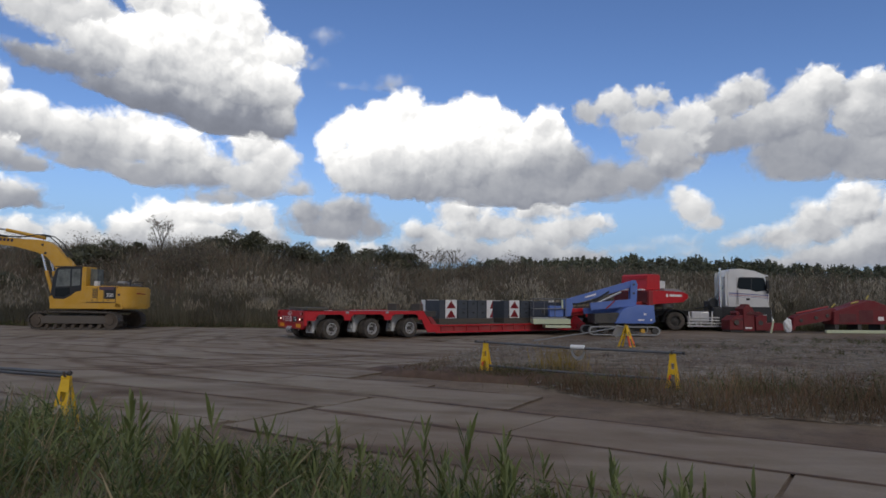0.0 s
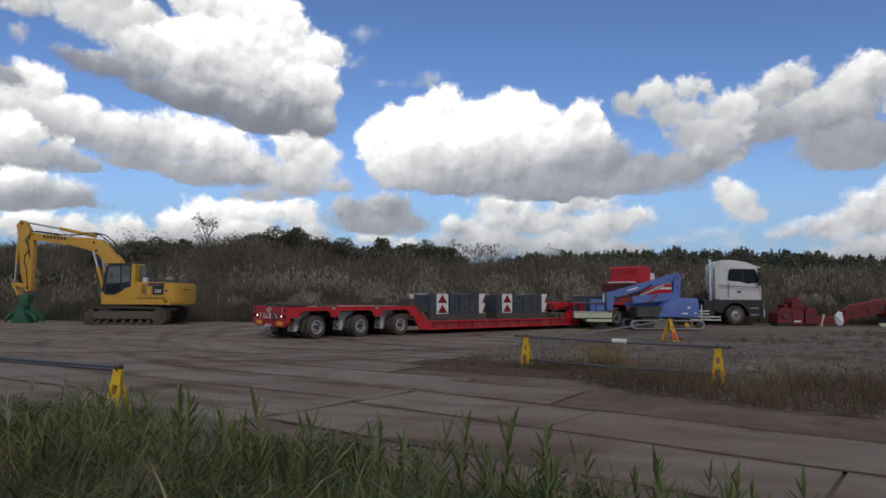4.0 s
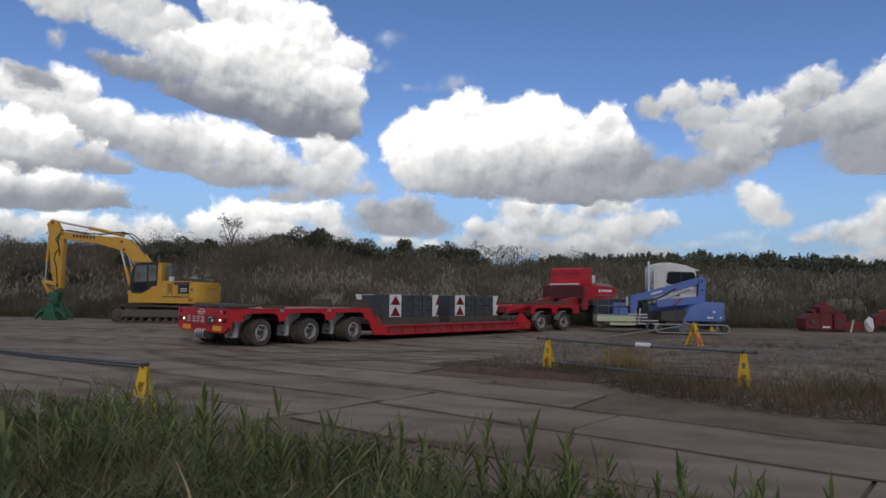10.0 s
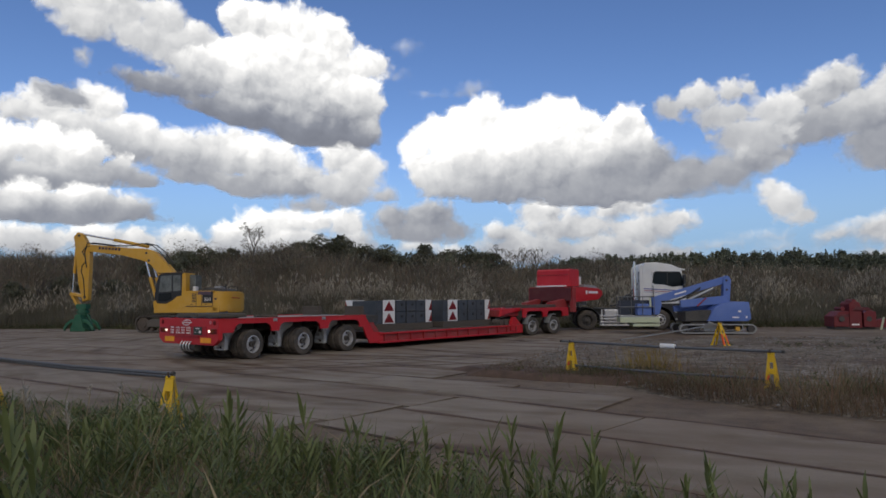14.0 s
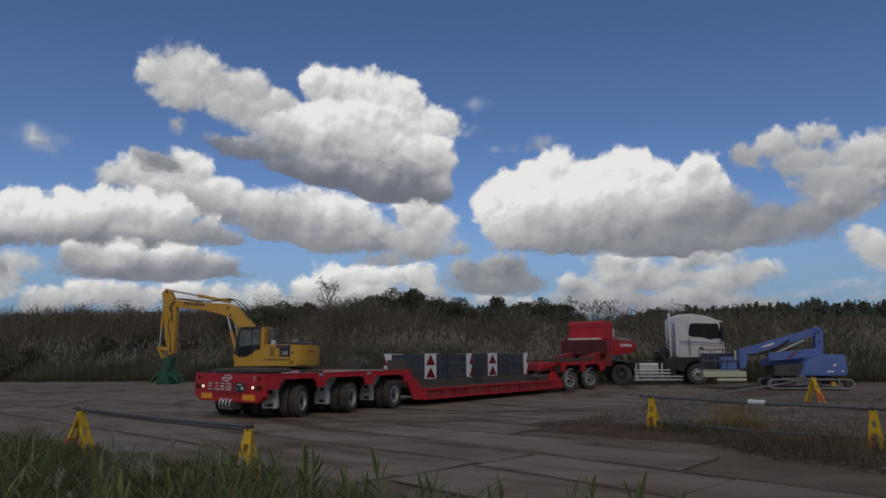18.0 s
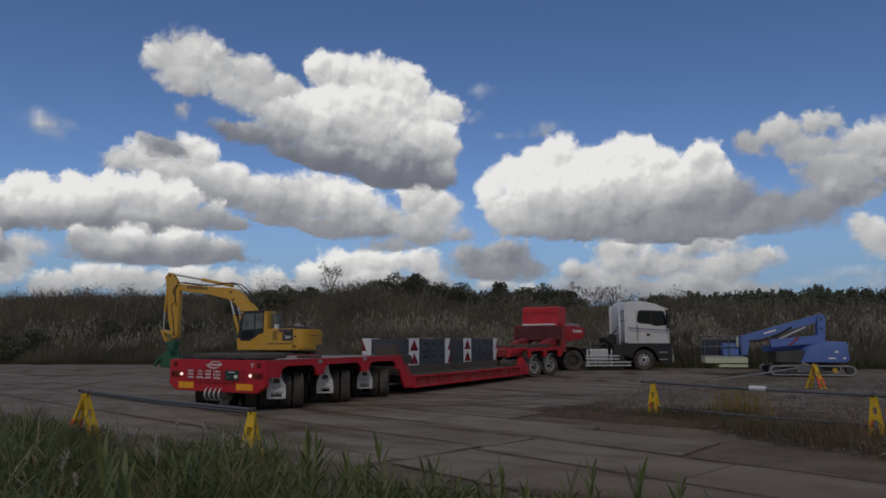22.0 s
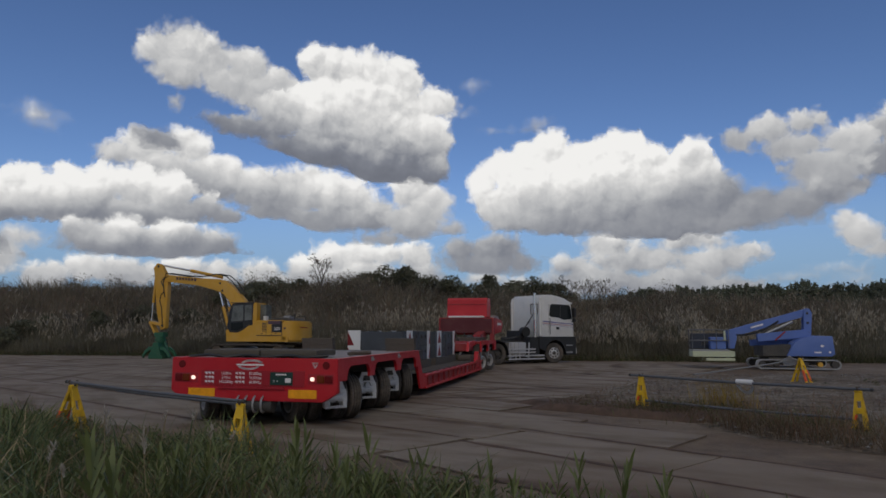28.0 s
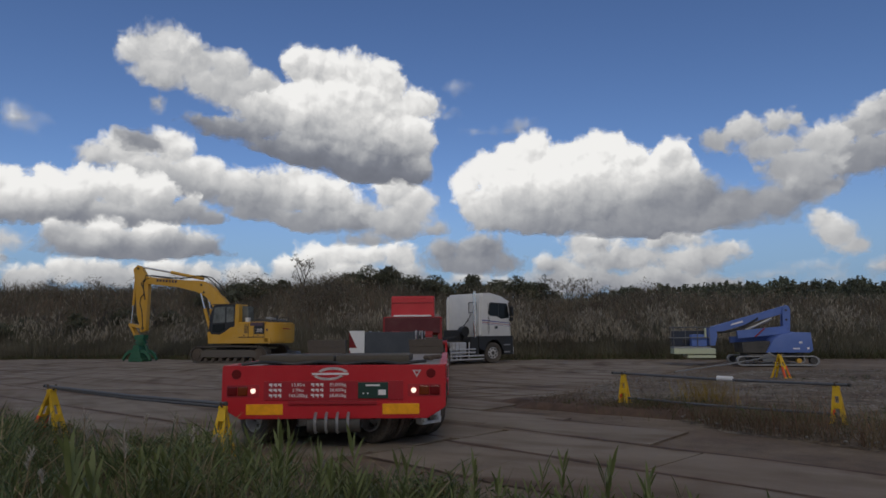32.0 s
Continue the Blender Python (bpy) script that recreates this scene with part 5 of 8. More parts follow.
                rod(bm, (-0.66, d * 0.15, 0.33), (-0.60, d * 0.15, 0.33), 0.035, seg=10)
            box(bm, -0.64, -0.56, -0.20, 0.20, 0.26, 0.30, 0.01)
            rod(bm, (-0.585, -0.13, 0.43), (-0.585, 0.13, 0.43), 0.075, seg=14)
            rod(bm, (-0.66, 0, 0.52), (-0.58, 0, 0.52), 0.045, seg=12)
            rod(bm, (-0.62, -0.045, 0.96), (-0.62, 0.045, 0.96), 0.035, seg=10)
            rod(bm, (0.0, -0.46, 0.40), (0.0, 0.46, 0.40), 0.06, seg=10)
            beam(bm, (-0.52, 0, 0.46), (0.0, 0, 0.40), 0.14, 0.12)
            rod(bm, (-0.30, 0, 0.45), (-0.02, 0, 0.95), 0.06, seg=12)
            arm = part("swing_arm", bm, ARM_METAL, T, "bare grey cast swing arm")
            bm = bmesh.new()
            rod(bm, (-0.645, 0, 0.43), (-0.50, 0, 0.43), 0.062, seg=14)
            slab_yz(bm, [(-0.055, 0.70), (0.055, 0.70), (0.08, 0.60), (-0.08, 0.60)], -0.606, -0.60)
            for d in (-1, 1):
                rod(bm, (-0.606, d * 0.13, 0.52), (-0.59, d * 0.13, 0.52), 0.03, seg=10)
            part("arm_hub", bm, DARK, arm, "dark greasy hub in the fork")
            arm.matrix_basis = pose(x, sgn * 0.80, 0)
            rolling.append((arm, trailer_pose, (x, sgn * 0.80, 0), (0, 0, 0), 0.0, True))
    for x in W_FRONT:
        for sgn in (1, -1):
            wheel_set(T, trailer_pose, (x, sgn * 1.17, 0), (0, 0, 0.40), 0.40, 0.235, (0.135, -0.135), 0.235, True, sgn)


build_trailer()


def cargo(name, label, category, build, **k):
    """Load on the trailer: a thing of its own that rides along."""
    ob = thing(name, label, category, trailer_pose(0), **k)
    build(ob)
    riders.append(ob)
    return ob


riders = []


def chevron(parent, x0, x1, y, z0, z1, axis="y", sgn=-1, half=False):
    """White board with two red triangles; on a side face (axis y) or an end face (axis x)."""
    def at(u, z, d):
        w = x0 + (x1 - x0) * u
        return (w, y + sgn * d, z) if axis == "y" else (y + sgn * d, w, z)
    bm = bmesh.new()
    q_ = [bm.verts.new(at(u, z, 0.004)) for u, z in ((0, z0), (1, z0), (1, z1), (0, z1))]
    p_ = [bm.verts.new(at(u, z, 0.012)) for u, z in ((0, z0), (1, z0), (1, z1), (0, z1))]
    bm.faces.new(p_)
    for i in range(4):
        bm.faces.new((q_[i], q_[(i + 1) % 4], p_[(i + 1) % 4], p_[i]))
    board = part("warning_board", bm, WHITE_SIGN, parent, "white board with red triangles")
    zm = (z0 + z1) / 2
    for a, b in ((z0, zm), (zm, z1)):
        bm = bmesh.new()
        tri = ((0.08, a + 0.03), (0.92, a + 0.03), (0.5, b - 0.03)) if not half else ((0.5, a + 0.02), (1.0, a + 0.02), (1.0, b - 0.02))
        if half == "flip":
            tri = ((0.0, a + 0.02), (0.55, a + 0.02), (0.0, b - 0.02))
        vs = [bm.verts.new(at(u, z, 0.015)) for u, z in tri]
        bm.faces.new(vs)
        bmesh.ops.solidify(bm, geom=list(bm.faces), thickness=0.001)
        part("red_triangle", bm, RED_SIGN, board)


def crate(x0, x1, rear_board):
    def build(ob):
        bm = bmesh.new()
        box(bm, x0 + 0.02, x1 - 0.02, -0.71, 0.71, 0.56, 1.55, 0.012)
        part("crate_body", bm, CRATE, ob)
        for sgn in (1, -1):
            w = (x1 - 0.36 - (x0 + 0.98)) / 3
            for k in range(3):
                for z0, z1 in ((0.76, 1.15), (1.17, 1.565)):
                    bm = bmesh.new()
                    a = x0 + 0.98 + k * w
                    box(bm, a + 0.03, a + w - 0.03, sgn * 0.71, sgn * (0.76 + 0.02 * (k == 1)), z0, z1, 0.012)
                    blk = part("ballast_block", bm, CRATE, ob, "slate grey steel block")
                    bm = bmesh.new()
                    rod(bm, (a + w * 0.6, sgn * 0.76, (z0 + z1) / 2 + 0.05), (a + w * 0.6, sgn * (0.785 + 0.02 * (k == 1)), (z0 + z1) / 2 + 0.05), 0.05, seg=12)
                    part("lifting_eye", bm, BLACK, blk)
            chevron(ob, x0 + 0.33, x0 + 0.93, sgn * 0.75, 0.76, 1.58, "y", sgn)
            for z0, z1 in ((0.76, 1.15), (1.17, 1.565)):
                part("ballast_block", box(bmesh.new(), x0 + 0.03, x0 + 0.30, sgn * 0.71, sgn * 0.755, z0, z1, 0.012), CRATE, ob, "slate grey steel block")
            chevron(ob, x1 - 0.34, x1, sgn * 0.75, 0.76, 1.58, "y", sgn, half=True)
        if rear_board:
            chevron(ob, 0.40, 0.75, x0, 0.76, 1.58, "x", -1, half=True)
        bm = bmesh.new()
        box(bm, x0 - 0.02, x1 + 0.02, -0.80, 0.80, 0.53, 0.75, 0.015)
        part("skid", bm, TIMBER, ob, "dark timber skid")
    return build


cargo("ballast_crate", "slate grey ballast crate with red and white warning boards", "crate", crate(6.52, 9.46, True), group="ballast crates on the low bed")
cargo("ballast_crate", "slate grey ballast crate with red and white warning boards", "crate", crate(10.12, 13.25, False), group="ballast crates on the low bed")


def timber_stack(y0, y1):
    def build(ob):
        for k in range(2):
            bm = bmesh.new()
            z = 1.092 + k * 0.150
            box(bm, 5.12, 5.30, y0 + 0.01 * (k % 2), y1 - 0.015 * ((k + 1) % 2), z, z + 0.1485, 0.006)
            part("baulk", bm, TIMBER, ob)
    return build


cargo("timber_stack", "stack of dark weathered timber baulks on the deck", "timber", timber_stack(0.62, 1.42), group="timber stacks on the deck")
cargo("timber_stack", "stack of dark weathered timber baulks on the deck", "timber", timber_stack(-1.42, -0.70), group="timber stacks on the deck")


def slab(y0, y1, x0, x1):
    def build(ob):
        bm = bmesh.new()
        box(bm, x0, x1, y0, y1, 1.125, 1.235, 0.04)
        part("mat_body", bm, MAT_RUBBER, ob, "", True)
        for k in range(2):
            bm = bmesh.new()
            box(bm, x0 + 0.1, x1 - 0.1, y0 + 0.25 + 0.45 * k, y0 + 0.33 + 0.45 * k, 1.095, 1.126)
            part("batten", bm, TIMBER, ob)
    return build


cargo("load_mat", "thick brown rubber load mat lying on the deck", "mat", slab(0.05, 1.10, 0.30, 1.20), group="load mats on the deck")
cargo("load_mat", "thick brown rubber load mat lying on the deck", "mat", slab(-1.00, 0.03, 0.30, 1.20), group="load mats on the deck")

# ---- tractor ----
tractor = thing("tractor_unit", "white two-axle tractor unit with a chrome stack exhaust", "truck", tractor_pose(0))


def build_tractor():
    K = tractor
    for y in (-0.42, 0.42):
        bm = bmesh.new()
        box(bm, -1.1, 5.0, y - 0.05, y + 0.05, 0.78, 1.06, 0.008)
        part("chassis_rail", bm, DARK, K)
    bm = bmesh.new()
    box(bm, -0.9, 2.9, -0.7, 0.7, 1.06, 1.10, 0.006)
    rod(bm, (0, 0, 1.08), (0, 0, 1.16), 0.48, seg=24)
    part("fifth_wheel", bm, DARK, K)
    # cab shell
    bm = bmesh.new()
    shell = [(3.14, 1.30), (3.12, 2.2), (3.16, 3.22), (3.32, 3.41), (3.9, 3.43), (4.7, 3.30), (5.18, 3.10), (5.22, 2.95), (5.36, 2.15), (5.42, 1.95), (5.42, 1.30)]
    prism(bm, shell, -1.235, 1.235, 0.05)
    cab = part("cab", bm, WHITE, K, "white painted cab", True)
    cab.matrix_basis = Matrix.Translation((4.27, 0, 0)) @ Matrix.Diagonal((0.955, 0.95, 1, 1)) @ Matrix.Translation((-4.27, 0, 0))
    # roof visor
    bm = bmesh.new()
    prism(bm, [(5.1, 3.05), (5.12, 3.14), (5.42, 3.06), (5.42, 3.0)], -1.15, 1.15, 0.01)
    part("sun_visor", bm, WHITE, cab)
    # windows
    for sgn in (1, -1):
        bm = bmesh.new()
        y = sgn * 1.237
        prism(bm, [(3.66, 2.40), (3.74, 2.90), (3.86, 2.97), (5.10, 2.94), (5.18, 2.84), (5.29, 2.22), (4.7, 2.16), (4.3, 2.28), (3.8, 2.30)], y - 0.006, y + 0.006, 0.0)
        pane = part("side_window", bm, BLACK, cab, "dark tinted side window")
        bm = bmesh.new()
        prism(bm, [(3.68, 2.41), (3.75, 2.85), (3.87, 2.92), (5.11, 2.89), (5.19, 2.79), (5.28, 2.23), (4.7, 2.17), (4.3, 2.29), (3.81, 2.31)], y + sgn * 0.007, y + sgn * 0.011)
        part("pane", bm, GLASS, pane)
        bm = bmesh.new()
        prism(bm, [(4.42, 2.26), (4.45, 2.90), (4.49, 2.90), (4.46, 2.25)], y - 0.012 * (sgn < 0), y + 0.012 * (sgn > 0))
        part("window_bar", bm, BLACK, cab)
        for z, mat, a in ((2.06, STRIPE_BLUE, 0.055), (1.98, STRIPE_RED, 0.035), (1.91, STRIPE_BLUE, 0.02)):
            bm = bmesh.new()
            prism(bm, [(3.2, z), (3.2, z + a), (5.38, z - 0.13 + a * 0.7), (5.38, z - 0.13)], y - 0.003, y + 0.003)
            part("stripe", bm, mat, cab)
        bm = bmesh.new()
        box(bm, 4.16, 4.36, y - 0.02, y + 0.02, 1.68, 1.80, 0.012)
        part("door_handle", bm, BLACK, cab)
        for a, b in (((3.62, 1.42), (3.66, 2.95)), ((5.30, 2.1), (5.36, 1.42))):
            part("door_seam", beam(bmesh.new(), (a[0], y, a[1]), (b[0], y, b[1]), 0.008, 0.012), BLACK, cab)
        # mirrors
        bm = bmesh.new()
        box(bm, 5.22, 5.36, sgn * 1.30, sgn * 1.52, 2.30, 2.78, 0.03)
        box(bm, 5.24, 5.34, sgn * 1.30, sgn * 1.50, 2.06, 2.26, 0.03)
        rod(bm, (5.28, sgn * 1.2, 2.8), (5.28, sgn * 1.4, 2.74), 0.02)
        rod(bm, (5.28, sgn * 1.2, 2.1), (5.28, sgn * 1.4, 2.1), 0.02)
        part("mirror", bm, BLACK, cab)
        # steps, arch and bumper side
        bm = bmesh.new()
        pts = [(2.95, 1.32), (5.42, 1.32), (5.45, 0.40), (4.78, 0.40), (4.72, 0.62)]
        pts += [(4.03 + 0.66 * math.cos(radians(a)), 0.50 + 0.66 * math.sin(radians(a))) for a in range(15, 176, 20)]
        pts += [(3.34, 0.62), (2.95, 0.75)]
        prism(bm, pts, sgn * 1.24, sgn * 0.95, 0.0)
        part("wheel_arch", bm, BLACK, K)
        bm = bmesh.new()
        box(bm, 5.30, 5.47, sgn * 0.85, sgn * 1.22, 0.86, 1.12, 0.03)
        part("headlamp", bm, CHROME, K)
        bm = bmesh.new()
        box(bm, 5.25, 5.50, sgn * 0.72, sgn * 1.235, 0.40, 0.78, 0.04)
        part("bumper_corner", bm, WHITE, K)
        bm = bmesh.new()
        box(bm, 4.75, 5.2, sgn * 1.2, sgn * 1.245, 0.5, 0.56, 0.01)
        part("cab_step", bm, GREY, K)
        part("cab_step", box(bmesh.new(), 4.75, 5.2, sgn * 1.2, sgn * 1.245, 0.85, 0.91, 0.01), GREY, K)
    bm = bmesh.new()
    prism(bm, [(5.232, 2.93), (5.244, 2.93), (5.385, 2.15), (5.373, 2.15)], -1.08, 1.08)
    part("windscreen", bm, GLASS, cab)
    bm = bmesh.new()
    box(bm, 5.40, 5.47, -0.7, 0.7, 0.45, 1.9, 0.02)
    part("grille", bm, BLACK, K)
    for z in (0.62, 0.86, 1.10, 1.34, 1.58, 1.80):
        part("grille_bar", box(bmesh.new(), 5.465, 5.485, -0.66, 0.66, z - 0.03, z + 0.03, 0.006), GREY, K)
    for sgn in (1, -1):
        bm = bmesh.new()
        prism(bm, [(3.02, 1.36), (3.02, 3.1), (3.10, 3.3), (3.16, 3.3), (3.16, 1.36)], sgn * 1.20, sgn * 1.14, 0.01)
        part("side_fairing", bm, WHITE, cab, "white wind fairing behind the door")
        bm = bmesh.new()
        box(bm, 5.34, 5.44, sgn * 0.98, sgn * 1.20, 1.40, 1.62, 0.03)
        part("corner_panel", bm, BLACK, cab)
        bm = bmesh.new()
        rod(bm, (5.40, sgn * 1.12, 0.60), (5.53, sgn * 1.12, 0.60), 0.07, seg=14)
        part("fog_lamp", bm, CHROME, K)
        bm = bmesh.new()
        rod(bm, (3.70, sgn * 1.262, 1.45), (3.70, sgn * 1.262, 2.25), 0.014, seg=6)
        part("grab_rail", bm, BLACK, cab)
    bm = bmesh.new()
    box(bm, 3.118, 3.150, -0.88, -0.42, 2.50, 2.92, 0.008)
    part("rear_window", bm, WHITE, cab, "white blanked rear window")
    bm = bmesh.new()
    for a, b in (((-0.92, 2.46), (-0.38, 2.46)), ((-0.92, 2.96), (-0.38, 2.96)), ((-0.92, 2.46), (-0.92, 2.96)), ((-0.38, 2.46), (-0.38, 2.96))):
        rod(bm, (3.122, *a), (3.122, *b), 0.018, seg=6)
    part("window_seal", bm, BLACK, cab)
    # stack exhaust, air pipes and back of cab clutter
    bm = bmesh.new()
    rod(bm, (2.82, -1.10, 1.1), (2.82, -1.10, 3.48), 0.065, seg=16)
    rod(bm, (2.82, -1.10, 1.5), (2.82, -1.10, 2.6), 0.085, seg=16)
    part("exhaust_pipe", bm, CHROME, K, "tall chrome exhaust stack", True)
    bm = bmesh.new()
    for k in range(3):
        rod(bm, (3.1, -0.6 + 0.2 * k, 2.4 - 0.3 * k), (2.25, -0.5 + 0.25 * k, 1.3), 0.022, seg=8)
        rod(bm, (2.25, -0.5 + 0.25 * k, 1.3), (1.7, -0.3 + 0.2 * k, 1.2), 0.022, seg=8)
    part("air_line", bm, BLACK, K)
    bm = bmesh.new()
    box(bm, 2.30, 2.85, -0.55, 0.55, 1.10, 1.62, 0.03)
    rod(bm, (2.55, -0.75, 1.55), (2.55, -0.45, 1.55), 0.25, seg=18)
    part("winch", bm, BLACK, K)
    # side guard
    for sgn in (1, -1):
        for z, a, b in ((0.24, 1.0, 3.30), (0.40, 1.0, 3.30), (0.56, 1.0, 2.72), (0.71, 1.0, 2.72)):
            bm = bmesh.new()
            box(bm, a, b, sgn * 1.20, sgn * 1.24, z - 0.035, z + 0.035, 0.01)
            part("guard_rail", bm, SILVER, K, "silver side guard rail")
        for x in (1.15, 1.5, 1.75, 2.3):
            bm = bmesh.new()
            beam(bm, (x, sgn * 1.19, 0.2), (x - 0.04 if x < 2 else x + 0.05, sgn * 1.17, 1.04), 0.03, 0.07)
            part("guard_post", bm, SILVER, K)
        bm = bmesh.new()
        box(bm, 1.25, 2.2, sgn * 0.6, sgn * 1.15, 0.45, 1.04, 0.06)
        part("fuel_tank", bm, SILVER, K, "aluminium fuel tank")
        bm = bmesh.new()
        box(bm, 2.45, 3.0, sgn * 0.6, sgn * 1.20, 0.42, 1.28, 0.03)
        part("battery_box", bm, BLACK, K)
        bm = bmesh.new()
        pts = [(0.37 + 0.66 * math.cos(radians(a)), 0.50 + 0.66 * math.sin(radians(a))) for a in range(-5, 186, 19)]
        pts += [(0.37 + 0.63 * math.cos(radians(a)), 0.50 + 0.63 * math.sin(radians(a))) for a in range(185, -6, -19)]
        prism(bm, pts, sgn * 1.24, sgn * 0.55)
        part("rear_mudguard", bm, BLACK, K)
        wheel_set(K, tractor_pose, (0.37, sgn * 0.93, 0), (0, 0, 0.50), 0.50, 0.29, (0.165, -0.165), 0.29, False, sgn, DARK)
        wheel_set(K, tractor_pose, (4.03, sgn * 1.06, 0), (0, 0, 0.50), 0.50, 0.27, (0.0,), 0.31, True, sgn, SILVER)
    part("rear_axle", rod(bmesh.new(), (0.37, -0.9, 0.5), (0.37, 0.9, 0.5), 0.13, seg=12), DARK, K)
    part("front_axle", rod(bmesh.new(), (4.03, -0.9, 0.48), (4.03, 0.9, 0.48), 0.07, seg=10), DARK, K)
    part("engine_block", box(bmesh.new(), 2.9, 4.9, -0.4, 0.4, 0.55, 1.2, 0.05), DARK, K)


build_tractor()

# ---- excavator ----
def build_excavator():
    """Stands side-on, boom out over a clamshell tool; built along -x, its left side to -y."""
    ob = thing("excavator", "yellow tracked excavator, green grab resting on the ground", "excavator", pose(-17.8, 34.2, 0, 0, 0, -1.5))
    X = ob

    def px(x):
        # the body's rear half is drawn in a little
        return (x if x < -17.3 else -17.3 + (x + 17.3) * 0.88) + 17.8
    # tracks
    for sgn in (1, -1):
        bm = bmesh.new()
        y0, y1 = sgn * 0.92, sgn * 1.48
        n = 46
        path = []
        hl, r, zc = 1.78, 0.40, 0.44
        straight, arc = 2 * hl, math.pi * r
        total = 2 * straight + 2 * arc
        for k in range(n):
            d = total * k / n
            if d < straight:
                path.append((-hl + d, zc + r + 0.05 * math.sin(math.pi * d / straight) * 0.6, 0.0))
            elif d < straight + arc:
                a = (d - straight) / r
                path.append((hl + r * math.sin(a), zc + r * math.cos(a), -a))
            elif d < 2 * straight + arc:
                path.append((hl - (d - straight - arc), zc - r, math.pi))
            else:
                a = (d - 2 * straight - arc) / r
                path.append((-hl - r * math.sin(a), zc - r * math.cos(a), math.pi - a))
        # the link chain is one closed band; each shoe is bolted on it
        loops = []
        for x, z, a in path:
            q_ = Vector((0, 0, 1))
            q_.rotate(Euler((0, -a, 0)))
            loops.append([bm.verts.new((x + q_.x * d, sgn * y, z + q_.z * d)) for d, y in ((-0.02, 1.08), (-0.02, 1.32), (-0.07, 1.32), (-0.07, 1.08))])
        for one, two in zip(loops, loops[1:] + loops[:1]):
            for k in range(4):
                bm.faces.new((one[k], one[(k + 1) % 4], two[(k + 1) % 4], two[k]))
        track = part("crawler_track", bm, TRACK_DUST, X, "dusty steel crawler track")
        for x, z, a in path:
            bm = bmesh.new()
            m = pose(0, 0, 0, 0, math.degrees(-a), 0)
            box(bm, x - 0.085, x + 0.085, y0, y1, z - 0.025, z + 0.025, 0.0, m)
            q_ = Vector((0, 0, 0.04))
            q_.rotate(Euler((0, -a, 0)))
            box(bm, x + q_.x - 0.012, x + q_.x + 0.012, y0, y1, z + q_.z - 0.03, z + q_.z + 0.03, 0.0, m)
            part("track_shoe", bm, TRACK_DUST, track)
        bm = bmesh.new()
        prism(bm, [(-1.6, 0.30), (-1.7, 0.5), (-1.4, 0.68), (1.4, 0.68), (1.7, 0.5), (1.6, 0.30)], sgn * 1.02, sgn * 1.42, 0.02)
        part("track_frame", bm, TRACK_DUST, X)
        for x, r_, nm in ((-1.78, 0.34, "idler"), (1.78, 0.36, "sprocket")):
            bm = bmesh.new()
            rod(bm, (x, sgn * 1.0, 0.44), (x, sgn * 1.40, 0.44), r_, seg=22)
            rod(bm, (x, sgn * 1.38, 0.44), (x, sgn * 1.46, 0.44), r_ * 0.55, seg=16)
            part(nm, bm, RUST, track)
        for k in range(7):
            bm = bmesh.new()
            rod(bm, (-1.3 + k * 0.43, sgn * 1.05, 0.17), (-1.3 + k * 0.43, sgn * 1.44, 0.17), 0.09, seg=12)
            part("roller", bm, RUST, track)
    bm = bmesh.new()
    box(bm, -1.0, 1.0, -0.95, 0.95, 0.45, 0.85, 0.06)
    rod(bm, (0, 0, 0.84), (0, 0, 1.02), 0.62, seg=28)
    part("undercarriage", bm, DARK, X)
    # house
    bm = bmesh.new()
    box(bm, px(-19.05), px(-15.2), -1.36, 1.36, 1.01, 1.32, 0.03)
    house = part("slew_platform", bm, YELLOW, X)
    bm = bmesh.new()
    box(bm, px(-17.30), px(-15.60), -1.38, -0.5, 1.30, 2.13, 0.05)
    part("side_cover", bm, YELLOW, house)
    for x in (-16.62, -16.28, -15.60):
        part("panel_seam", box(bmesh.new(), px(x) - 0.012, px(x) + 0.012, -1.386, -1.379, 1.34, 2.08), DARK, house)
    part("lower_strip", box(bmesh.new(), px(-17.25), px(-15.62), -1.388, -1.378, 1.325, 1.36), DARK, house)
    for x in (-16.9, -16.0):
        part("door_latch", box(bmesh.new(), px(x) - 0.05, px(x) + 0.05, -1.392, -1.378, 1.42, 1.46, 0.006), BLACK, house)
    bm = bmesh.new()
    box(bm, px(-19.0), px(-15.60), 0.55, 1.38, 1.30, 2.05, 0.05)
    part("tank_cover", bm, YELLOW, house)
    bm = bmesh.new()
    box(bm, px(-17.2), px(-15.60), -0.5, 0.55, 1.3, 2.18, 0.05)
    part("engine_cover", bm, BLACK, house)
    bm = bmesh.new()
    plan = [(-15.62, -1.36), (-15.35, -1.36), (-15.05, -1.22), (-14.86, -0.85), (-14.80, -0.3), (-14.80, 0.3), (-14.86, 0.85), (-15.05, 1.22), (-15.35, 1.36), (-15.62, 1.36)]
    lo, hi = [bm.verts.new((px(x), y, 1.01)) for x, y in plan], [bm.verts.new((px(x), y, 2.10)) for x, y in plan]
    bm.faces.new(lo)
    bm.faces.new(hi[::-1])
    for k in range(len(plan)):
        bm.faces.new((lo[k], hi[k], hi[(k + 1) % len(plan)], lo[(k + 1) % len(plan)]))
    bmesh.ops.bevel(bm, geom=[e for e in bm.edges if abs(e.verts[0].co.z - e.verts[1].co.z) < 0.01], offset=0.08, segments=2, affect="EDGES")
    part("counterweight", bm, YELLOW, house, "rounded yellow counterweight", True)
    for x in (-15.92,):
        bm = bmesh.new()
        box(bm, px(x) - 0.28, px(x) + 0.28, -1.386, -1.375, 1.50, 2.10)
        part("model_panel", bm, BLACK, house)
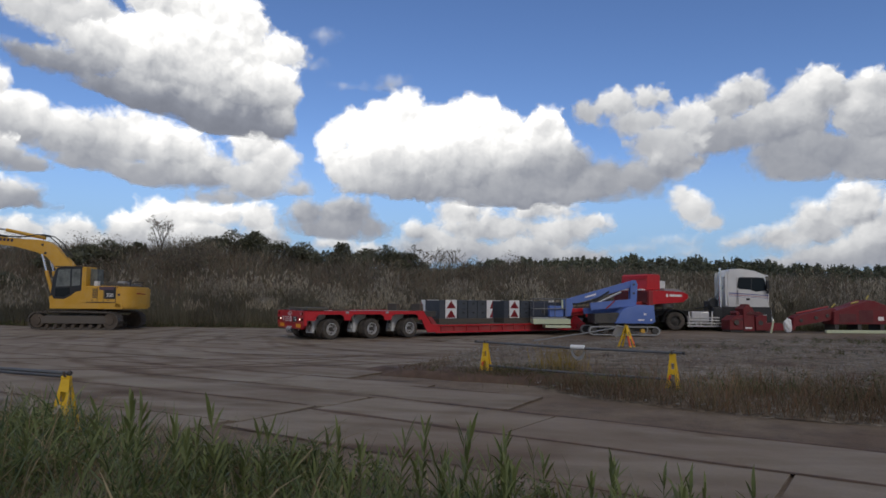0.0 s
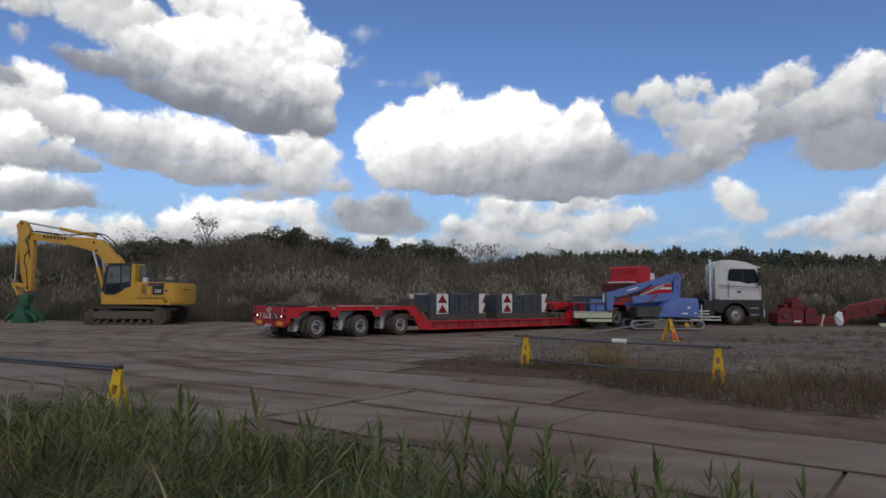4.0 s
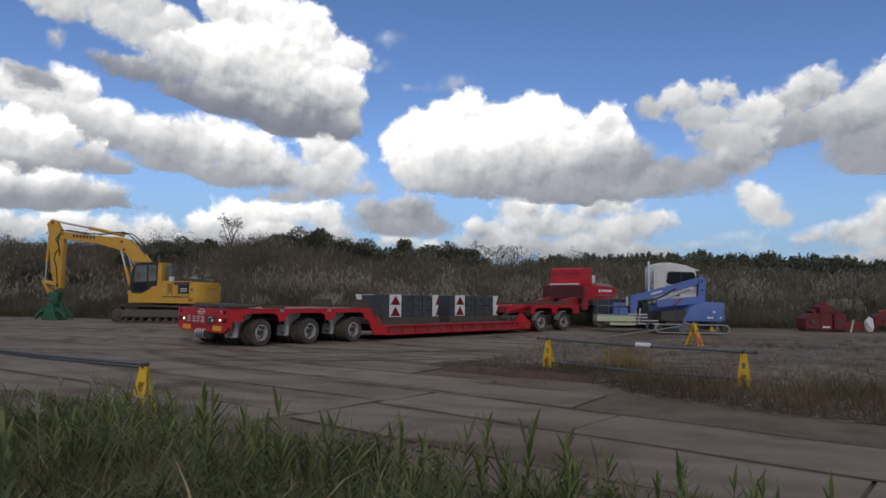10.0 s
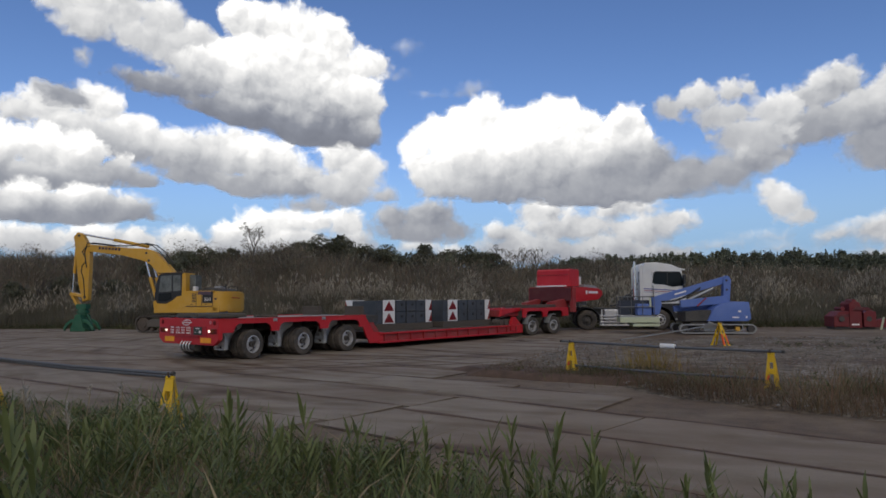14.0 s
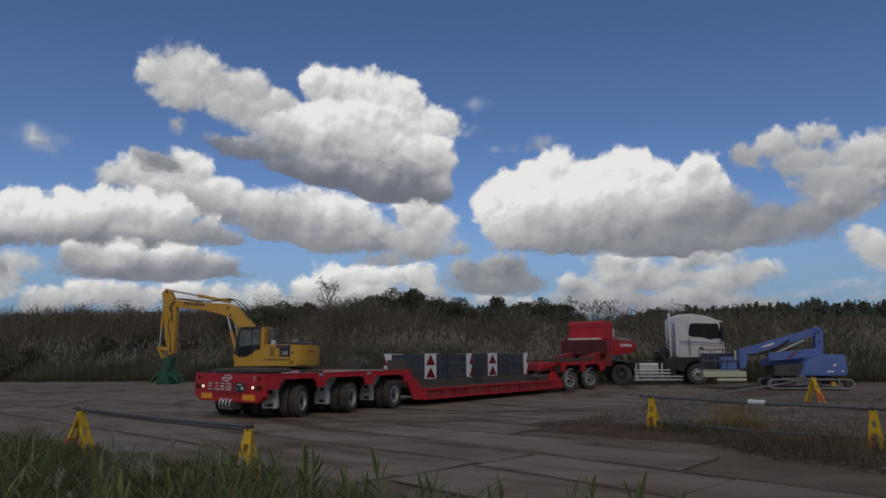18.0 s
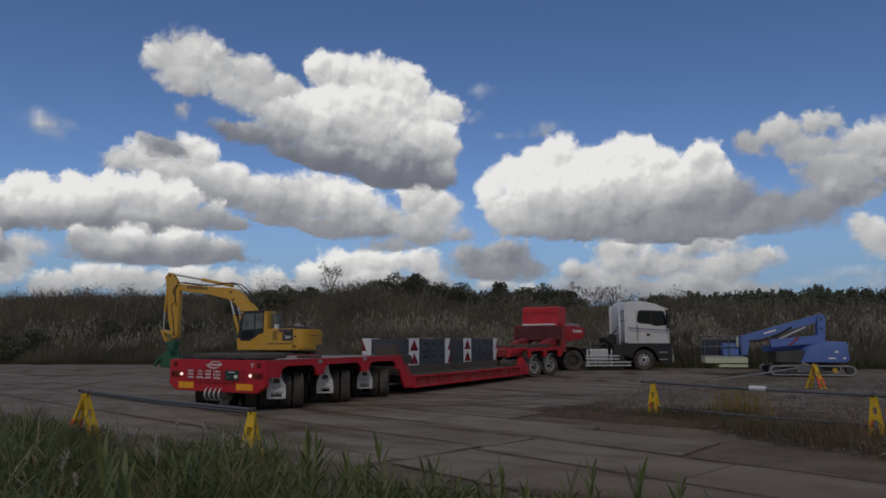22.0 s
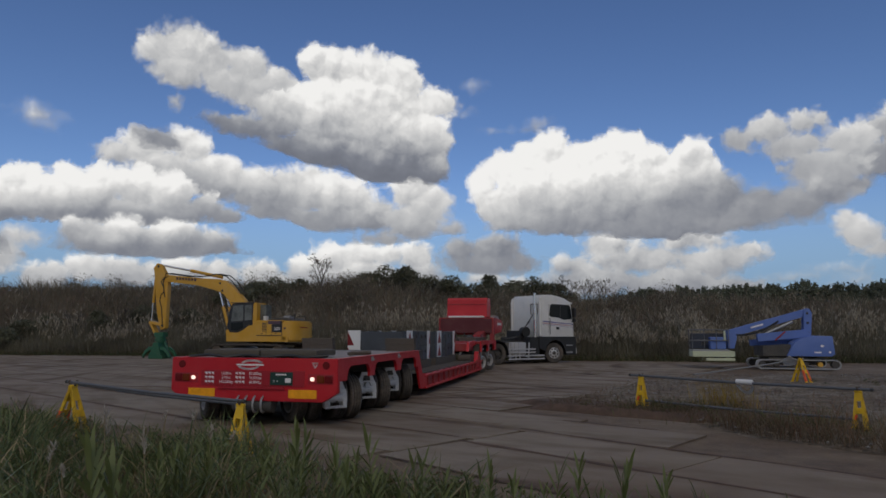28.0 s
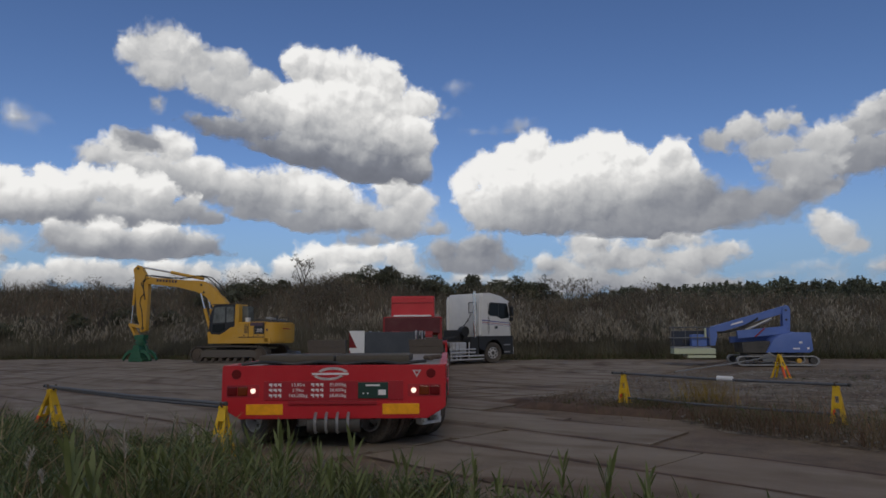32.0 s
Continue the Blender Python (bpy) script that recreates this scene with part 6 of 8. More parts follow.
        lettering("200", 0.24, LETTER_WHITE, house, Matrix.Translation((px(x), -1.392, 1.68)) @ pose(0, 0, 0, 90, 0, 0))
    bm = bmesh.new()
    box(bm, px(-15.50), px(-15.36), -1.368, -1.362, 1.66, 1.76)
    part("maker_bar", bm, LETTER_BROWN, house, "dark bar of lettering")
    bm = bmesh.new()
    box(bm, px(-16.52), px(-15.70), -1.392, -1.379, 1.93, 2.10, 0.003)
    part("dark_stripe", bm, STRIPE_DUSK, house, "dusky purple stripe along the cover")
    bm = bmesh.new()
    for k in range(6):
        box(bm, px(-16.9), px(-16.65), -1.392, -1.38, 1.55 + 0.08 * k, 1.59 + 0.08 * k)
    part("vent_slot", bm, DARK, house)
    bm = bmesh.new()
    prism(bm, [(px(-16.75), 2.08), (px(-16.70), 2.20), (px(-16.2), 2.30), (px(-15.5), 2.27), (px(-15.30), 2.16), (px(-15.30), 2.08)], -1.0, 0.9, 0.03)
    part("engine_hood", bm, DARK, house, "dark engine hood on top")
    bm = bmesh.new()
    box(bm, px(-15.8), px(-15.4), -0.9, -0.4, 2.24, 2.38, 0.03)
    part("air_box", bm, GREY, house)
    bm = bmesh.new()
    rod(bm, (px(-15.8), 0.4, 2.15), (px(-15.8), 0.4, 2.5), 0.06, seg=12)
    part("exhaust_pipe", bm, DARK, house)
    bm = bmesh.new()
    box(bm, px(-16.95), px(-16.75), -1.2, -0.95, 2.13, 2.36, 0.02)
    part("lamp_box", bm, WHITE, house)
    bm = bmesh.new()
    rod(bm, (px(-14.85), -0.6, 1.78), (px(-14.2), -0.9, 1.74), 0.03, 0.02, seg=8)
    part("red_rod", bm, RED_DUST, house, "red marker rod")
    for y in (-1.3, 1.3):
        bm = bmesh.new()
        for a, b in (((-15.8, 2.1), (-15.8, 2.36)), ((-15.8, 2.36), (-15.2, 2.36)), ((-15.2, 2.36), (-15.2, 2.1))):
            rod(bm, (px(a[0]), y * 0.5, a[1]), (px(b[0]), y * 0.5, b[1]), 0.018, seg=6)
        part("handrail", bm, BLACK, house)
    # cab
    bm = bmesh.new()
    prism(bm, [(px(-19.02), 1.30), (px(-19.05), 1.75), (px(-18.95), 2.6), (px(-18.78), 3.02), (px(-17.36), 3.06), (px(-17.33), 1.30)], -1.34, -0.34, 0.04)
    cab = part("operator_cab", bm, BLACK, house, "dark cab frame", True)
    for y in (-1.342,):
        for nm, pts in (("cab_window", [(-18.80, 2.08), (-18.70, 2.90), (-18.10, 2.94), (-18.08, 2.12)]), ("cab_window", [(-18.0, 2.12), (-18.01, 2.93), (-17.60, 2.94), (-17.58, 2.16)])):
            bm = bmesh.new()
            prism(bm, [(px(a), z) for a, z in pts], y - 0.012, y - 0.004)
            part(nm, bm, GLASS_LIGHT, cab, "cab window with the sky's reflection painted in as mottled grey")
        bm = bmesh.new()
        prism(bm, [(px(-18.80), 1.62), (px(-18.80), 2.0), (px(-18.10), 2.04), (px(-18.08), 1.74), (px(-18.40), 1.60)], y - 0.012, y - 0.004)
        part("lower_window", bm, GLASS, cab, "dark lower door window")
        bm = bmesh.new()
        prism(bm, [(px(-19.06), 1.30), (px(-19.08), 1.60), (px(-18.96), 1.66), (px(-18.86), 1.50), (px(-18.35), 1.48), (px(-18.0), 1.66), (px(-17.78), 1.84), (px(-17.48), 1.90), (px(-17.48), 1.30)], y - 0.022, y - 0.002)
        part("cab_door_panel", bm, YELLOW, cab)
        bm = bmesh.new()
        prism(bm, [(px(-17.52), 1.32), (px(-17.50), 3.0), (px(-17.44), 3.06), (px(-17.30), 3.06), (px(-17.28), 1.32)], y - 0.03, y + 0.9, 0.012)
        part("cab_pillar", bm, YELLOW, cab)
        bm = bmesh.new()
        box(bm, px(-18.86), px(-17.36), y - 0.02, y + 1.0, 3.045, 3.09, 0.02)
        part("cab_roof", bm, RUST, cab, "dusty dark cab roof")
    bm = bmesh.new()
    prism(bm, [(px(-17.30), 2.15), (px(-17.30), 2.98), (px(-16.9), 2.95), (px(-16.88), 2.15)], -1.0, -0.4, 0.02)
    part("guard_screen", bm, GLASS_LIGHT, cab)
    # boom, arm and rams, on the machine's middle line
    def pb(x):
        return x * 1.052 + 17.75

    bm = bmesh.new()
    prism(bm, [(pb(a), z) for a, z in ((-17.75, 1.75), (-18.15, 1.75), (-18.5, 2.7), (-18.78, 3.2), (-19.1, 3.55), (-19.6, 3.78), (-20.7, 4.03), (-22.6, 4.26), (-22.98, 4.33), (-23.0, 4.64), (-22.6, 4.64), (-20.4, 4.40), (-19.5, 4.36), (-19.05, 4.24), (-18.7, 4.0), (-18.0, 3.3), (-17.5, 2.6))], 0.02, 0.42, 0.03)
    boom = part("boom", bm, YELLOW, X, "cranked yellow boom", True)
    for k in range(7):
        x = -22.05 + k * 0.185
        bm = bmesh.new()
        box(bm, pb(x), pb(x) + 0.13, 0.012, 0.018, 4.36 - 0.016 * k, 4.50 - 0.016 * k, 0, pose(0, 0, 0, 0, 6, 0))
        part("maker_bar", bm, LETTER_BROWN, boom, "dark bar of lettering")
    bm = bmesh.new()
    prism(bm, [(pb(a), z) for a, z in ((-23.32, 5.30), (-23.10, 5.24), (-22.72, 4.62), (-22.58, 4.2), (-22.62, 1.72), (-22.92, 1.62), (-23.18, 2.6), (-23.42, 4.7), (-23.55, 5.05))], 0.05, 0.38, 0.03)
    arm = part("dipper_arm", bm, YELLOW, X, "upright yellow dipper arm", True)
    bm = bmesh.new()
    rod(bm, (pb(-19.35), 0.22, 4.46), (pb(-21.3), 0.22, 4.86), 0.085, seg=14)
    part("arm_ram", bm, YELLOW, boom, "", True)
    bm = bmesh.new()
    rod(bm, (pb(-21.3), 0.22, 4.86), (pb(-23.15), 0.22, 5.2), 0.05, seg=12)
    part("ram_rod", bm, CHROME, boom, "", True)
    for y in (-0.08, 0.52):
        bm = bmesh.new()
        rod(bm, (pb(-18.6), y, 1.5), (pb(-19.05), y, 2.9), 0.09, seg=14)
        part("boom_ram", bm, YELLOW, X, "", True)
        bm = bmesh.new()
        rod(bm, (pb(-19.05), y, 2.9), (pb(-19.3), y, 3.75), 0.05, seg=12)
        part("ram_rod", bm, CHROME, X, "", True)
    bm = bmesh.new()
    rod(bm, (pb(-23.45), 0.22, 4.6), (pb(-23.55), 0.22, 3.1), 0.075, seg=12)
    part("tool_ram", bm, YELLOW, arm, "", True)
    bm = bmesh.new()
    rod(bm, (pb(-23.55), 0.22, 3.1), (pb(-23.6), 0.22, 2.05), 0.042, seg=10)
    part("ram_rod", bm, CHROME, arm, "", True)
    bm = bmesh.new()
    beam(bm, (pb(-23.65), 0.22, 2.05), (pb(-22.85), 0.22, 1.9), 0.36, 0.14)
    beam(bm, (pb(-23.62), 0.22, 2.08), (pb(-23.25), 0.22, 1.45), 0.34, 0.12)
    part("tool_link", bm, YELLOW, arm)
    bm = bmesh.new()
    pts = [(-18.05, 3.5), (-18.6, 4.2), (-19.0, 4.50), (-19.6, 4.62), (-20.2, 4.52), (-21.2, 4.52), (-22.7, 4.72), (-22.85, 4.2), (-22.7, 3.4)]
    for y, dz in ((0.0, 0.0), (0.44, 0.04)):
        bm = bmesh.new()
        tube(bm, [(pb(a), y, z + dz) for a, z in pts], 0.028)
        part("hydraulic_hose", bm, BLACK, boom)
    pts = [(-22.55, 4.55), (-22.85, 4.46), (-23.0, 4.25), (-22.82, 3.95), (-22.80, 3.7), (-22.98, 3.52), (-23.02, 3.2), (-22.88, 2.8), (-22.82, 2.3), (-22.78, 1.75)]
    for y in (0.03, 0.40):
        bm = bmesh.new()
        tube(bm, [(pb(a), y, z) for a, z in pts], 0.026)
        part("arm_hose", bm, BLACK, arm, "black hose looped down the arm")
    for a, z in ((-19.35, 4.12), (-23.22, 5.12), (-22.80, 4.42), (-19.2, 3.72), (-22.78, 1.86)):
        bm = bmesh.new()
        rod(bm, (pb(a), 0.0, z), (pb(a), 0.44, z), 0.065, seg=14)
        part("pin_boss", bm, DARK, boom, "dark greased pin")
    for ob_ in (boom, arm):
        ob_.matrix_basis = Matrix.Translation((0, 0, -0.0665)) @ Matrix.Diagonal((1, 1, 1.043, 1))
    # green grab
    bm = bmesh.new()
    box(bm, pb(-23.26), pb(-22.68), 0.0, 0.44, 1.22, 1.50, 0.04)
    rod(bm, (pb(-22.97), 0.22, 0.86), (pb(-22.97), 0.22, 1.26), 0.27, seg=20)
    rod(bm, (pb(-22.97), 0.22, 1.02), (pb(-22.97), 0.22, 1.10), 0.34, seg=20)
    grab = part("grab_head", bm, GREEN, X, "green grab head")
    bm = bmesh.new()
    prism(bm, [(pb(a), z) for a, z in ((-23.30, 0.16), (-23.20, 0.60), (-23.12, 0.92), (-22.82, 0.92), (-22.74, 0.60), (-22.62, 0.16))], -0.22, 0.62, 0.03)
    part("grab_frame", bm, GREEN, grab)
    for d in (-1, 1):
        for k in range(2):
            bm = bmesh.new()
            c = pb(-22.97)
            y = -0.15 + 0.55 * k
            prism(bm, [(c + d * 0.24, 0.66), (c + d * 0.46, 0.66), (c + d * 0.74, 0.46), (c + d * 0.92, 0.14), (c + d * 0.84, 0.04), (c + d * 0.66, 0.34), (c + d * 0.44, 0.50), (c + d * 0.22, 0.48)], y, y + 0.13, 0.012)
            part("grab_claw", bm, GREEN, grab)
        bm = bmesh.new()
        rod(bm, (c + d * 0.16, 0.22, 1.12), (c + d * 0.50, 0.22, 0.52), 0.05, seg=10)
        part("grab_ram", bm, GREEN, grab)
    bm = bmesh.new()
    box(bm, pb(-23.40), pb(-22.54), -0.2, 0.65, 0.0, 0.17, 0.03)
    part("grab_base", bm, GREEN, grab)


STRIPE_DUSK = plain("dusky_stripe", (0.085, 0.05, 0.075), 0.5)
# the mottled pale grey paints the sky's reflection into the panes
GLASS_LIGHT = plain("painted_reflection_window", (0.12, 0.13, 0.125), 0.12, 0.0, 0.5, 2.0)
build_excavator()


# ---- blue boom lift ----
def build_lift():
    ob = thing("boom_lift", "blue crawler boom lift folded down with its empty work basket", "lift", pose(8.3, 31.9, 0))

    def px(x):
        return x - 8.3
    for sgn in (1, -1):
        bm = bmesh.new()
        y0, y1 = sgn * 0.75, sgn * 1.05
        n, hl, r, zc = 40, 1.42, 0.20, 0.23
        pts = [(px(8.3) - hl + 2 * hl * k / 12, zc + r) for k in range(13)] + [(hl + r * math.sin(a), zc + r * math.cos(a)) for a in np.linspace(0.3, math.pi - 0.3, 6)]
        pts += [(hl - 2 * hl * k / 12, zc - r) for k in range(13)] + [(-hl - r * math.sin(a), zc - r * math.cos(a)) for a in np.linspace(0.3, math.pi - 0.3, 6)]
        inner = [(x * 0.965, zc + (z - zc) * 0.78) for x, z in pts]
        a1, a2 = [bm.verts.new((x, y0, z)) for x, z in pts], [bm.verts.new((x, y1, z)) for x, z in pts]
        b1, b2 = [bm.verts.new((x, y0, z)) for x, z in inner], [bm.verts.new((x, y1, z)) for x, z in inner]
        m_ = len(pts)
        for k in range(m_):
            k2 = (k + 1) % m_
            bm.faces.new((a1[k], a2[k], a2[k2], a1[k2]))
            bm.faces.new((b1[k], b1[k2], b2[k2], b2[k]))
            bm.faces.new((a1[k], a1[k2], b1[k2], b1[k]))
            bm.faces.new((a2[k], b2[k], b2[k2], a2[k2]))
        track = part("crawler_belt", bm, GREY, ob, "pale dusty crawler belt")
        for k in range(6):
            bm = bmesh.new()
            x = -1.4 + k * 0.56
            rod(bm, (x, sgn * 0.8, 0.23), (x, sgn * 1.02, 0.23), 0.15 if k in (0, 5) else 0.1, seg=14)
            part("roller", bm, DARK if k != 4 else YELLOW, track)
    bm = bmesh.new()
    box(bm, -1.1, 1.1, -0.75, 0.75, 0.2, 0.5, 0.03)
    rod(bm, (0.3, 0, 0.48), (0.3, 0, 0.62), 0.4, seg=20)
    part("undercarriage", bm, DARK, ob)
    bm = bmesh.new()
    prism(bm, [(px(7.9), 0.56), (px(8.2), 1.12), (px(8.5), 1.30), (px(9.1), 1.42), (px(9.68), 1.40), (px(9.74), 0.66), (px(9.6), 0.56)], -0.95, 0.85, 0.04)
    body = part("counterweight_body", bm, BLUE, ob, "blue sloped counterweight housing", True)
    for x0, x1, z0, z1 in ((8.95, 9.22, 0.70, 0.76), (9.2, 9.32, 0.95, 1.03), (9.5, 9.58, 0.70, 0.78)):
        bm = bmesh.new()
        box(bm, px(x0), px(x1), -0.958, -0.952, z0, z1)
        part("label_bar", bm, LETTER_WHITE, body, "white bar of lettering")
    bm = bmesh.new()
    prism(bm, [(px(7.0), 0.56), (px(7.0), 0.98), (px(8.1), 1.05), (px(8.1), 0.56)], -0.8, 0.8, 0.02)
    part("turntable", bm, DARK, ob)
    bm = bmesh.new()
    beam(bm, (px(6.9), -0.3, 1.32), (px(8.95), -0.3, 1.52), 0.24, 0.34, bevel=0.012)
    part("lower_boom", bm, BLUE, ob)
    bm = bmesh.new()
    beam(bm, (px(6.7), 0.25, 1.10), (px(8.9), 0.25, 1.22), 0.22, 0.26, bevel=0.012)
    part("lower_link", bm, BLUE, ob)
    bm = bmesh.new()
    prism(bm, [(px(8.78), 1.35), (px(8.82), 2.40), (px(8.92), 2.58), (px(9.06), 2.55), (px(9.14), 2.38), (px(9.06), 1.35)], -0.28, -0.16, 0.012)
    part("riser", bm, BLUE, ob)
    bm = bmesh.new()
    prism(bm, [(px(8.80), 1.35), (px(8.84), 2.38), (px(8.92), 2.54), (px(9.02), 2.52), (px(9.08), 2.38), (px(9.02), 1.35)], 0.06, 0.18, 0.012)
    part("riser", bm, BLUE, ob)
    for z in (1.55, 1.95, 2.36):
        bm = bmesh.new()
        rod(bm, (px(8.95), -0.30, z), (px(8.95), 0.20, z), 0.05, seg=12)
        part("riser_pin", bm, DARK, ob)
    bm = bmesh.new()
    beam(bm, (px(9.0), -0.05, 2.42), (px(5.80), -0.05, 1.48), 0.26, 0.30, 0.24, 0.34, 0.012)
    upper = part("upper_boom", bm, BLUE, ob, "long blue telescopic boom")
    bm = bmesh.new()
    beam(bm, (px(7.2), -0.186, 1.90), (px(6.7), -0.186, 1.75), 0.006, 0.07)
    part("name_bar", bm, LETTER_WHITE, upper)
    bm = bmesh.new()
    rod(bm, (px(7.3), -0.1, 1.5), (px(8.4), -0.1, 2.02), 0.06, seg=12)
    part("lift_ram", bm, STEEL, ob, "", True)
    bm = bmesh.new()
    prism(bm, [(px(5.72), 0.85), (px(5.70), 1.65), (px(6.02), 1.70), (px(6.10), 1.30), (px(5.98), 0.85)], -0.3, 0.3, 0.02)
    part("basket_link", bm, BLUE, ob)
    basket = part("basket_floor", box(bmesh.new(), px(4.20), px(5.75), -0.55, 0.55, 0.74, 0.80, 0.01), GREY, ob)
    for z0, z1, a in ((0.50, 0.735, 4.19), (0.33, 0.45, 4.74)):
        part("basket_skirt", box(bmesh.new(), px(a), px(5.91), -0.72, 0.45, z0, z1, 0.015), PALE, basket, "pale green skirt board under the basket")
    part("skirt_bracket", box(bmesh.new(), px(5.2), px(5.6), -0.3, 0.3, 0.44, 0.51), RAIL_STEEL, basket)
    for x in (4.22, 4.72, 5.22, 5.72):
        for y in (-0.53, 0.53):
            bm = bmesh.new()
            rod(bm, (px(x), y, 0.8), (px(x), y, 1.66), 0.017, seg=8)
            part("basket_post", bm, RAIL_STEEL, basket)
    for z in (1.2, 1.66):
        bm = bmesh.new()
        for y in (-0.53, 0.53):
            rod(bm, (px(4.2), y, z), (px(5.74), y, z), 0.024, seg=8)
        for x in (4.22, 5.72):
            rod(bm, (px(x), -0.53, z), (px(x), 0.53, z), 0.024, seg=8)
        part("basket_rail", bm, RAIL_STEEL, basket)
    bm = bmesh.new()
    box(bm, px(4.98), px(5.62), -0.45, 0.1, 0.82, 1.34, 0.03)
    part("control_cover", bm, BLUE, basket, "blue cover over the controls")
    bm = bmesh.new()
    box(bm, px(4.26), px(5.68), 0.46, 0.50, 0.82, 1.50, 0.01)
    part("side_net", bm, NET_DARK, basket, "dark mesh panel on the basket's far side")
    bm = bmesh.new()
    box(bm, px(5.52), px(5.60), -0.54, -0.48, 1.22, 1.62, 0.01)
    part("notice_board", bm, PALE, basket, "pale upright notice")
    bm = bmesh.new()
    box(bm, px(4.62), px(4.80), -0.5, -0.4, 0.98, 1.14, 0.01)
    part("control_box", bm, BLACK, basket)
    for a, b in (((7.6, 1.22), (8.0, 1.58)), ((7.9, 0.7), (8.05, 1.0))):
        bm = bmesh.new()
        rod(bm, (px(a[0]), -0.45, a[1]), (px(b[0]), -0.45, b[1]), 0.03, seg=8)
        part("red_lock_bar", bm, RED_DUST, ob, "red locking bar")
    for k in range(3):
        bm = bmesh.new()
        pts = [(px(5.9 + 0.16 * i), -0.2 - 0.03 * k, 1.46 + 0.05 * i - 0.20 * math.sin(math.pi * i / 12) - 0.03 * k) for i in range(13)]
        for a, b in zip(pts, pts[1:]):
            rod(bm, a, b, 0.014, seg=6)
        part("hydraulic_hose", bm, BLACK, ob)


NET_DARK = plain("dark_safety_net", (0.035, 0.042, 0.06), 0.8)
build_lift()


# ---- red attachment at the yard's edge ----
def build_red_machine():
    ob = thing("red_attachment", "dusty red steel machine section lying at the yard's edge", "machine part", pose(15.2, 36.4, 0))
    for pts, y0, y1, nm, mt in (([(0, 0.12), (0.02, 0.62), (0.3, 0.86), (0.72, 0.90), (0.72, 0.12)], -0.55, 0.6, "rear_block", RED_RUST), ([(0.76, 0.05), (0.76, 1.22), (0.86, 1.36), (1.22, 1.34), (1.34, 1.05), (1.34, 0.05)], -0.5, 0.5, "mount_column", RED_RUST),
                                ([(1.38, 0.1), (1.38, 0.80), (1.6, 0.92), (1.95, 0.86), (1.95, 0.1)], -0.6, 0.55, "front_block", RED_RUST), ([(0.05, 0.0), (0.05, 0.12), (1.95, 0.12), (1.95, 0.0)], -0.45, 0.45, "skid_plate", DARK),
                                ([(0.9, 0.95), (1.1, 1.12), (1.8, 0.98), (1.75, 0.9)], -0.56, -0.5, "lug_plate", MAROON), ([(0.1, 0.55), (0.1, 0.68), (0.7, 0.74), (0.7, 0.6)], -0.575, -0.55, "stiffener", MAROON)):
        bm = bmesh.new()
        prism(bm, pts, y0, y1, 0.02 if mt is RED_RUST else 0.0)
        part(nm, bm, mt, ob)
    for x in (0.35, 1.62):
        bm = bmesh.new()
        rod(bm, (x, -0.62, 0.5), (x, -0.52, 0.5), 0.13, seg=16)
        part("pin_boss", bm, DARK, ob)
    bm = bmesh.new()
    box(bm, 0.85, 1.2, -0.508, -0.5, 0.18, 0.26)
    part("label_bar", bm, LETTER_WHITE, ob)
    bm = bmesh.new()
    prism(bm, [(2.0, 0.06), (2.0, 0.42), (2.6, 0.50), (3.6, 0.34), (3.6, 0.12)], -0.3, 0.3, 0.02)
    part("link_bar", bm, RED_RUST, ob)
    bm = bmesh.new()
    prism(bm, [(3.45, 0.28), (3.5, 0.78), (3.75, 0.92), (5.6, 1.30), (5.9, 1.2), (5.8, 0.72), (4.6, 0.5)], -0.32, 0.32, 0.03)
    part("arm_beam", bm, RED_RUST, ob)
    bm = bmesh.new()
    prism(bm, [(5.5, 0.44), (5.55, 1.12), (7.35, 1.74), (7.7, 1.70), (8.35, 1.46), (8.28, 0.46)], -0.55, 0.55, 0.04)
    hood = part("housing", bm, RED_RUST, ob, "rusty red wedge-shaped housing")
    for x0, x1, z0, z1, mt in ((5.8, 6.7, 0.56, 1.0, MAROON), (6.85, 7.6, 0.56, 1.2, MAROON), (7.86, 8.16, 0.66, 0.86, LETTER_WHITE)):
        part("side_panel", box(bmesh.new(), x0, x1, -0.566, -0.552, z0, z1, 0.004), mt, hood)
    for x in (3.9, 4.7, 5.3):
        bm = bmesh.new()
        rod(bm, (x, -0.38, 0.62 + 0.2 * (x - 3.9)), (x, 0.38, 0.62 + 0.2 * (x - 3.9)), 0.09, seg=14)
        part("pin_boss", bm, DARK, ob)
    bm = bmesh.new()
    rod(bm, (3.7, -0.2, 1.0), (5.4, -0.2, 1.36), 0.055, seg=10)
    part("hydraulic_ram", bm, RED_DUST, ob, "", True)
    for x in (5.7, 6.9, 8.1):
        bm = bmesh.new()
        box(bm, x - 0.1, x + 0.1, -0.5, 0.5, 0.0, 0.46)
        part("bearer", bm, DARK, ob)
    for a_, b_ in (((5.55, 1.34), (5.75, 1.52)), ((7.4, 1.76), (7.55, 1.98)), ((6.6, 1.55), (7.0, 1.66))):
        bm = bmesh.new()
        rod(bm, (a_[0], -0.3, a_[1]), (b_[0], -0.3, b_[1]), 0.045, seg=8)
        part("yellow_hose", bm, GOLD_PAINT, ob, "straw yellow hose end")
    for x, z, r_ in ((0.5, 1.0, 0.10), (1.66, 0.98, 0.09), (1.05, 1.36, 0.12)):
        bm = bmesh.new()
        rod(bm, (x, -0.4, z), (x, 0.35, z), r_, seg=12)
        part("cross_tube", bm, RED_RUST, ob)
    pst = thing("leaning_post", "short pale post leaning by the red machine section", "post", pose(17.2, 35.5, 0, 0, 14, 0))
    part("post", rod(bmesh.new(), (0, 0, -0.02), (0, 0, 0.62), 0.05, 0.045, 10), PALE, pst)
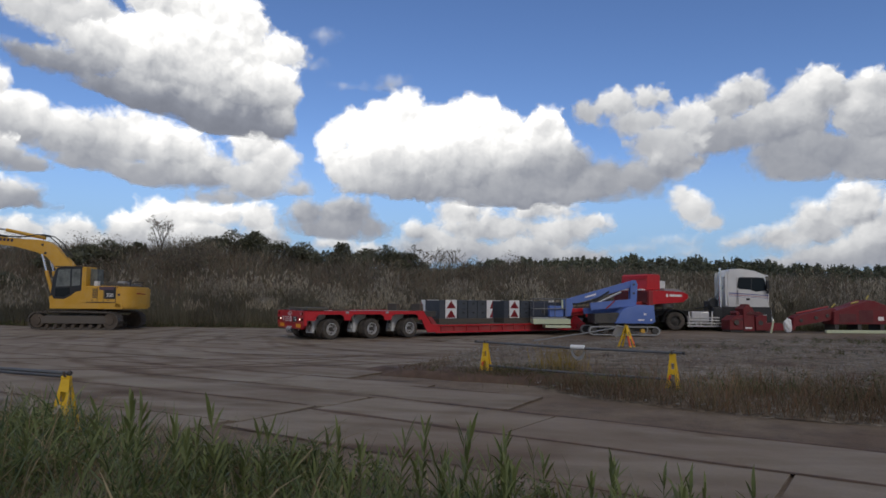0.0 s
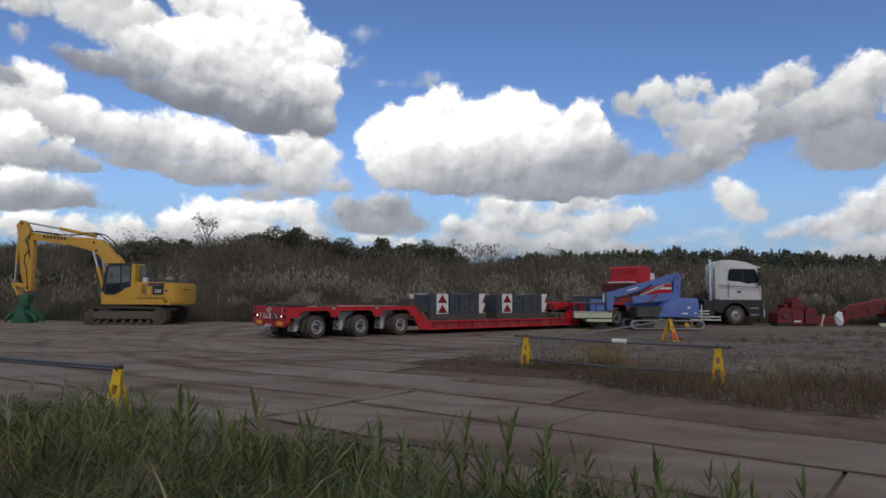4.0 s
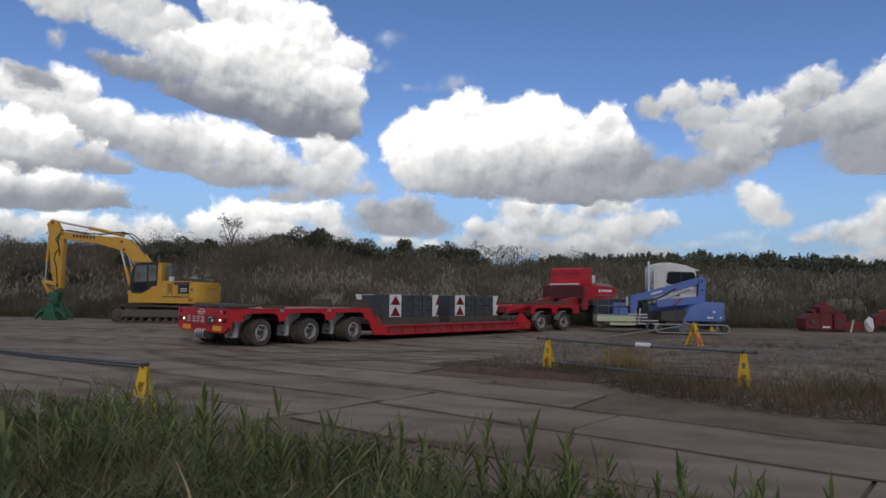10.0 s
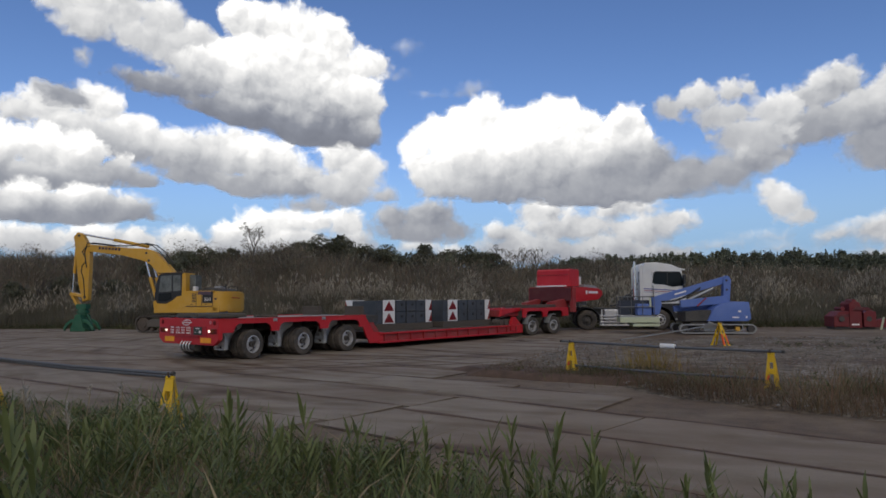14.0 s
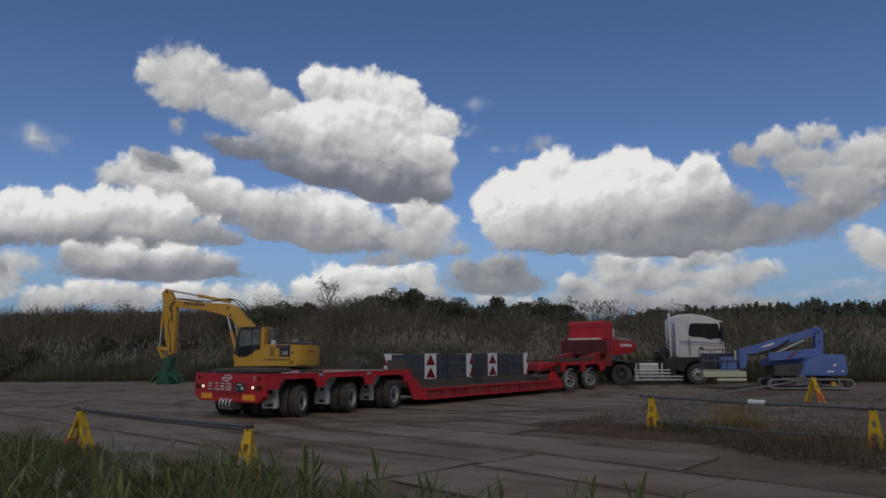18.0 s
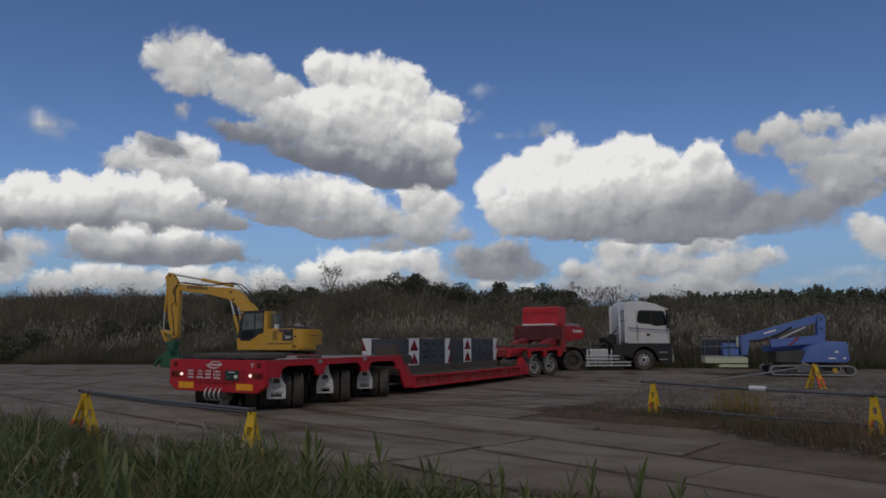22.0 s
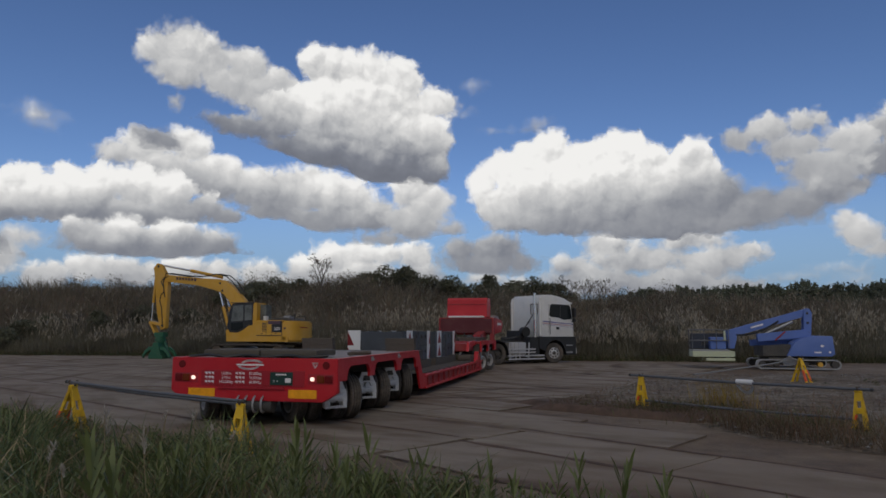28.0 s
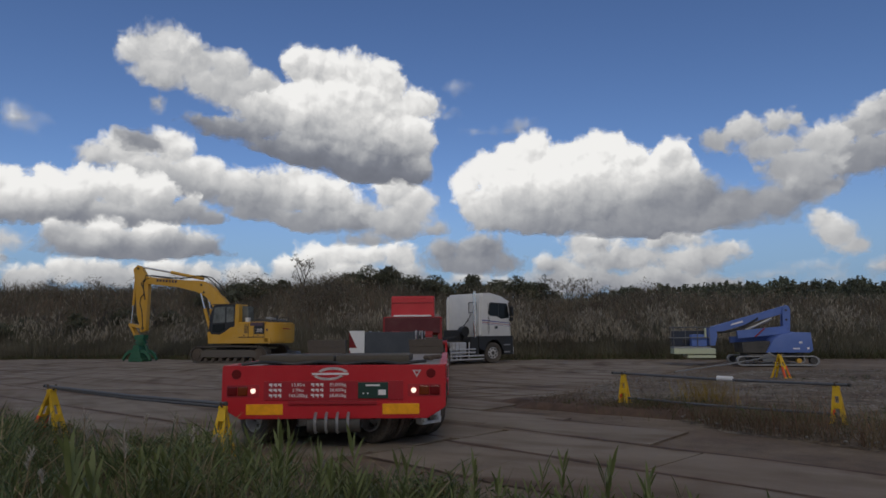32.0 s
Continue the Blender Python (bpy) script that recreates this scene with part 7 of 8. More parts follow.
    pst2 = thing("pale_beam", "long pale timber lying before the red housing", "timber", pose(21.7, 35.4, 0))
    part("beam", box(bmesh.new(), -1.7, 1.7, -0.1, 0.1, 0.0, 0.16, 0.02), PALE, pst2)
    sack = thing("white_sack", "crumpled white sack standing beside the red arm", "sack", pose(18.4, 36.1, 0) @ Matrix.Scale(0.72, 4))
    bm = bmesh.new()
    bmesh.ops.create_icosphere(bm, subdivisions=3, radius=0.5)
    for v in bm.verts:
        w = 1 + 0.35 * noise.noise(v.co * 3.1) + 0.15 * noise.noise(v.co * 8)
        v.co = Vector((v.co.x * 0.62 * w, v.co.y * 0.5 * w, max(-0.5, v.co.z * (1.0 + 0.2 * (v.co.z > 0))) * w))
        v.co.z = (v.co.z + 0.5) * 0.92
        v.co.z = max(0.0, v.co.z)
    part("sack_body", bm, WHITE_SIGN, sack, "", False)


GOLD_PAINT = plain("straw_yellow", (0.45, 0.36, 0.10), 0.6)
build_red_machine()


# ---- barrier trestles and their pipes ----
def trestle_model(tape, spread):
    """Two tapered plastic panels hinged at the top, each with a window and parted legs."""
    ob = thing("barrier_trestle", "yellow plastic A-frame barrier trestle" + (" with orange tape on one leg" if tape else " with a hook on top"), "trestle", group="barrier trestles")
    high = 0.62

    def half(z):
        return 0.118 - 0.068 * z / high

    for sgn in (1, -1):
        tilt = math.degrees(math.atan2(spread, high)) * sgn
        m = pose(0, sgn * spread, 0, tilt, 0, 0)
        bm = bmesh.new()
        # sides, head, bar under the window, legs splayed below
        for d in (-1, 1):
            prism(bm, [(d * half(0), 0.0), (d * half(high), high), (d * (half(high) - 0.024), high), (d * (half(0) - 0.062), 0.0)], -0.017, 0.017, 0.004)
        prism(bm, [(-half(0.46), 0.46), (-half(high), high), (half(high), high), (half(0.46), 0.46)], -0.016, 0.016, 0.004)
        prism(bm, [(-half(0.26), 0.26), (-half(0.35), 0.35), (half(0.35), 0.35), (half(0.26), 0.26)], -0.016, 0.016, 0.004)
        panel = part("panel", bm, PLASTIC_YELLOW, ob, "", False, m)
        for d in (-1, 1):
            bm = bmesh.new()
            box(bm, d * 0.088 - 0.04, d * 0.088 + 0.04, -0.03, 0.03, -0.006, 0.03, 0.008)
            part("foot", bm, PLASTIC_YELLOW, panel)
        bm = bmesh.new()
        box(bm, -0.028, 0.028, -0.02, 0.02, 0.275, 0.335, 0.004)
        part("moulded_rib", bm, PLASTIC_YELLOW, panel)
        if sgn < 0:
            for d in (-1, 1) if tape else (-1,):
                bm = bmesh.new()
                prism(bm, [(d * (half(0.05) + 0.002), 0.05), (d * (half(0.34) + 0.002), 0.34), (d * (half(0.34) - 0.036), 0.34), (d * (half(0.05) - 0.05), 0.05)] if tape else [(-0.07, 0.16), (-0.055, 0.24), (-0.03, 0.24), (-0.045, 0.16)], -0.020, 0.020)
                part("tape", bm, ORANGE_TAPE, panel, "orange reflective tape")
    bm = bmesh.new()
    rod(bm, (-0.055, 0, high * 0.985), (0.055, 0, high * 0.985), 0.026, seg=12)
    part("hinge", bm, PLASTIC_YELLOW, ob, "", True)
    bm = bmesh.new()
    tube(bm, [(0, 0.055 * math.cos(radians(a)), 0.672 - 0.05 * math.sin(radians(a))) for a in range(-20, 201, 20)], 0.013, 6)
    part("hook", bm, RUST, ob, "rusty hook", True)
    return ob


TRESTLES = [((0.92, 14.30), -38, 1.0, False, 0.07), ((4.05, 11.95), -38, 0.97, False, 0.045), ((6.13, 22.6), 38, 1.18, True, 0.21), ((-4.40, 8.0), -5, 1.0, False, 0.13), ((-7.52, 8.72), -88, 1.2, True, 0.19)]
for (x, y), a, s, tape, spread in TRESTLES:
    tr_ = trestle_model(tape, spread)
    tr_.matrix_basis = pose(x, y, 0.0 if y < 11 else 0.035, 0, 0, a) @ Matrix.Scale(s, 4)


def pipe(p0, p1, r, label, mat, tag=False):
    ob = thing("barrier_pipe", label, "pipe", group="barrier pipes")
    bm = bmesh.new()
    mid = (Vector(p0) + Vector(p1)) / 2 - Vector((0, 0, 0.02))
    rod(bm, p0, mid, r, seg=12)
    rod(bm, mid, p1, r, seg=12)
    part("tube", bm, mat, ob, "", True)
    for p in (p0, p1):
        bm = bmesh.new()
        d = (Vector(p1) - Vector(p0)).normalized() * 0.04
        rod(bm, Vector(p) - d * 0.5, Vector(p) + d * 0.5, r * 1.08, seg=12)
        part("end_cap", bm, DARK, ob)
    if tag:
        bm = bmesh.new()
        c = Vector(p0).lerp(Vector(p1), 0.54)
        d = (Vector(p1) - Vector(p0)).normalized() * 0.14
        rod(bm, c - d, c + d, r * 1.9, seg=10)
        part("wrap", bm, WHITE_SIGN, ob, "white plastic wrap")
    return ob


pipe((0.72, 14.45, 0.685), (4.2, 11.83, 0.665), 0.024, "grey steel pipe resting on trestle hooks", PIPE, True)
pipe((0.95, 14.28, 0.20), (4.0, 11.98, 0.20), 0.024, "grey steel pipe low between two trestles", PIPE)
pipe((-7.66, 8.76, 0.80), (-4.36, 7.99, 0.665), 0.022, "grey plastic pipe resting on trestle hooks", PIPE)
pipe((-7.60, 8.92, 0.745), (-4.52, 8.14, 0.61), 0.017, "thin grey pipe slung below another between trestles", PIPE)
pipe((6.25, 22.6, 0.76), (3.3, 24.6, 0.12), 0.022, "pale pipe with one end on the ground", GREY)


# ---- torn plastic that flaps from the pipes ----
def plastic_sheet():
    """A strip of film caught on the pale pipe by its upper edge."""
    ob = thing("plastic_sheet", "torn white plastic sheet caught on a pipe end", "plastic sheet")
    bm = bmesh.new()
    cols, rows_ = 7, 7
    g = [[bm.verts.new((-0.24 + 0.48 * i / (cols - 1) * (1 - 0.25 * j / (rows_ - 1)), 0.04 * math.sin(i * 1.3 + j * 0.8) * j / rows_, -0.40 * j / (rows_ - 1) * (1 + 0.08 * math.sin(i * 2.1)))) for i in range(cols)] for j in range(rows_)]
    for j in range(rows_ - 1):
        for i in range(cols - 1):
            bm.faces.new((g[j][i], g[j][i + 1], g[j + 1][i + 1], g[j + 1][i]))
    bmesh.ops.solidify(bm, geom=list(bm.faces), thickness=0.002)
    part("film", bm, PLASTIC_SHEET, ob, "", True)
    bm = bmesh.new()
    rod(bm, (-0.26, 0, 0.0), (0.24, 0, 0.0), 0.026, seg=8)
    part("rolled_edge", bm, PLASTIC_SHEET, ob)
    return ob


def plastic_loop():
    """A slack loop of film under the white wrap of the barrier pipe."""
    ob = thing("plastic_loop", "slack loop of torn white film on the barrier pipe", "plastic film")
    bm = bmesh.new()
    ring = [[bm.verts.new((0.15 * math.cos(a) * f_, 0.0, -0.02 - 0.19 * math.sin(a) * f_)) for a in np.linspace(0.05, math.pi - 0.05, 12)] for f_ in (1.0, 0.68)]
    for i in range(11):
        bm.faces.new((ring[0][i], ring[0][i + 1], ring[1][i + 1], ring[1][i]))
    bmesh.ops.solidify(bm, geom=list(bm.faces), thickness=0.002)
    part("film", bm, PLASTIC_SHEET, ob, "", True)
    return ob


flap_sheet, flap_loop = plastic_sheet(), plastic_loop()
SHEET_AT, LOOP_AT = (6.02, 22.72, 0.715), (2.60, 13.03, 0.64)


# ---- vegetation ----
def scatter(n, x0, x1, y0, y1, keep):
    pts = rng.uniform((x0, y0), (x1, y1), (n, 2))
    return pts[np.array([keep(x, y) for x, y in pts])]


def verge_edge(az):
    """How far from the eye's side of the track the rank growth reaches."""
    return np.interp(az, [-55, -44, -40, -34, -30, -26, -18, 5, 40], [3.6, 4.1, 4.35, 4.7, 5.05, 5.0, 4.85, 4.55, 4.4])


def near_grass():
    def spots(count, most):
        p = rng.uniform((-15, 0.5), (8, 14), (count, 2))
        n = p @ np.array([RN.x, RN.y])
        az = np.degrees(np.arctan2(p[:, 0], p[:, 1]))
        wob = np.array([0.45 * noise.noise(Vector((x * 0.7, y * 0.7, 2))) for x, y in p])
        over = n - (verge_edge(az) + wob)
        ok = (np.hypot(p[:, 0], p[:, 1]) > 2.2) & (az > -56) & (az < 42) & (n < 5.6) & ((over < 0) | (rng.random(count) < most * np.exp(-np.maximum(over, 0) * 1.5)))
        return p[ok], over[ok]
    p, over = spots(115000, 0.45)
    clump = np.array([noise.noise(Vector((x * 1.3, y * 1.3, 5))) for x, y in p])
    fine = np.array([noise.noise(Vector((x * 4.0, y * 4.0, 15))) for x, y in p])
    tall = np.interp(over, [-2.5, -0.8, -0.2, 0.1, 0.6], [0.46, 0.46, 0.38, 0.20, 0.10])
    hgt = np.minimum(tall * (0.4 + 0.75 * rng.random(len(p)) ** 1.4) * np.clip(0.92 + 1.6 * clump + 0.8 * fine, 0.18, 2.0), 0.78)
    az = np.degrees(np.arctan2(p[:, 0], p[:, 1]))
    hgt *= np.interp(az, [-50, -28, -14, 0, 30], [1.08, 1.0, 0.9, 0.76, 0.66])
    some = (rng.random(len(p)) < np.interp(az, [-22, -10, 10], [1.0, 0.85, 0.68])) & ((clump > -0.30) | (rng.random(len(p)) < 0.5))
    p, hgt = p[some], hgt[some]
    base = np.column_stack([p, np.full(len(p), -0.03)])
    v, t = blades(base, hgt, 0.006 + 0.018 * rng.random(len(p)) ** 2, rng.uniform(0.0, 0.42, len(p)), rng.uniform(0.1, 0.85, len(p)))
    arrays_mesh("grass", v, t, GRASS, "rank green grass and weeds on the verge", "grass")
    p, over = spots(11000, 0.0)
    p, over = p[over < -0.15], over[over < -0.15]
    clump = np.array([noise.noise(Vector((x * 0.9, y * 0.9, 25))) for x, y in p])
    p = p[clump > 0.05]
    base = np.column_stack([p, np.full(len(p), -0.03)])
    v, t = blades(base, rng.uniform(0.25, 0.66, len(p)), rng.uniform(0.009, 0.021, len(p)), rng.uniform(0.0, 0.3, len(p)), rng.uniform(0.1, 0.6, len(p)))
    arrays_mesh("broad_leaves", v, t, BROADLEAF, "broad upright green leaves in tufts on the verge", "weeds")
    # tufts of long arching blades
    p, over = spots(900, 0.0)
    p = p[over < -0.35][:60]
    tuft = np.repeat(p, 16, axis=0) + rng.normal(0, 0.05, (len(p) * 16, 2))
    long_ = np.repeat(rng.uniform(0.45, 0.85, len(p)), 16) * rng.uniform(0.6, 1.1, len(tuft))
    v, t = blades(np.column_stack([tuft, np.full(len(tuft), -0.03)]), long_, rng.uniform(0.007, 0.017, len(tuft)), rng.uniform(0.05, 0.35, len(tuft)), rng.uniform(0.15, 0.75, len(tuft)))
    arrays_mesh("blade_tufts", v, t, BROADLEAF, "tufts of long arching green blades on the verge", "grass")
    p, over = spots(13000, 0.5)
    base = np.column_stack([p, np.full(len(p), -0.03)])
    v, t = blades(base, rng.uniform(0.15, 0.5, len(p)) * np.where(over > 0, 0.4, 1.0), rng.uniform(0.003, 0.007, len(p)), rng.uniform(0.1, 0.9, len(p)), rng.uniform(0.0, 0.5, len(p)))
    arrays_mesh("dead_stalks", v, t, STRAW, "pale dead stalks among the grass", "weeds")
    # mats of withered growth in patches
    p, over = spots(40000, 0.5)
    patch = np.array([noise.noise(Vector((x * 0.8, y * 0.8, 33))) + 0.5 * noise.noise(Vector((x * 2.5, y * 2.5, 3))) for x, y in p])
    p, over = p[patch > 0.2], over[patch > 0.2]
    v, t = blades(np.column_stack([p, np.full(len(p), -0.03)]), rng.uniform(0.12, 0.40, len(p)) * np.where(over > 0, 0.4, 1.0), rng.uniform(0.004, 0.010, len(p)), rng.uniform(0.1, 0.9, len(p)), rng.uniform(0.1, 0.8, len(p)))
    arrays_mesh("withered_grass", v, t, BORDER_STALK, "withered reddish-brown grass in patches on the verge", "grass")
    # the verge goes on round the tripod
    p = rng.uniform((-16, -9), (14, 8), (90000, 2))
    p = p[np.array([noise.noise(Vector((x * 0.8, y * 0.8, 5))) for x, y in p]) > -0.15]
    n = p @ np.array([RN.x, RN.y])
    az = np.degrees(np.arctan2(p[:, 0], p[:, 1]))
    p = p[(np.hypot(p[:, 0], p[:, 1]) > 0.7) & ((az < -55) | (az > 41) | (np.hypot(p[:, 0], p[:, 1]) < 2.2) & (n < 1.2)) & (n < 4.2)]
    v, t = blades(np.column_stack([p, np.full(len(p), -0.03)]), rng.uniform(0.12, 0.42, len(p)), rng.uniform(0.006, 0.016, len(p)), rng.uniform(0.0, 0.4, len(p)), rng.uniform(0.1, 0.8, len(p)))
    arrays_mesh("verge_grass", v, t, GRASS, "rank green grass behind the tripod", "grass")


near_grass()


def verge_weeds():
    """Low bushy weeds in hummocks among the grass."""
    cs, rs = [], []
    while len(cs) < 1500:
        x, y = rng.uniform(-13, 7), rng.uniform(1.5, 11)
        az = math.degrees(math.atan2(x, y))
        n = x * RN.x + y * RN.y
        if abs(az + 7) > 47 or math.hypot(x, y) < 2.4 or n > verge_edge(az) - 0.1 or noise.noise(Vector((x * 1.3, y * 1.3, 5))) < -0.05:
            continue
        top = rng.uniform(0.14, 0.36)
        for _ in range(3):
            cs.append((x + rng.normal(0, 0.09), y + rng.normal(0, 0.09), top * rng.uniform(0.5, 1.0)))
            rs.append((0.10, 0.10, 0.09))
    v, t = leaf_cloud(cs, rs, 46, 0.022)
    arrays_mesh("verge_weeds", v, t, VERGE_WEED, "low bushy green weeds in hummocks", "weeds")
    # green patches on the gravel
    cs, rs = [], []
    for px_, py_, sx, sy, cnt in ((15.5, 25.4, 1.6, 0.6, 70), (12.5, 18.5, 1.6, 0.8, 40), (8.6, 12.4, 1.8, 0.7, 60), (6.0, 11.4, 1.2, 0.5, 40), (1.6, 13.9, 0.9, 0.3, 26), (18.0, 22.0, 2.0, 0.8, 40), (9.5, 21.5, 1.5, 0.6, 24)):
        for _ in range(cnt):
            cs.append((px_ + rng.normal(0, sx), py_ + rng.normal(0, sy), rng.uniform(0.06, 0.22)))
            rs.append((0.13, 0.13, 0.08))
    v, t = leaf_cloud(cs, rs, 40, 0.022)
    arrays_mesh("gravel_weeds", v, t, EDGE_GRASS, "low dull green weeds in patches on the gravel", "weeds")
    tufts = np.concatenate([np.column_stack([rng.normal(cx, sx, cnt), rng.normal(cy, sy, cnt)]) for cx, cy, sx, sy, cnt in ((7.2, 10.4, 0.7, 0.35, 900), (9.2, 9.6, 0.8, 0.35, 900), (5.4, 11.6, 0.6, 0.3, 600), (11.5, 9.2, 1.0, 0.4, 900), (1.4, 13.8, 0.6, 0.25, 500), (3.2, 12.4, 0.8, 0.3, 500))])
    v, t = blades(np.column_stack([tufts, np.zeros(len(tufts))]), rng.uniform(0.10, 0.42, len(tufts)), rng.uniform(0.005, 0.012, len(tufts)), rng.uniform(0.1, 0.6, len(tufts)), rng.uniform(0.1, 0.8, len(tufts)))
    arrays_mesh("border_grass", v, t, BORDER_GRASS, "dull green grass in loose tufts along the gravel", "grass")


def reed_plant_mesh(seed, hgt):
    """A reed shoot: a thin stalk with long leaves set alternately."""
    r = random.Random(seed)
    stalk = bmesh.new()
    sx, sy = r.uniform(-0.08, 0.08), r.uniform(-0.08, 0.08)
    rod(stalk, (0, 0, -0.05), (sx, sy, hgt * 0.96), 0.006, 0.003, 5)
    leaves = []
    n = int(10 + hgt * 9)
    ang = r.uniform(0, 6.28)
    for k in range(n):
        s = 0.12 + 0.86 * k / n
        z = hgt * s
        a = ang + math.pi * k + r.uniform(-0.5, 0.5)
        L = r.uniform(0.22, 0.34) * (1.1 - 0.35 * abs(s - 0.6))
        up = r.uniform(0.9, 1.9) if s < 0.8 else r.uniform(2.4, 4.0)
        d = Vector((math.cos(a), math.sin(a), up)).normalized()
        side = Vector((-math.sin(a), math.cos(a), 0))
        bm = bmesh.new()
        o = Vector((sx * s, sy * s, z))
        rows_ = []
        for q, w in ((0.0, 0.006), (0.3, 0.0165), (0.65, 0.013)):
            c = o + d * L * q - Vector((0, 0, 1)) * 0.10 * q * q * L * 2
            rows_.append((bm.verts.new(c - side * w), bm.verts.new(c + side * w)))
        tip = bm.verts.new(o + d * L - Vector((0, 0, 1)) * 0.22 * L)
        for (a0, b0), (a1, b1) in zip(rows_, rows_[1:]):
            bm.faces.new((a0, b0, b1, a1))
        bm.faces.new((rows_[-1][0], rows_[-1][1], tip))
        leaves.append(bm)
    return stalk, leaves


def reed_models():
    out = []
    for seed, hgt in ((1, 0.95), (2, 0.8), (3, 1.05), (4, 0.7)):
        ob = thing("reed_shoot", "slim green reed shoot with long alternate leaves", "reed", pose(0, -6 - seed, 0), group="reeds on the verge")
        stalk, leaves = reed_plant_mesh(seed, hgt)
        part("stalk", stalk, REED_LEAF, ob)
        for lf in leaves:
            part("leaf", lf, REED_LEAF, ob)
        out.append(ob)
    return out


def place_reeds():
    models = reed_models()
    spots = [(-24.6, 5.7, 1.15), (-25.1, 5.8, 1.25), (-24.2, 5.6, 1.0), (-24.9, 5.5, 0.95), (-25.4, 5.6, 0.9), (-37.5, 4.3, 1.35), (-38.4, 4.1, 1.2), (-36.9, 4.5, 1.25), (-37.9, 4.6, 1.3), (-46.5, 3.9, 1.3), (-47.5, 3.8, 1.2), (-33.5, 6.4, 1.0), (-33.0, 6.2, 1.05), (-32.3, 6.5, 0.9), (-46.0, 4.6, 1.15), (-45.0, 4.4, 1.1), (-21.0, 5.4, 0.95), (-20.3, 5.2, 1.0), (-17.6, 5.0, 1.05), (-16.4, 5.1, 1.0), (-14.0, 4.9, 1.0), (-13.0, 4.8, 0.95),
             (-8.6, 5.1, 0.8), (-4.0, 5.3, 0.8), (-1.8, 4.9, 0.95), (0.4, 4.4, 1.0), (1.4, 4.6, 0.95), (4.4, 4.3, 1.0), (6.2, 4.4, 0.9), (8.8, 4.5, 0.9), (13.2, 4.2, 0.8), (14.5, 4.1, 0.9), (18.0, 4.2, 0.82), (19.5, 4.0, 0.85), (25.0, 4.0, 0.8), (27.5, 4.1, 0.7)]
    r = random.Random(5)
    for az, d, cnt in ((-33.0, 6.3, 6), (-45.5, 4.6, 3), (-20.5, 5.2, 4), (-17.0, 5.0, 5), (-13.5, 4.9, 4), (-2.0, 4.9, 2), (0.8, 4.5, 4), (4.6, 4.3, 4), (8.8, 4.4, 3), (14.0, 4.2, 4), (18.6, 4.1, 4), (26.0, 4.0, 3), (-26.0, 5.0, 3), (22.0, 4.0, 2), (-9.0, 4.7, 5), (-5.5, 4.6, 4), (2.6, 4.4, 4), (6.8, 4.3, 4), (11.0, 4.3, 4), (16.2, 4.1, 4), (20.5, 4.0, 3)):
        spots += [(az + r.gauss(0, 1.3), d + r.gauss(0, 0.2), r.uniform(0.55, 0.95)) for _ in range(cnt)]
    for i, (az, d, s) in enumerate(spots):
        m = pose(d * math.sin(radians(az)), d * math.cos(radians(az)), -0.03, r.uniform(-8, 8), r.uniform(-8, 8), r.uniform(0, 360)) @ Matrix.Scale(s * 0.74, 4)
        if i < 4:
            models[i].matrix_basis = m
        else:
            c = copy_thing(models[i % 4], m)
            c.matrix_basis = m


place_reeds()


def seed_heads():
    """Pale feathery heads on thin stalks that stand out of the verge."""
    r = random.Random(12)
    for az, d, top, long_ in ((-35.4, 6.0, 0.76, 0.20), (-38.3, 6.3, 0.90, 0.22), (-32.5, 6.5, 0.86, 0.09), (-31.2, 6.2, 0.76, 0.13), (-40.5, 5.0, 0.73, 0.10), (-20.4, 5.5, 0.62, 0.12), (-39.7, 5.8, 0.80, 0.10), (-35.0, 6.5, 0.86, 0.09), (-30.0, 6.0, 0.74, 0.07), (-42.5, 5.4, 0.80, 0.14)):
        ob = thing("seed_head_grass", "thin dead stalk with a pale feathery seed head", "grass stalk", pose(d * math.sin(radians(az)), d * math.cos(radians(az)), -0.03, 0, 0, r.uniform(0, 360)), group="pale seed heads on the verge")
        lean = r.uniform(0.02, 0.10)
        bm = bmesh.new()
        tube(bm, [(0, 0, 0), (lean * 0.25, 0, top * 0.5), (lean, 0, top)], 0.0035, 5)
        part("stalk", bm, STRAW, ob)
        n = 46
        f_ = rng.uniform(0, 1, n)
        base = np.column_stack([lean - 0.03 * f_ + rng.normal(0, 0.004, n), rng.normal(0, 0.004, n), top - long_ * f_ * 0.8])
        v, t = blades(base, rng.uniform(0.3, 0.5, n) * long_, np.full(n, 0.006), rng.uniform(0.0, 0.35, n), rng.uniform(0.1, 0.7, n))
        arrays_mesh("plume", v, t, FLUFF).parent = ob


seed_heads()


def border(x, y):
    """Distance behind the gravel's front edge."""
    return y - np.interp(x, [p_[0] for p_ in FRONT], [p_[1] for p_ in FRONT])


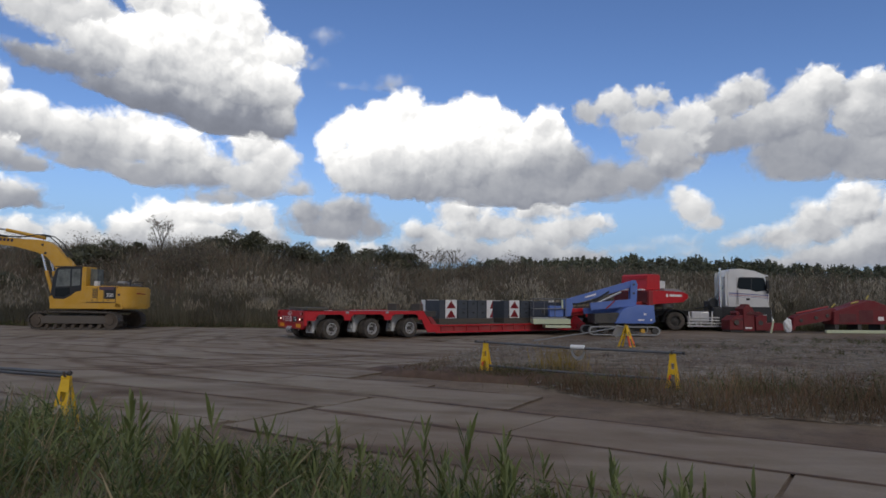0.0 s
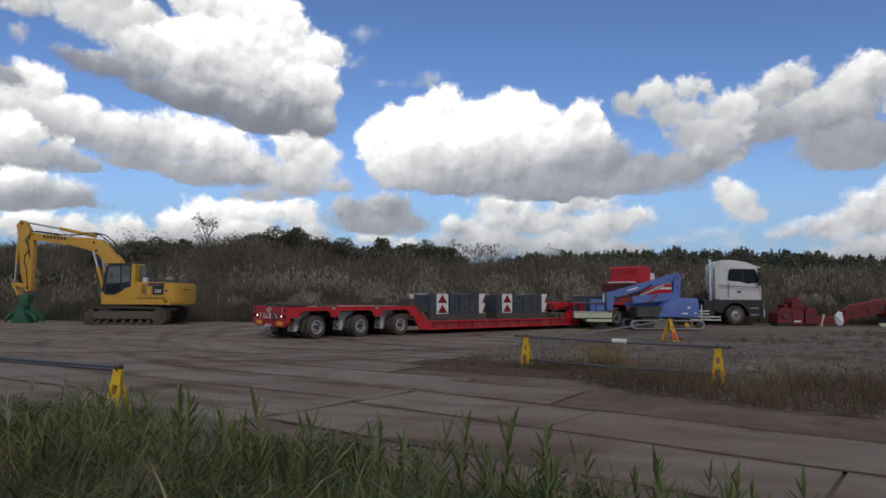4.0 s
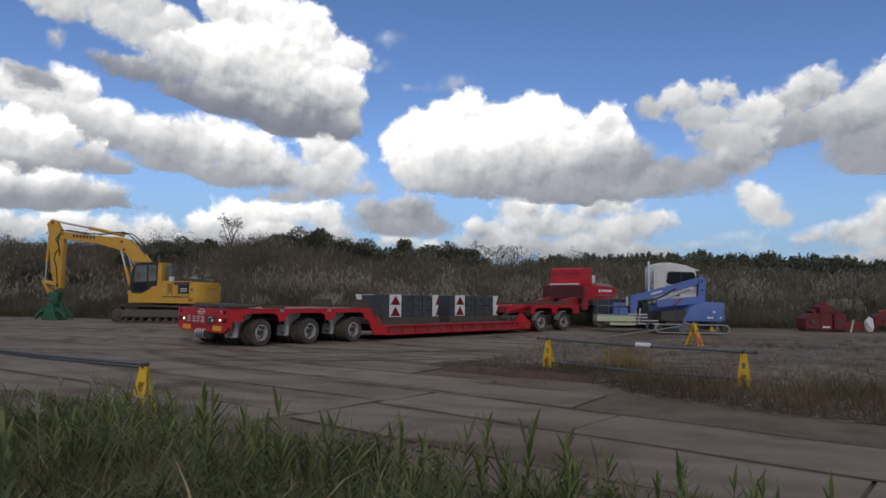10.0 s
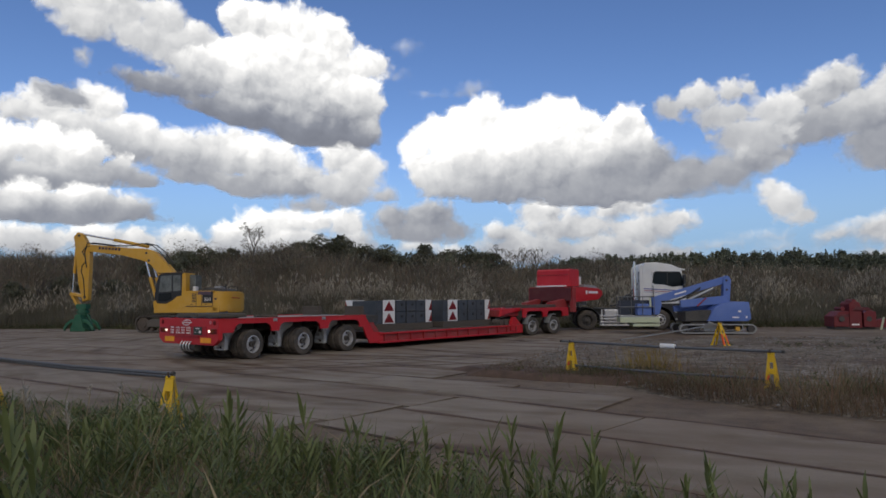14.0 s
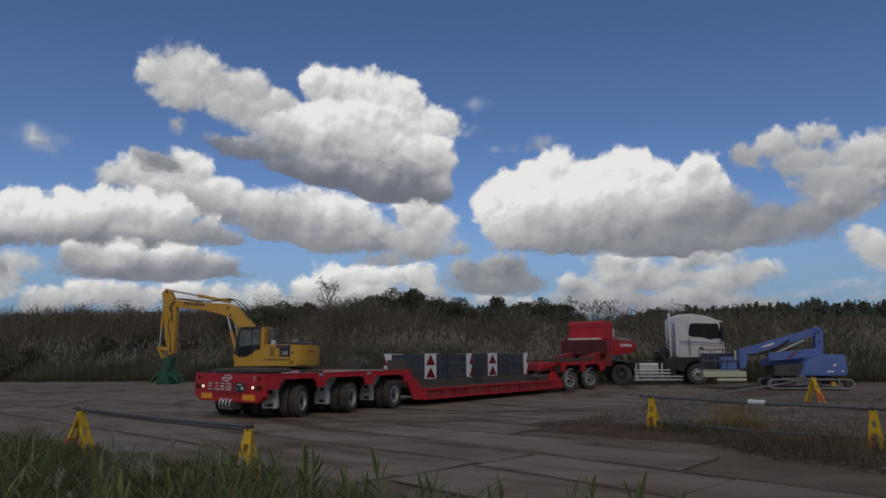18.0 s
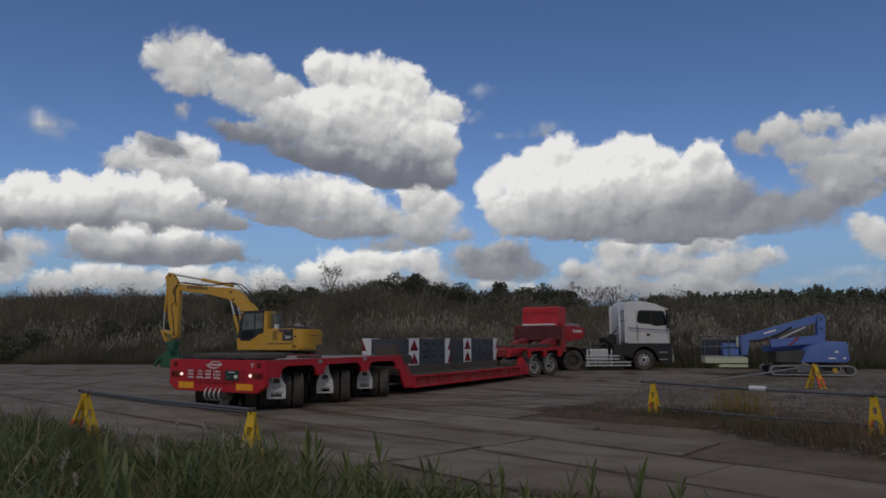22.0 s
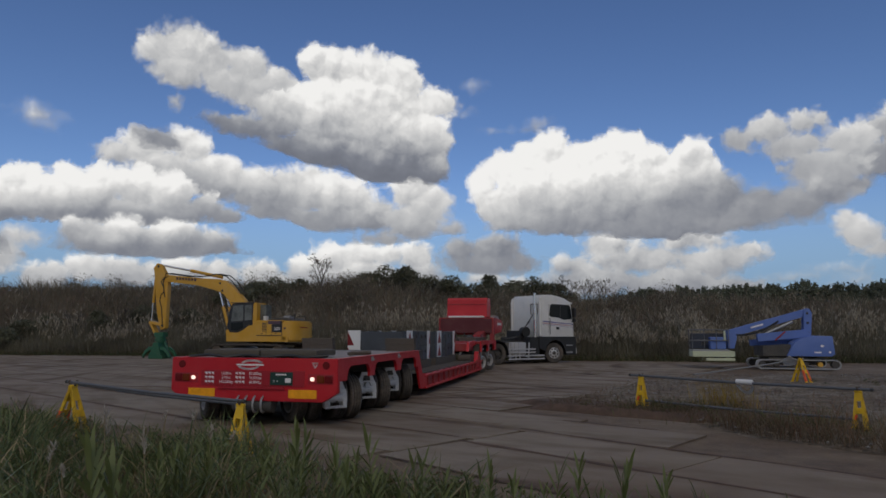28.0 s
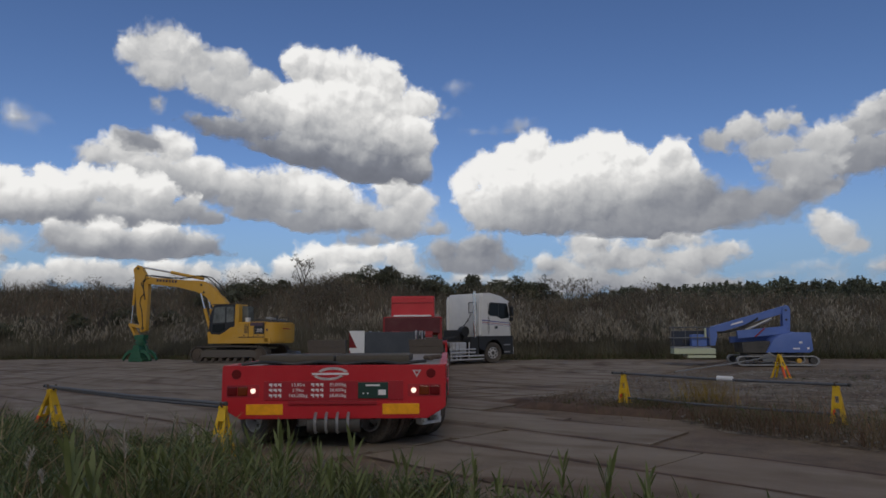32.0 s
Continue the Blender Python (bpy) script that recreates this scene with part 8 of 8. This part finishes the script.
def island_weeds():
    def keep(x, y):
        if not inside_island(x, y):
            return False
        edge = min(abs(border(x, y)) * 0.45, 3)
        dens = 0.24 + 0.85 * math.exp(-edge * 1.6) + 0.35 * max(0, noise.noise(Vector((x * 0.35, y * 0.35, 8))))
        return rng.random() < dens
    p = scatter(110000, -2, 26, 7, 29, keep)
    n = p @ np.array([RN.x, RN.y])
    hgt = np.interp(n, [10, 11.5, 14, 22], [0.26, 0.34, 0.24, 0.12]) * rng.uniform(0.15, 1.2, len(p))
    base = np.column_stack([p, np.full(len(p), 0.0)])
    v, t = blades(base, hgt, rng.uniform(0.003, 0.008, len(p)), rng.uniform(0.0, 0.45, len(p)), rng.uniform(0.0, 0.6, len(p)))
    # the rank brown border along the track
    q = scatter(90000, -1, 22, 7, 15, lambda x, y: inside_island(x, y) and rng.random() < math.exp(-max(0.0, border(x, y)) * 0.9))
    h2 = np.interp(q[:, 0], [-1, 1.5, 4, 9], [0.16, 0.26, 0.40, 0.46]) * rng.uniform(0.3, 1.15, len(q)) * np.array([1 + 0.6 * noise.noise(Vector((x * 1.1, y * 1.1, 6))) for x, y in q])
    v2, t2 = blades(np.column_stack([q, np.full(len(q), 0.0)]), h2, rng.uniform(0.004, 0.011, len(q)), rng.uniform(0.0, 0.4, len(q)), rng.uniform(0.0, 0.7, len(q)))
    v, t = stack([(v, t), (v2, t2)])
    arrays_mesh("dry_weeds", v, t, WEED, "thin brown weeds and dead grass over gravel", "weeds")
    # taller stalks in loose stands along the border
    q = scatter(26000, 1.5, 22, 7, 14, lambda x, y: inside_island(x, y) and border(x, y) < 2.6 and noise.noise(Vector((x * 0.9, y * 0.9, 41))) > 0.12)
    v, t = blades(np.column_stack([q, np.zeros(len(q))]), rng.uniform(0.25, 0.72, len(q)), rng.uniform(0.004, 0.010, len(q)), rng.uniform(0.0, 0.25, len(q)), rng.uniform(0.0, 0.35, len(q)))
    arrays_mesh("border_stalks", v, t, BORDER_STALK, "loose stands of reddish-brown weed stalks", "weeds")
    q = np.column_stack([2.55 + rng.normal(0, 0.3, 260), 14.7 + rng.normal(0, 0.3, 260)])
    base = np.column_stack([q, np.full(len(q), 0.02)])
    v, t = blades(base, rng.uniform(0.2, 0.72, len(q)), rng.uniform(0.005, 0.010, len(q)), rng.uniform(0.0, 0.35, len(q)), rng.uniform(0.0, 0.3, len(q)))
    arrays_mesh("golden_weed", v, t, GOLDEN, "tuft of golden yellow weed by the trestle", "weeds")
    # loose stones
    cnt = 5000
    p = scatter(9000, 0, 26, 9, 28, inside_island)[:cnt]
    s = rng.uniform(0.008, 0.05, len(p)) * rng.uniform(0.4, 1.0, len(p))
    octa = np.array([[1, 0, 0], [-1, 0, 0], [0, 1, 0], [0, -1, 0], [0, 0, 0.7], [0, 0, -0.7]])
    tri = np.array([[0, 2, 4], [2, 1, 4], [1, 3, 4], [3, 0, 4], [2, 0, 5], [1, 2, 5], [3, 1, 5], [0, 3, 5]])
    v = (octa[None] * s[:, None, None] * rng.uniform(0.6, 1.3, (len(p), 6, 1)) + np.column_stack([p, np.full(len(p), 0.05)])[:, None]).reshape(-1, 3)
    t = (np.arange(len(p))[:, None, None] * 6 + tri[None]).reshape(-1, 3)
    arrays_mesh("loose_stones", v, t, STONE, "loose pale stones scattered over the gravel", "stones")


island_weeds()


def reed_bank():
    """Dry reeds with pale plumes along the yard's far side, brown scrub up the bank behind."""
    def line(x):
        return 38.6 + 1.2 * math.sin(x * 0.13) + 0.6 * math.sin(x * 0.41 + 1) - 0.10 * max(0, -x - 25)
    n = 78000
    x = rng.uniform(-62, 48, n)
    dpt = rng.uniform(0, 1, n) ** 1.4 * 5.5
    y = np.array([line(a) for a in x]) + dpt
    z = np.array([bank_height(a, b) for a, b in zip(x, y)])
    clump = np.array([noise.noise(Vector((a * 0.45, b * 0.45, 1))) for a, b in zip(x, y)])
    hgt = (1.05 + 0.36 * np.minimum(dpt, 3)) * (0.55 + 0.6 * rng.random(n)) * (1 + 0.35 * clump)
    v, t = blades(np.column_stack([x, y, z - 0.05]), hgt, rng.uniform(0.008, 0.030, n), rng.uniform(0.0, 0.22, n), rng.uniform(0.0, 0.4, n))
    arrays_mesh("reed_thicket", v, t, DRY_REED, "dense thicket of dry brown reeds", "reeds")
    # plumes
    m = 15000
    xi = rng.integers(0, n, m * 4)
    xi = xi[(hgt[xi] > 1.0) & (clump[xi] > -0.05 + 0.3 * rng.random(len(xi)))][:m]
    xi = xi[(x[xi] > -17) | (rng.random(len(xi)) < 0.45)]
    b = np.column_stack([x[xi], y[xi] - 0.15, z[xi] + hgt[xi] * rng.uniform(0.8, 1.05, len(xi))])
    parts_ = []
    for _ in range(3):
        parts_.append(blades(b.copy(), rng.uniform(0.16, 0.38, len(xi)), rng.uniform(0.02, 0.05, len(xi)), rng.uniform(0.0, 0.28, len(xi)), rng.uniform(0.0, 0.6, len(xi))))
    v, t = stack(parts_)
    arrays_mesh("reed_plumes", v, t, PLUME, "pale feathery reed plumes", "reeds")
    # scrub up the bank
    n = 120000
    x = rng.uniform(-85, 75, n)
    y = 42 + rng.random(n) ** 1.2 * 30
    z = np.array([bank_height(a, b) for a, b in zip(x, y)])
    clump = np.array([noise.noise(Vector((a * 0.22, b * 0.22, 4))) for a, b in zip(x, y)])
    hgt = 1.7 * (0.55 + 0.6 * rng.random(n)) * (1 + 0.7 * clump)
    v, t = blades(np.column_stack([x, y, z - 0.05]), hgt, rng.uniform(0.016, 0.06, n), rng.uniform(0.0, 0.5, n), rng.uniform(0.0, 0.7, n))
    arrays_mesh("bank_scrub", v, t, SCRUB, "brown autumn scrub covering the bank", "scrub")
    # pale grass heads on the slope
    pick = rng.integers(0, n, 11000)
    pick = pick[clump[pick] > -0.05]
    v, t = blades(np.column_stack([x[pick], y[pick] - 0.1, z[pick] + hgt[pick] * 0.8]), rng.uniform(0.2, 0.45, len(pick)), rng.uniform(0.02, 0.05, len(pick)), rng.uniform(0.0, 0.4, len(pick)), rng.uniform(0.0, 0.7, len(pick)))
    arrays_mesh("slope_grass_heads", v, t, PLUME, "pale dry grass heads over the bank", "scrub")
    # a fringe of low green growth at the yard's edge
    n = 20000
    x = rng.uniform(-62, 48, n)
    y = np.array([line(a) for a in x]) - 0.5 + rng.normal(0, 0.35, n)
    v, t = blades(np.column_stack([x, y, np.full(n, -0.03)]), rng.uniform(0.10, 0.85, n) * rng.uniform(0.4, 1, n) * np.interp(x, [-10, 12], [0.65, 1.1]), rng.uniform(0.012, 0.035, n), rng.uniform(0.0, 0.6, n), rng.uniform(0.1, 0.9, n))
    arrays_mesh("edge_grass", v, t, EDGE_GRASS, "low dull green grass along the yard's edge", "grass")


reed_bank()


def leaf_cloud(centres, radii, per, size):
    """Small leaf triangles strewn through a set of clumps."""
    out_v, out_t, o = [], [], 0
    for c, r in zip(centres, radii):
        d = rng.normal(0, 1, (per, 3))
        d /= np.linalg.norm(d, axis=1)[:, None]
        p = np.asarray(c) + d * (np.asarray(r) * (rng.random((per, 1)) ** 0.4))
        a, b = rng.normal(0, 1, (per, 3)), rng.normal(0, 1, (per, 3))
        s = size * rng.uniform(0.6, 1.5, (per, 1))
        a *= s / np.linalg.norm(a, axis=1)[:, None]
        b *= s / np.linalg.norm(b, axis=1)[:, None]
        v = np.stack([p - a, p + a * 0.6 + b * 0.5, p + a - b * 0.4], 1).reshape(-1, 3)
        out_v.append(v)
        out_t.append(np.arange(per * 3).reshape(-1, 3) + o)
        o += per * 3
    return np.concatenate(out_v), np.concatenate(out_t)


verge_weeds()


def branch_tree(bm, p, d, length, rad, depth, r, tips):
    q = p + d * length
    rod(bm, p, q, rad, rad * 0.62, 5)
    if depth == 0:
        tips.append(q)
        return
    for _ in range(r.choice((2, 3, 3))):
        nd_ = (d + Vector((r.uniform(-0.75, 0.75), r.uniform(-0.75, 0.75), r.uniform(-0.15, 0.45)))).normalized()
        branch_tree(bm, q if r.random() < 0.7 else p + d * length * 0.7, nd_, length * r.uniform(0.6, 0.85), rad * 0.58, depth - 1, r, tips)


def bare_tree(x, y, hgt, seed, leaves=40):
    r = random.Random(seed)
    z = bank_height(x, y)
    ob = thing("bare_tree", "leafless grey tree with thin spreading twigs", "tree", pose(x, y, z - 0.1), group="bare trees on the bank")
    bm, tips = bmesh.new(), []
    trunk = bmesh.new()
    rod(trunk, (0, 0, 0), (0.05, 0, hgt * 0.3), 0.09, 0.07, 7)
    part("trunk", trunk, BARK, ob)
    for k in range(4):
        d = Vector((r.uniform(-0.7, 0.7), r.uniform(-0.5, 0.5), 1)).normalized()
        branch_tree(bm, Vector((0.05, 0, hgt * (0.2 + 0.09 * k))), d, hgt * 0.24, 0.05, 3, r, tips)
    part("branchwork", bm, BARK, ob)
    if leaves:
        some = r.sample(tips, min(len(tips), leaves))
        v, t = leaf_cloud([tuple(q) for q in some], [0.16] * len(some), 5, 0.08)
        lv = arrays_mesh("last_leaves", v, t, SCRUB)
        lv.parent = ob


def bush_model(seed, wide, hgt):
    r = random.Random(seed)
    ob = thing("evergreen_bush", "dark green rounded evergreen bush on the bank", "bush", group="evergreen bushes on the bank")
    trunk = bmesh.new()
    tips = []
    for k in range(4):
        branch_tree(trunk, Vector((r.uniform(-0.3, 0.3), r.uniform(-0.3, 0.3), 0)), Vector((r.uniform(-0.5, 0.5), r.uniform(-0.5, 0.5), 1)).normalized(), hgt * 0.4, 0.09, 1, r, tips)
    part("trunk", trunk, BARK, ob)
    cs, rs = [], []
    for k in range(20):
        a, q = r.uniform(0, 6.28), r.random() ** 0.6
        cs.append((wide * 0.5 * q * math.cos(a), wide * 0.4 * q * math.sin(a), hgt * (0.25 + 0.65 * (1 - q * q * 0.8) * r.uniform(0.5, 1.0))))
        rs.append((wide * 0.15, wide * 0.15, hgt * 0.14))
    v, t = leaf_cloud(cs, rs, 260, 0.115)
    c = arrays_mesh("crown", v, t, EVERGREEN)
    c.parent = ob
    return ob


def place_trees():
    for az, d, hgt, s, lv in ((-22.75, 60, 3.8, 3, 60), (-2.2, 62, 3.2, 8, 40), (-0.6, 64, 3.4, 12, 20), (0.8, 61, 3.0, 13, 20), (-34.5, 56, 3.0, 15, 40), (-38.0, 54, 3.4, 17, 30), (-41.0, 55, 3.0, 19, 30), (-30.0, 56, 2.6, 23, 30)):
        bare_tree(d * math.sin(radians(az)), d * math.cos(radians(az)), hgt, s, lv)
    models = [bush_model(31, 5.2, 3.4), bush_model(32, 4.2, 3.0), bush_model(33, 6.0, 3.2)]
    r = random.Random(9)
    rows_ = [(-17.6, 66, 1.1), (-15.6, 67, 1.24), (-13.4, 66, 1.18), (-11.6, 68, 0.85), (-8.6, 66, 1.24), (-6.6, 67, 1.32), (-4.6, 66, 1.22), (-2.8, 68, 1.05), (-28.5, 60, 0.95), (-26.8, 61, 0.85), (-20.0, 66, 0.65), (-33.0, 58, 0.7),
             (-43.0, 58, 0.9), (-39.5, 58, 0.85), (-46.5, 56, 0.9), (-36.0, 58, 0.8), (-24.5, 64, 0.6), (0.5, 70, 0.7), (-50, 56, 1.0)]
    for i, (az, d, s) in enumerate(rows_):
        x, y = d * math.sin(radians(az)), d * math.cos(radians(az))
        m = pose(x, y, bank_height(x, y) - 0.2, 0, 0, r.uniform(0, 360)) @ Matrix.Scale(s, 4)
        ob = models[i] if i < 3 else copy_thing(models[i % 3], m)
        ob.matrix_basis = m
    cs, rs = [], []
    for k in range(210):
        x, y = rng.uniform(-75, 62), rng.uniform(45, 70)
        s = rng.uniform(0.6, 1.5)
        z = bank_height(x, y)
        for q in range(4):
            cs.append((x + rng.normal(0, s * 0.6), y + rng.normal(0, s * 0.4), z + s * rng.uniform(0.5, 1.5)))
            rs.append((s * 0.75, s * 0.7, s * 0.55))
    v, t = leaf_cloud(cs, rs, 70, 0.085)
    arrays_mesh("bank_shrubs", v, t, SCRUB, "rounded brown shrubs scattered over the bank", "shrubs")
    # the far pine wood
    cs, rs = [], []
    for k in range(1150):
        az = rng.uniform(1.5, 48)
        d = rng.uniform(98, 120)
        x, y = d * math.sin(radians(az)), d * math.cos(radians(az))
        top = EYE + d * math.tan(radians(np.interp(az, [1, 4, 14, 24, 30, 48], [2.8, 3.15, 3.5, 3.15, 2.45, 2.25]))) * rng.uniform(0.84, 1.03) * (1 + 0.16 * noise.noise(Vector((az * 0.8, 0, 3))))
        for q in range(5):
            f_ = q / 4
            cs.append((x + rng.normal(0, 0.2), y, 1.5 + (top - 1.5) * (0.35 + 0.62 * f_)))
            w = 1.15 * (1 - 0.8 * f_)
            rs.append((w, w, 0.7))
    v, t = leaf_cloud(cs, rs, 34, 0.24)
    arrays_mesh("pine_wood", v, t, PINE, "dark pine wood on the far ridge", "woods")


place_trees()


# ---- steel road plates: one piece each ----
EAST_SLOPE = 0.11


def lay_plates():
    road = tagged(new("road_plates"), "large dusty steel plates laid over the yard and track", "road", "", "structure")
    def make(L, W):
        bm = bmesh.new()
        box(bm, -L / 2, L / 2, -W / 2, W / 2, -0.011, 0.011, 0.004)
        return bm
    me = bpy.data.meshes.new("steel_plate")
    bm = make(6.094, 1.512)
    bm.to_mesh(me)
    bm.free()
    me.materials.append(PLATE)
    half = bpy.data.meshes.new("short_plate")
    bm = make(3.052, 1.512)
    bm.to_mesh(half)
    bm.free()
    half.materials.append(PLATE)
    r = random.Random(4)

    def lay(mesh, u, n, skew=0.0):
        c = RU * u + RN * n
        if c.y > 36.5 or c.x < -48 or inside_island(c.x, c.y):
            return
        ob = new("steel_plate", mesh)
        ob.parent = road
        ob.matrix_basis = pose(c.x, c.y, r.uniform(-0.014, -0.009), r.uniform(-0.12, 0.12), r.uniform(-0.04, 0.04), ROAD + skew + r.uniform(-0.2, 0.2))

    # two fields of plates, the western one set off by half a width
    for k in range(21):
        n = NEAR_EDGE - 0.05 + 1.53 * k
        end = (-6.33 + 0.11 * (n - 7.4) if k < 4 else -7.8 - 0.12 * (n - 12)) - r.uniform(0, 0.3) * (k > 3)
        if k % 2:
            lay(half, end - 1.53, n)
            end -= 3.06
        for j in range(8):
            lay(me, end - 3.05 - 6.1 * j, n)
    # the eastern one lies askew, along the verge
    def lay_east(mesh, u, n0):
        lay(mesh, u, n0 - EAST_SLOPE * (u + 3.0), math.degrees(-math.atan(EAST_SLOPE)))

    for k in range(2):
        start = -6.30 + 0.17 * k
        if k:
            lay_east(half, start + 1.53, 8.15)
            start += 3.06
        for j in range(3):
            lay_east(me, start + 3.05 + 6.1 * j, 6.60 + 1.55 * k)
    lay(half, -5.30, 9.86)


lay_plates()


def mud_seams():
    """Dark damp earth pressed up in the joints, in ribbons of uneven width."""
    verts, tris = [], []

    def ribbon(pts, widths):
        b = len(verts)
        for i, (p, w) in enumerate(zip(pts, widths)):
            q, o = pts[min(i + 1, len(pts) - 1)], pts[max(i - 1, 0)]
            side = Vector((o[1] - q[1], q[0] - o[0], 0)).normalized() * w
            for f_, z in ((-1.0, 0.002), (0.15, 0.006 + 0.10 * w), (1.0, 0.002)):
                verts.append((p[0] + side.x * f_, p[1] + side.y * f_, z))
        for i in range(len(pts) - 1):
            for k in (0, 1):
                a = b + 3 * i + k
                tris.extend([(a, a + 1, a + 4), (a, a + 4, a + 3)])

    for k in range(19):
        east = k >= 15
        n = (5.80, 7.37, 8.92, 10.62)[k - 15] if east else NEAR_EDGE - 0.81 + 1.53 * k
        start = -6.3 if east else -46.0
        stop = (-3.65 if k == 18 else 12.0) if east else (-6.35 if k < 5 else -7.8 - 0.12 * (n - 12))
        run = []
        u = start
        while u < stop:
            v_ = noise.noise(Vector((u * 0.22, k * 7.3, 1))) + 0.45 * noise.noise(Vector((u * 1.4, k * 3.1, 4)))
            w = (0.040 + 0.10 * max(0.0, v_ + 0.15)) * (0.25 if k == 15 else 0.95 if k == 16 else 0.75 if k > 16 or k in (1, 2) else 0.34)
            on = noise.noise(Vector((u * 0.16, k * 5.7, 9))) > (-0.28 if k > 14 or k in (1, 2) else 0.02)
            lean = -EAST_SLOPE * (u + 3.0) if east and k < 18 else 0.0
            c = RU * u + RN * (n + lean + 0.05 * noise.noise(Vector((u * 0.7, k * 2.0, 7))))
            if on and not inside_island(c.x, c.y) and c.y < 36:
                run.append(((c.x, c.y), w))
            elif len(run) > 3:
                ribbon([q[0] for q in run], [0.012] + [q[1] for q in run[1:-1]] + [0.012])
                run = []
            else:
                run = []
            u += 0.16
        if len(run) > 3:
            ribbon([q[0] for q in run], [0.012] + [q[1] for q in run[1:-1]] + [0.012])
    # earth dragged in curves by the swinging axles
    for cx, cy, rad, a0, a1 in ((-6.0, 24.0, 6.5, 250, 318), (-6.0, 24.0, 8.6, 255, 312), (-9.0, 22.0, 7.4, 262, 330), (-12.5, 26.0, 9.0, 250, 305), (-3.0, 25.5, 6.8, 225, 290)):
        m_ = 44
        pts = [(cx + (rad + 0.12 * noise.noise(Vector((i * 0.3, rad, 2)))) * math.cos(radians(a0 + (a1 - a0) * i / m_)), cy + rad * math.sin(radians(a0 + (a1 - a0) * i / m_))) for i in range(m_ + 1)]
        ribbon(pts, [0.01 + 0.10 * math.sin(math.pi * i / m_) * (0.6 + 0.7 * noise.noise(Vector((i * 0.35, rad, 5)))) for i in range(m_ + 1)])
    arrays_mesh("mud_seams", np.array(verts), np.array(tris), MUD, "dark damp earth pressed up between the plates", "mud")


mud_seams()


# ---- what moves ----
def motions():
    # seconds, swing of the sheet before the wind, lift of the loop
    gusts = [(0.0, 38, 4), (1.0, 42, 52), (2.0, 36, 78), (2.5, 20, 84), (3.0, 6, 86), (3.5, 42, 82), (5.0, 50, 86), (6.0, 52, 84), (7.0, 66, 88), (9.0, 58, 85), (11.0, 68, 88), (14.0, 62, 84), (18.0, 72, 88), (22.0, 66, 85), (26.0, 74, 80), (28.0, 70, 30), (29.0, 72, 8), (30.0, 70, 40), (32.0, 70, 80)]
    walk(flap_sheet, [(t, pose(*SHEET_AT, 0, -12, 0) @ pose(0, 0, 0, a * 0.35, a * 0.5, 34) @ pose(0, 0, 0, a * 0.7, 0, 0)) for t, a, b in gusts])
    walk(flap_loop, [(t, pose(*LOOP_AT, 0, 0, -37) @ pose(0, 0, 0, b, 0, 0)) for t, a, b in gusts])
    for deck in cloud_decks:
        walk(deck, [(0.0, pose(0, -22.5, EYE)), (32.0, pose(0, 19.2, EYE))])
    walk(trailer, [(t, trailer_pose(t)) for t in STEPS])
    for ob in riders:
        walk(ob, [(t, trailer_pose(t)) for t in STEPS])
    walk(tractor, [(t, tractor_pose(t)) for t in STEPS])
    for w, carrier, pivot, offset, rad, steers in rolling:
        rows, spin = [], 0.0
        for i, t in enumerate(STEPS):
            ang, speed = steer_of(carrier, pivot[0], pivot[1], t, 62 if carrier is trailer_pose else 38)
            if rad and i:
                spin += speed * 0.5 / rad
            ease = min(1.0, max(0.45, 0.45 + (t - 14) * 0.11)) if carrier is trailer_pose else 1.0
            turn = ang * ease if steers else 0.0
            rows.append((t, pose(*pivot, 0, 0, turn) @ pose(*offset, 0, math.degrees(spin) if rad else 0.0, 0)))
        walk(w, rows)


motions()
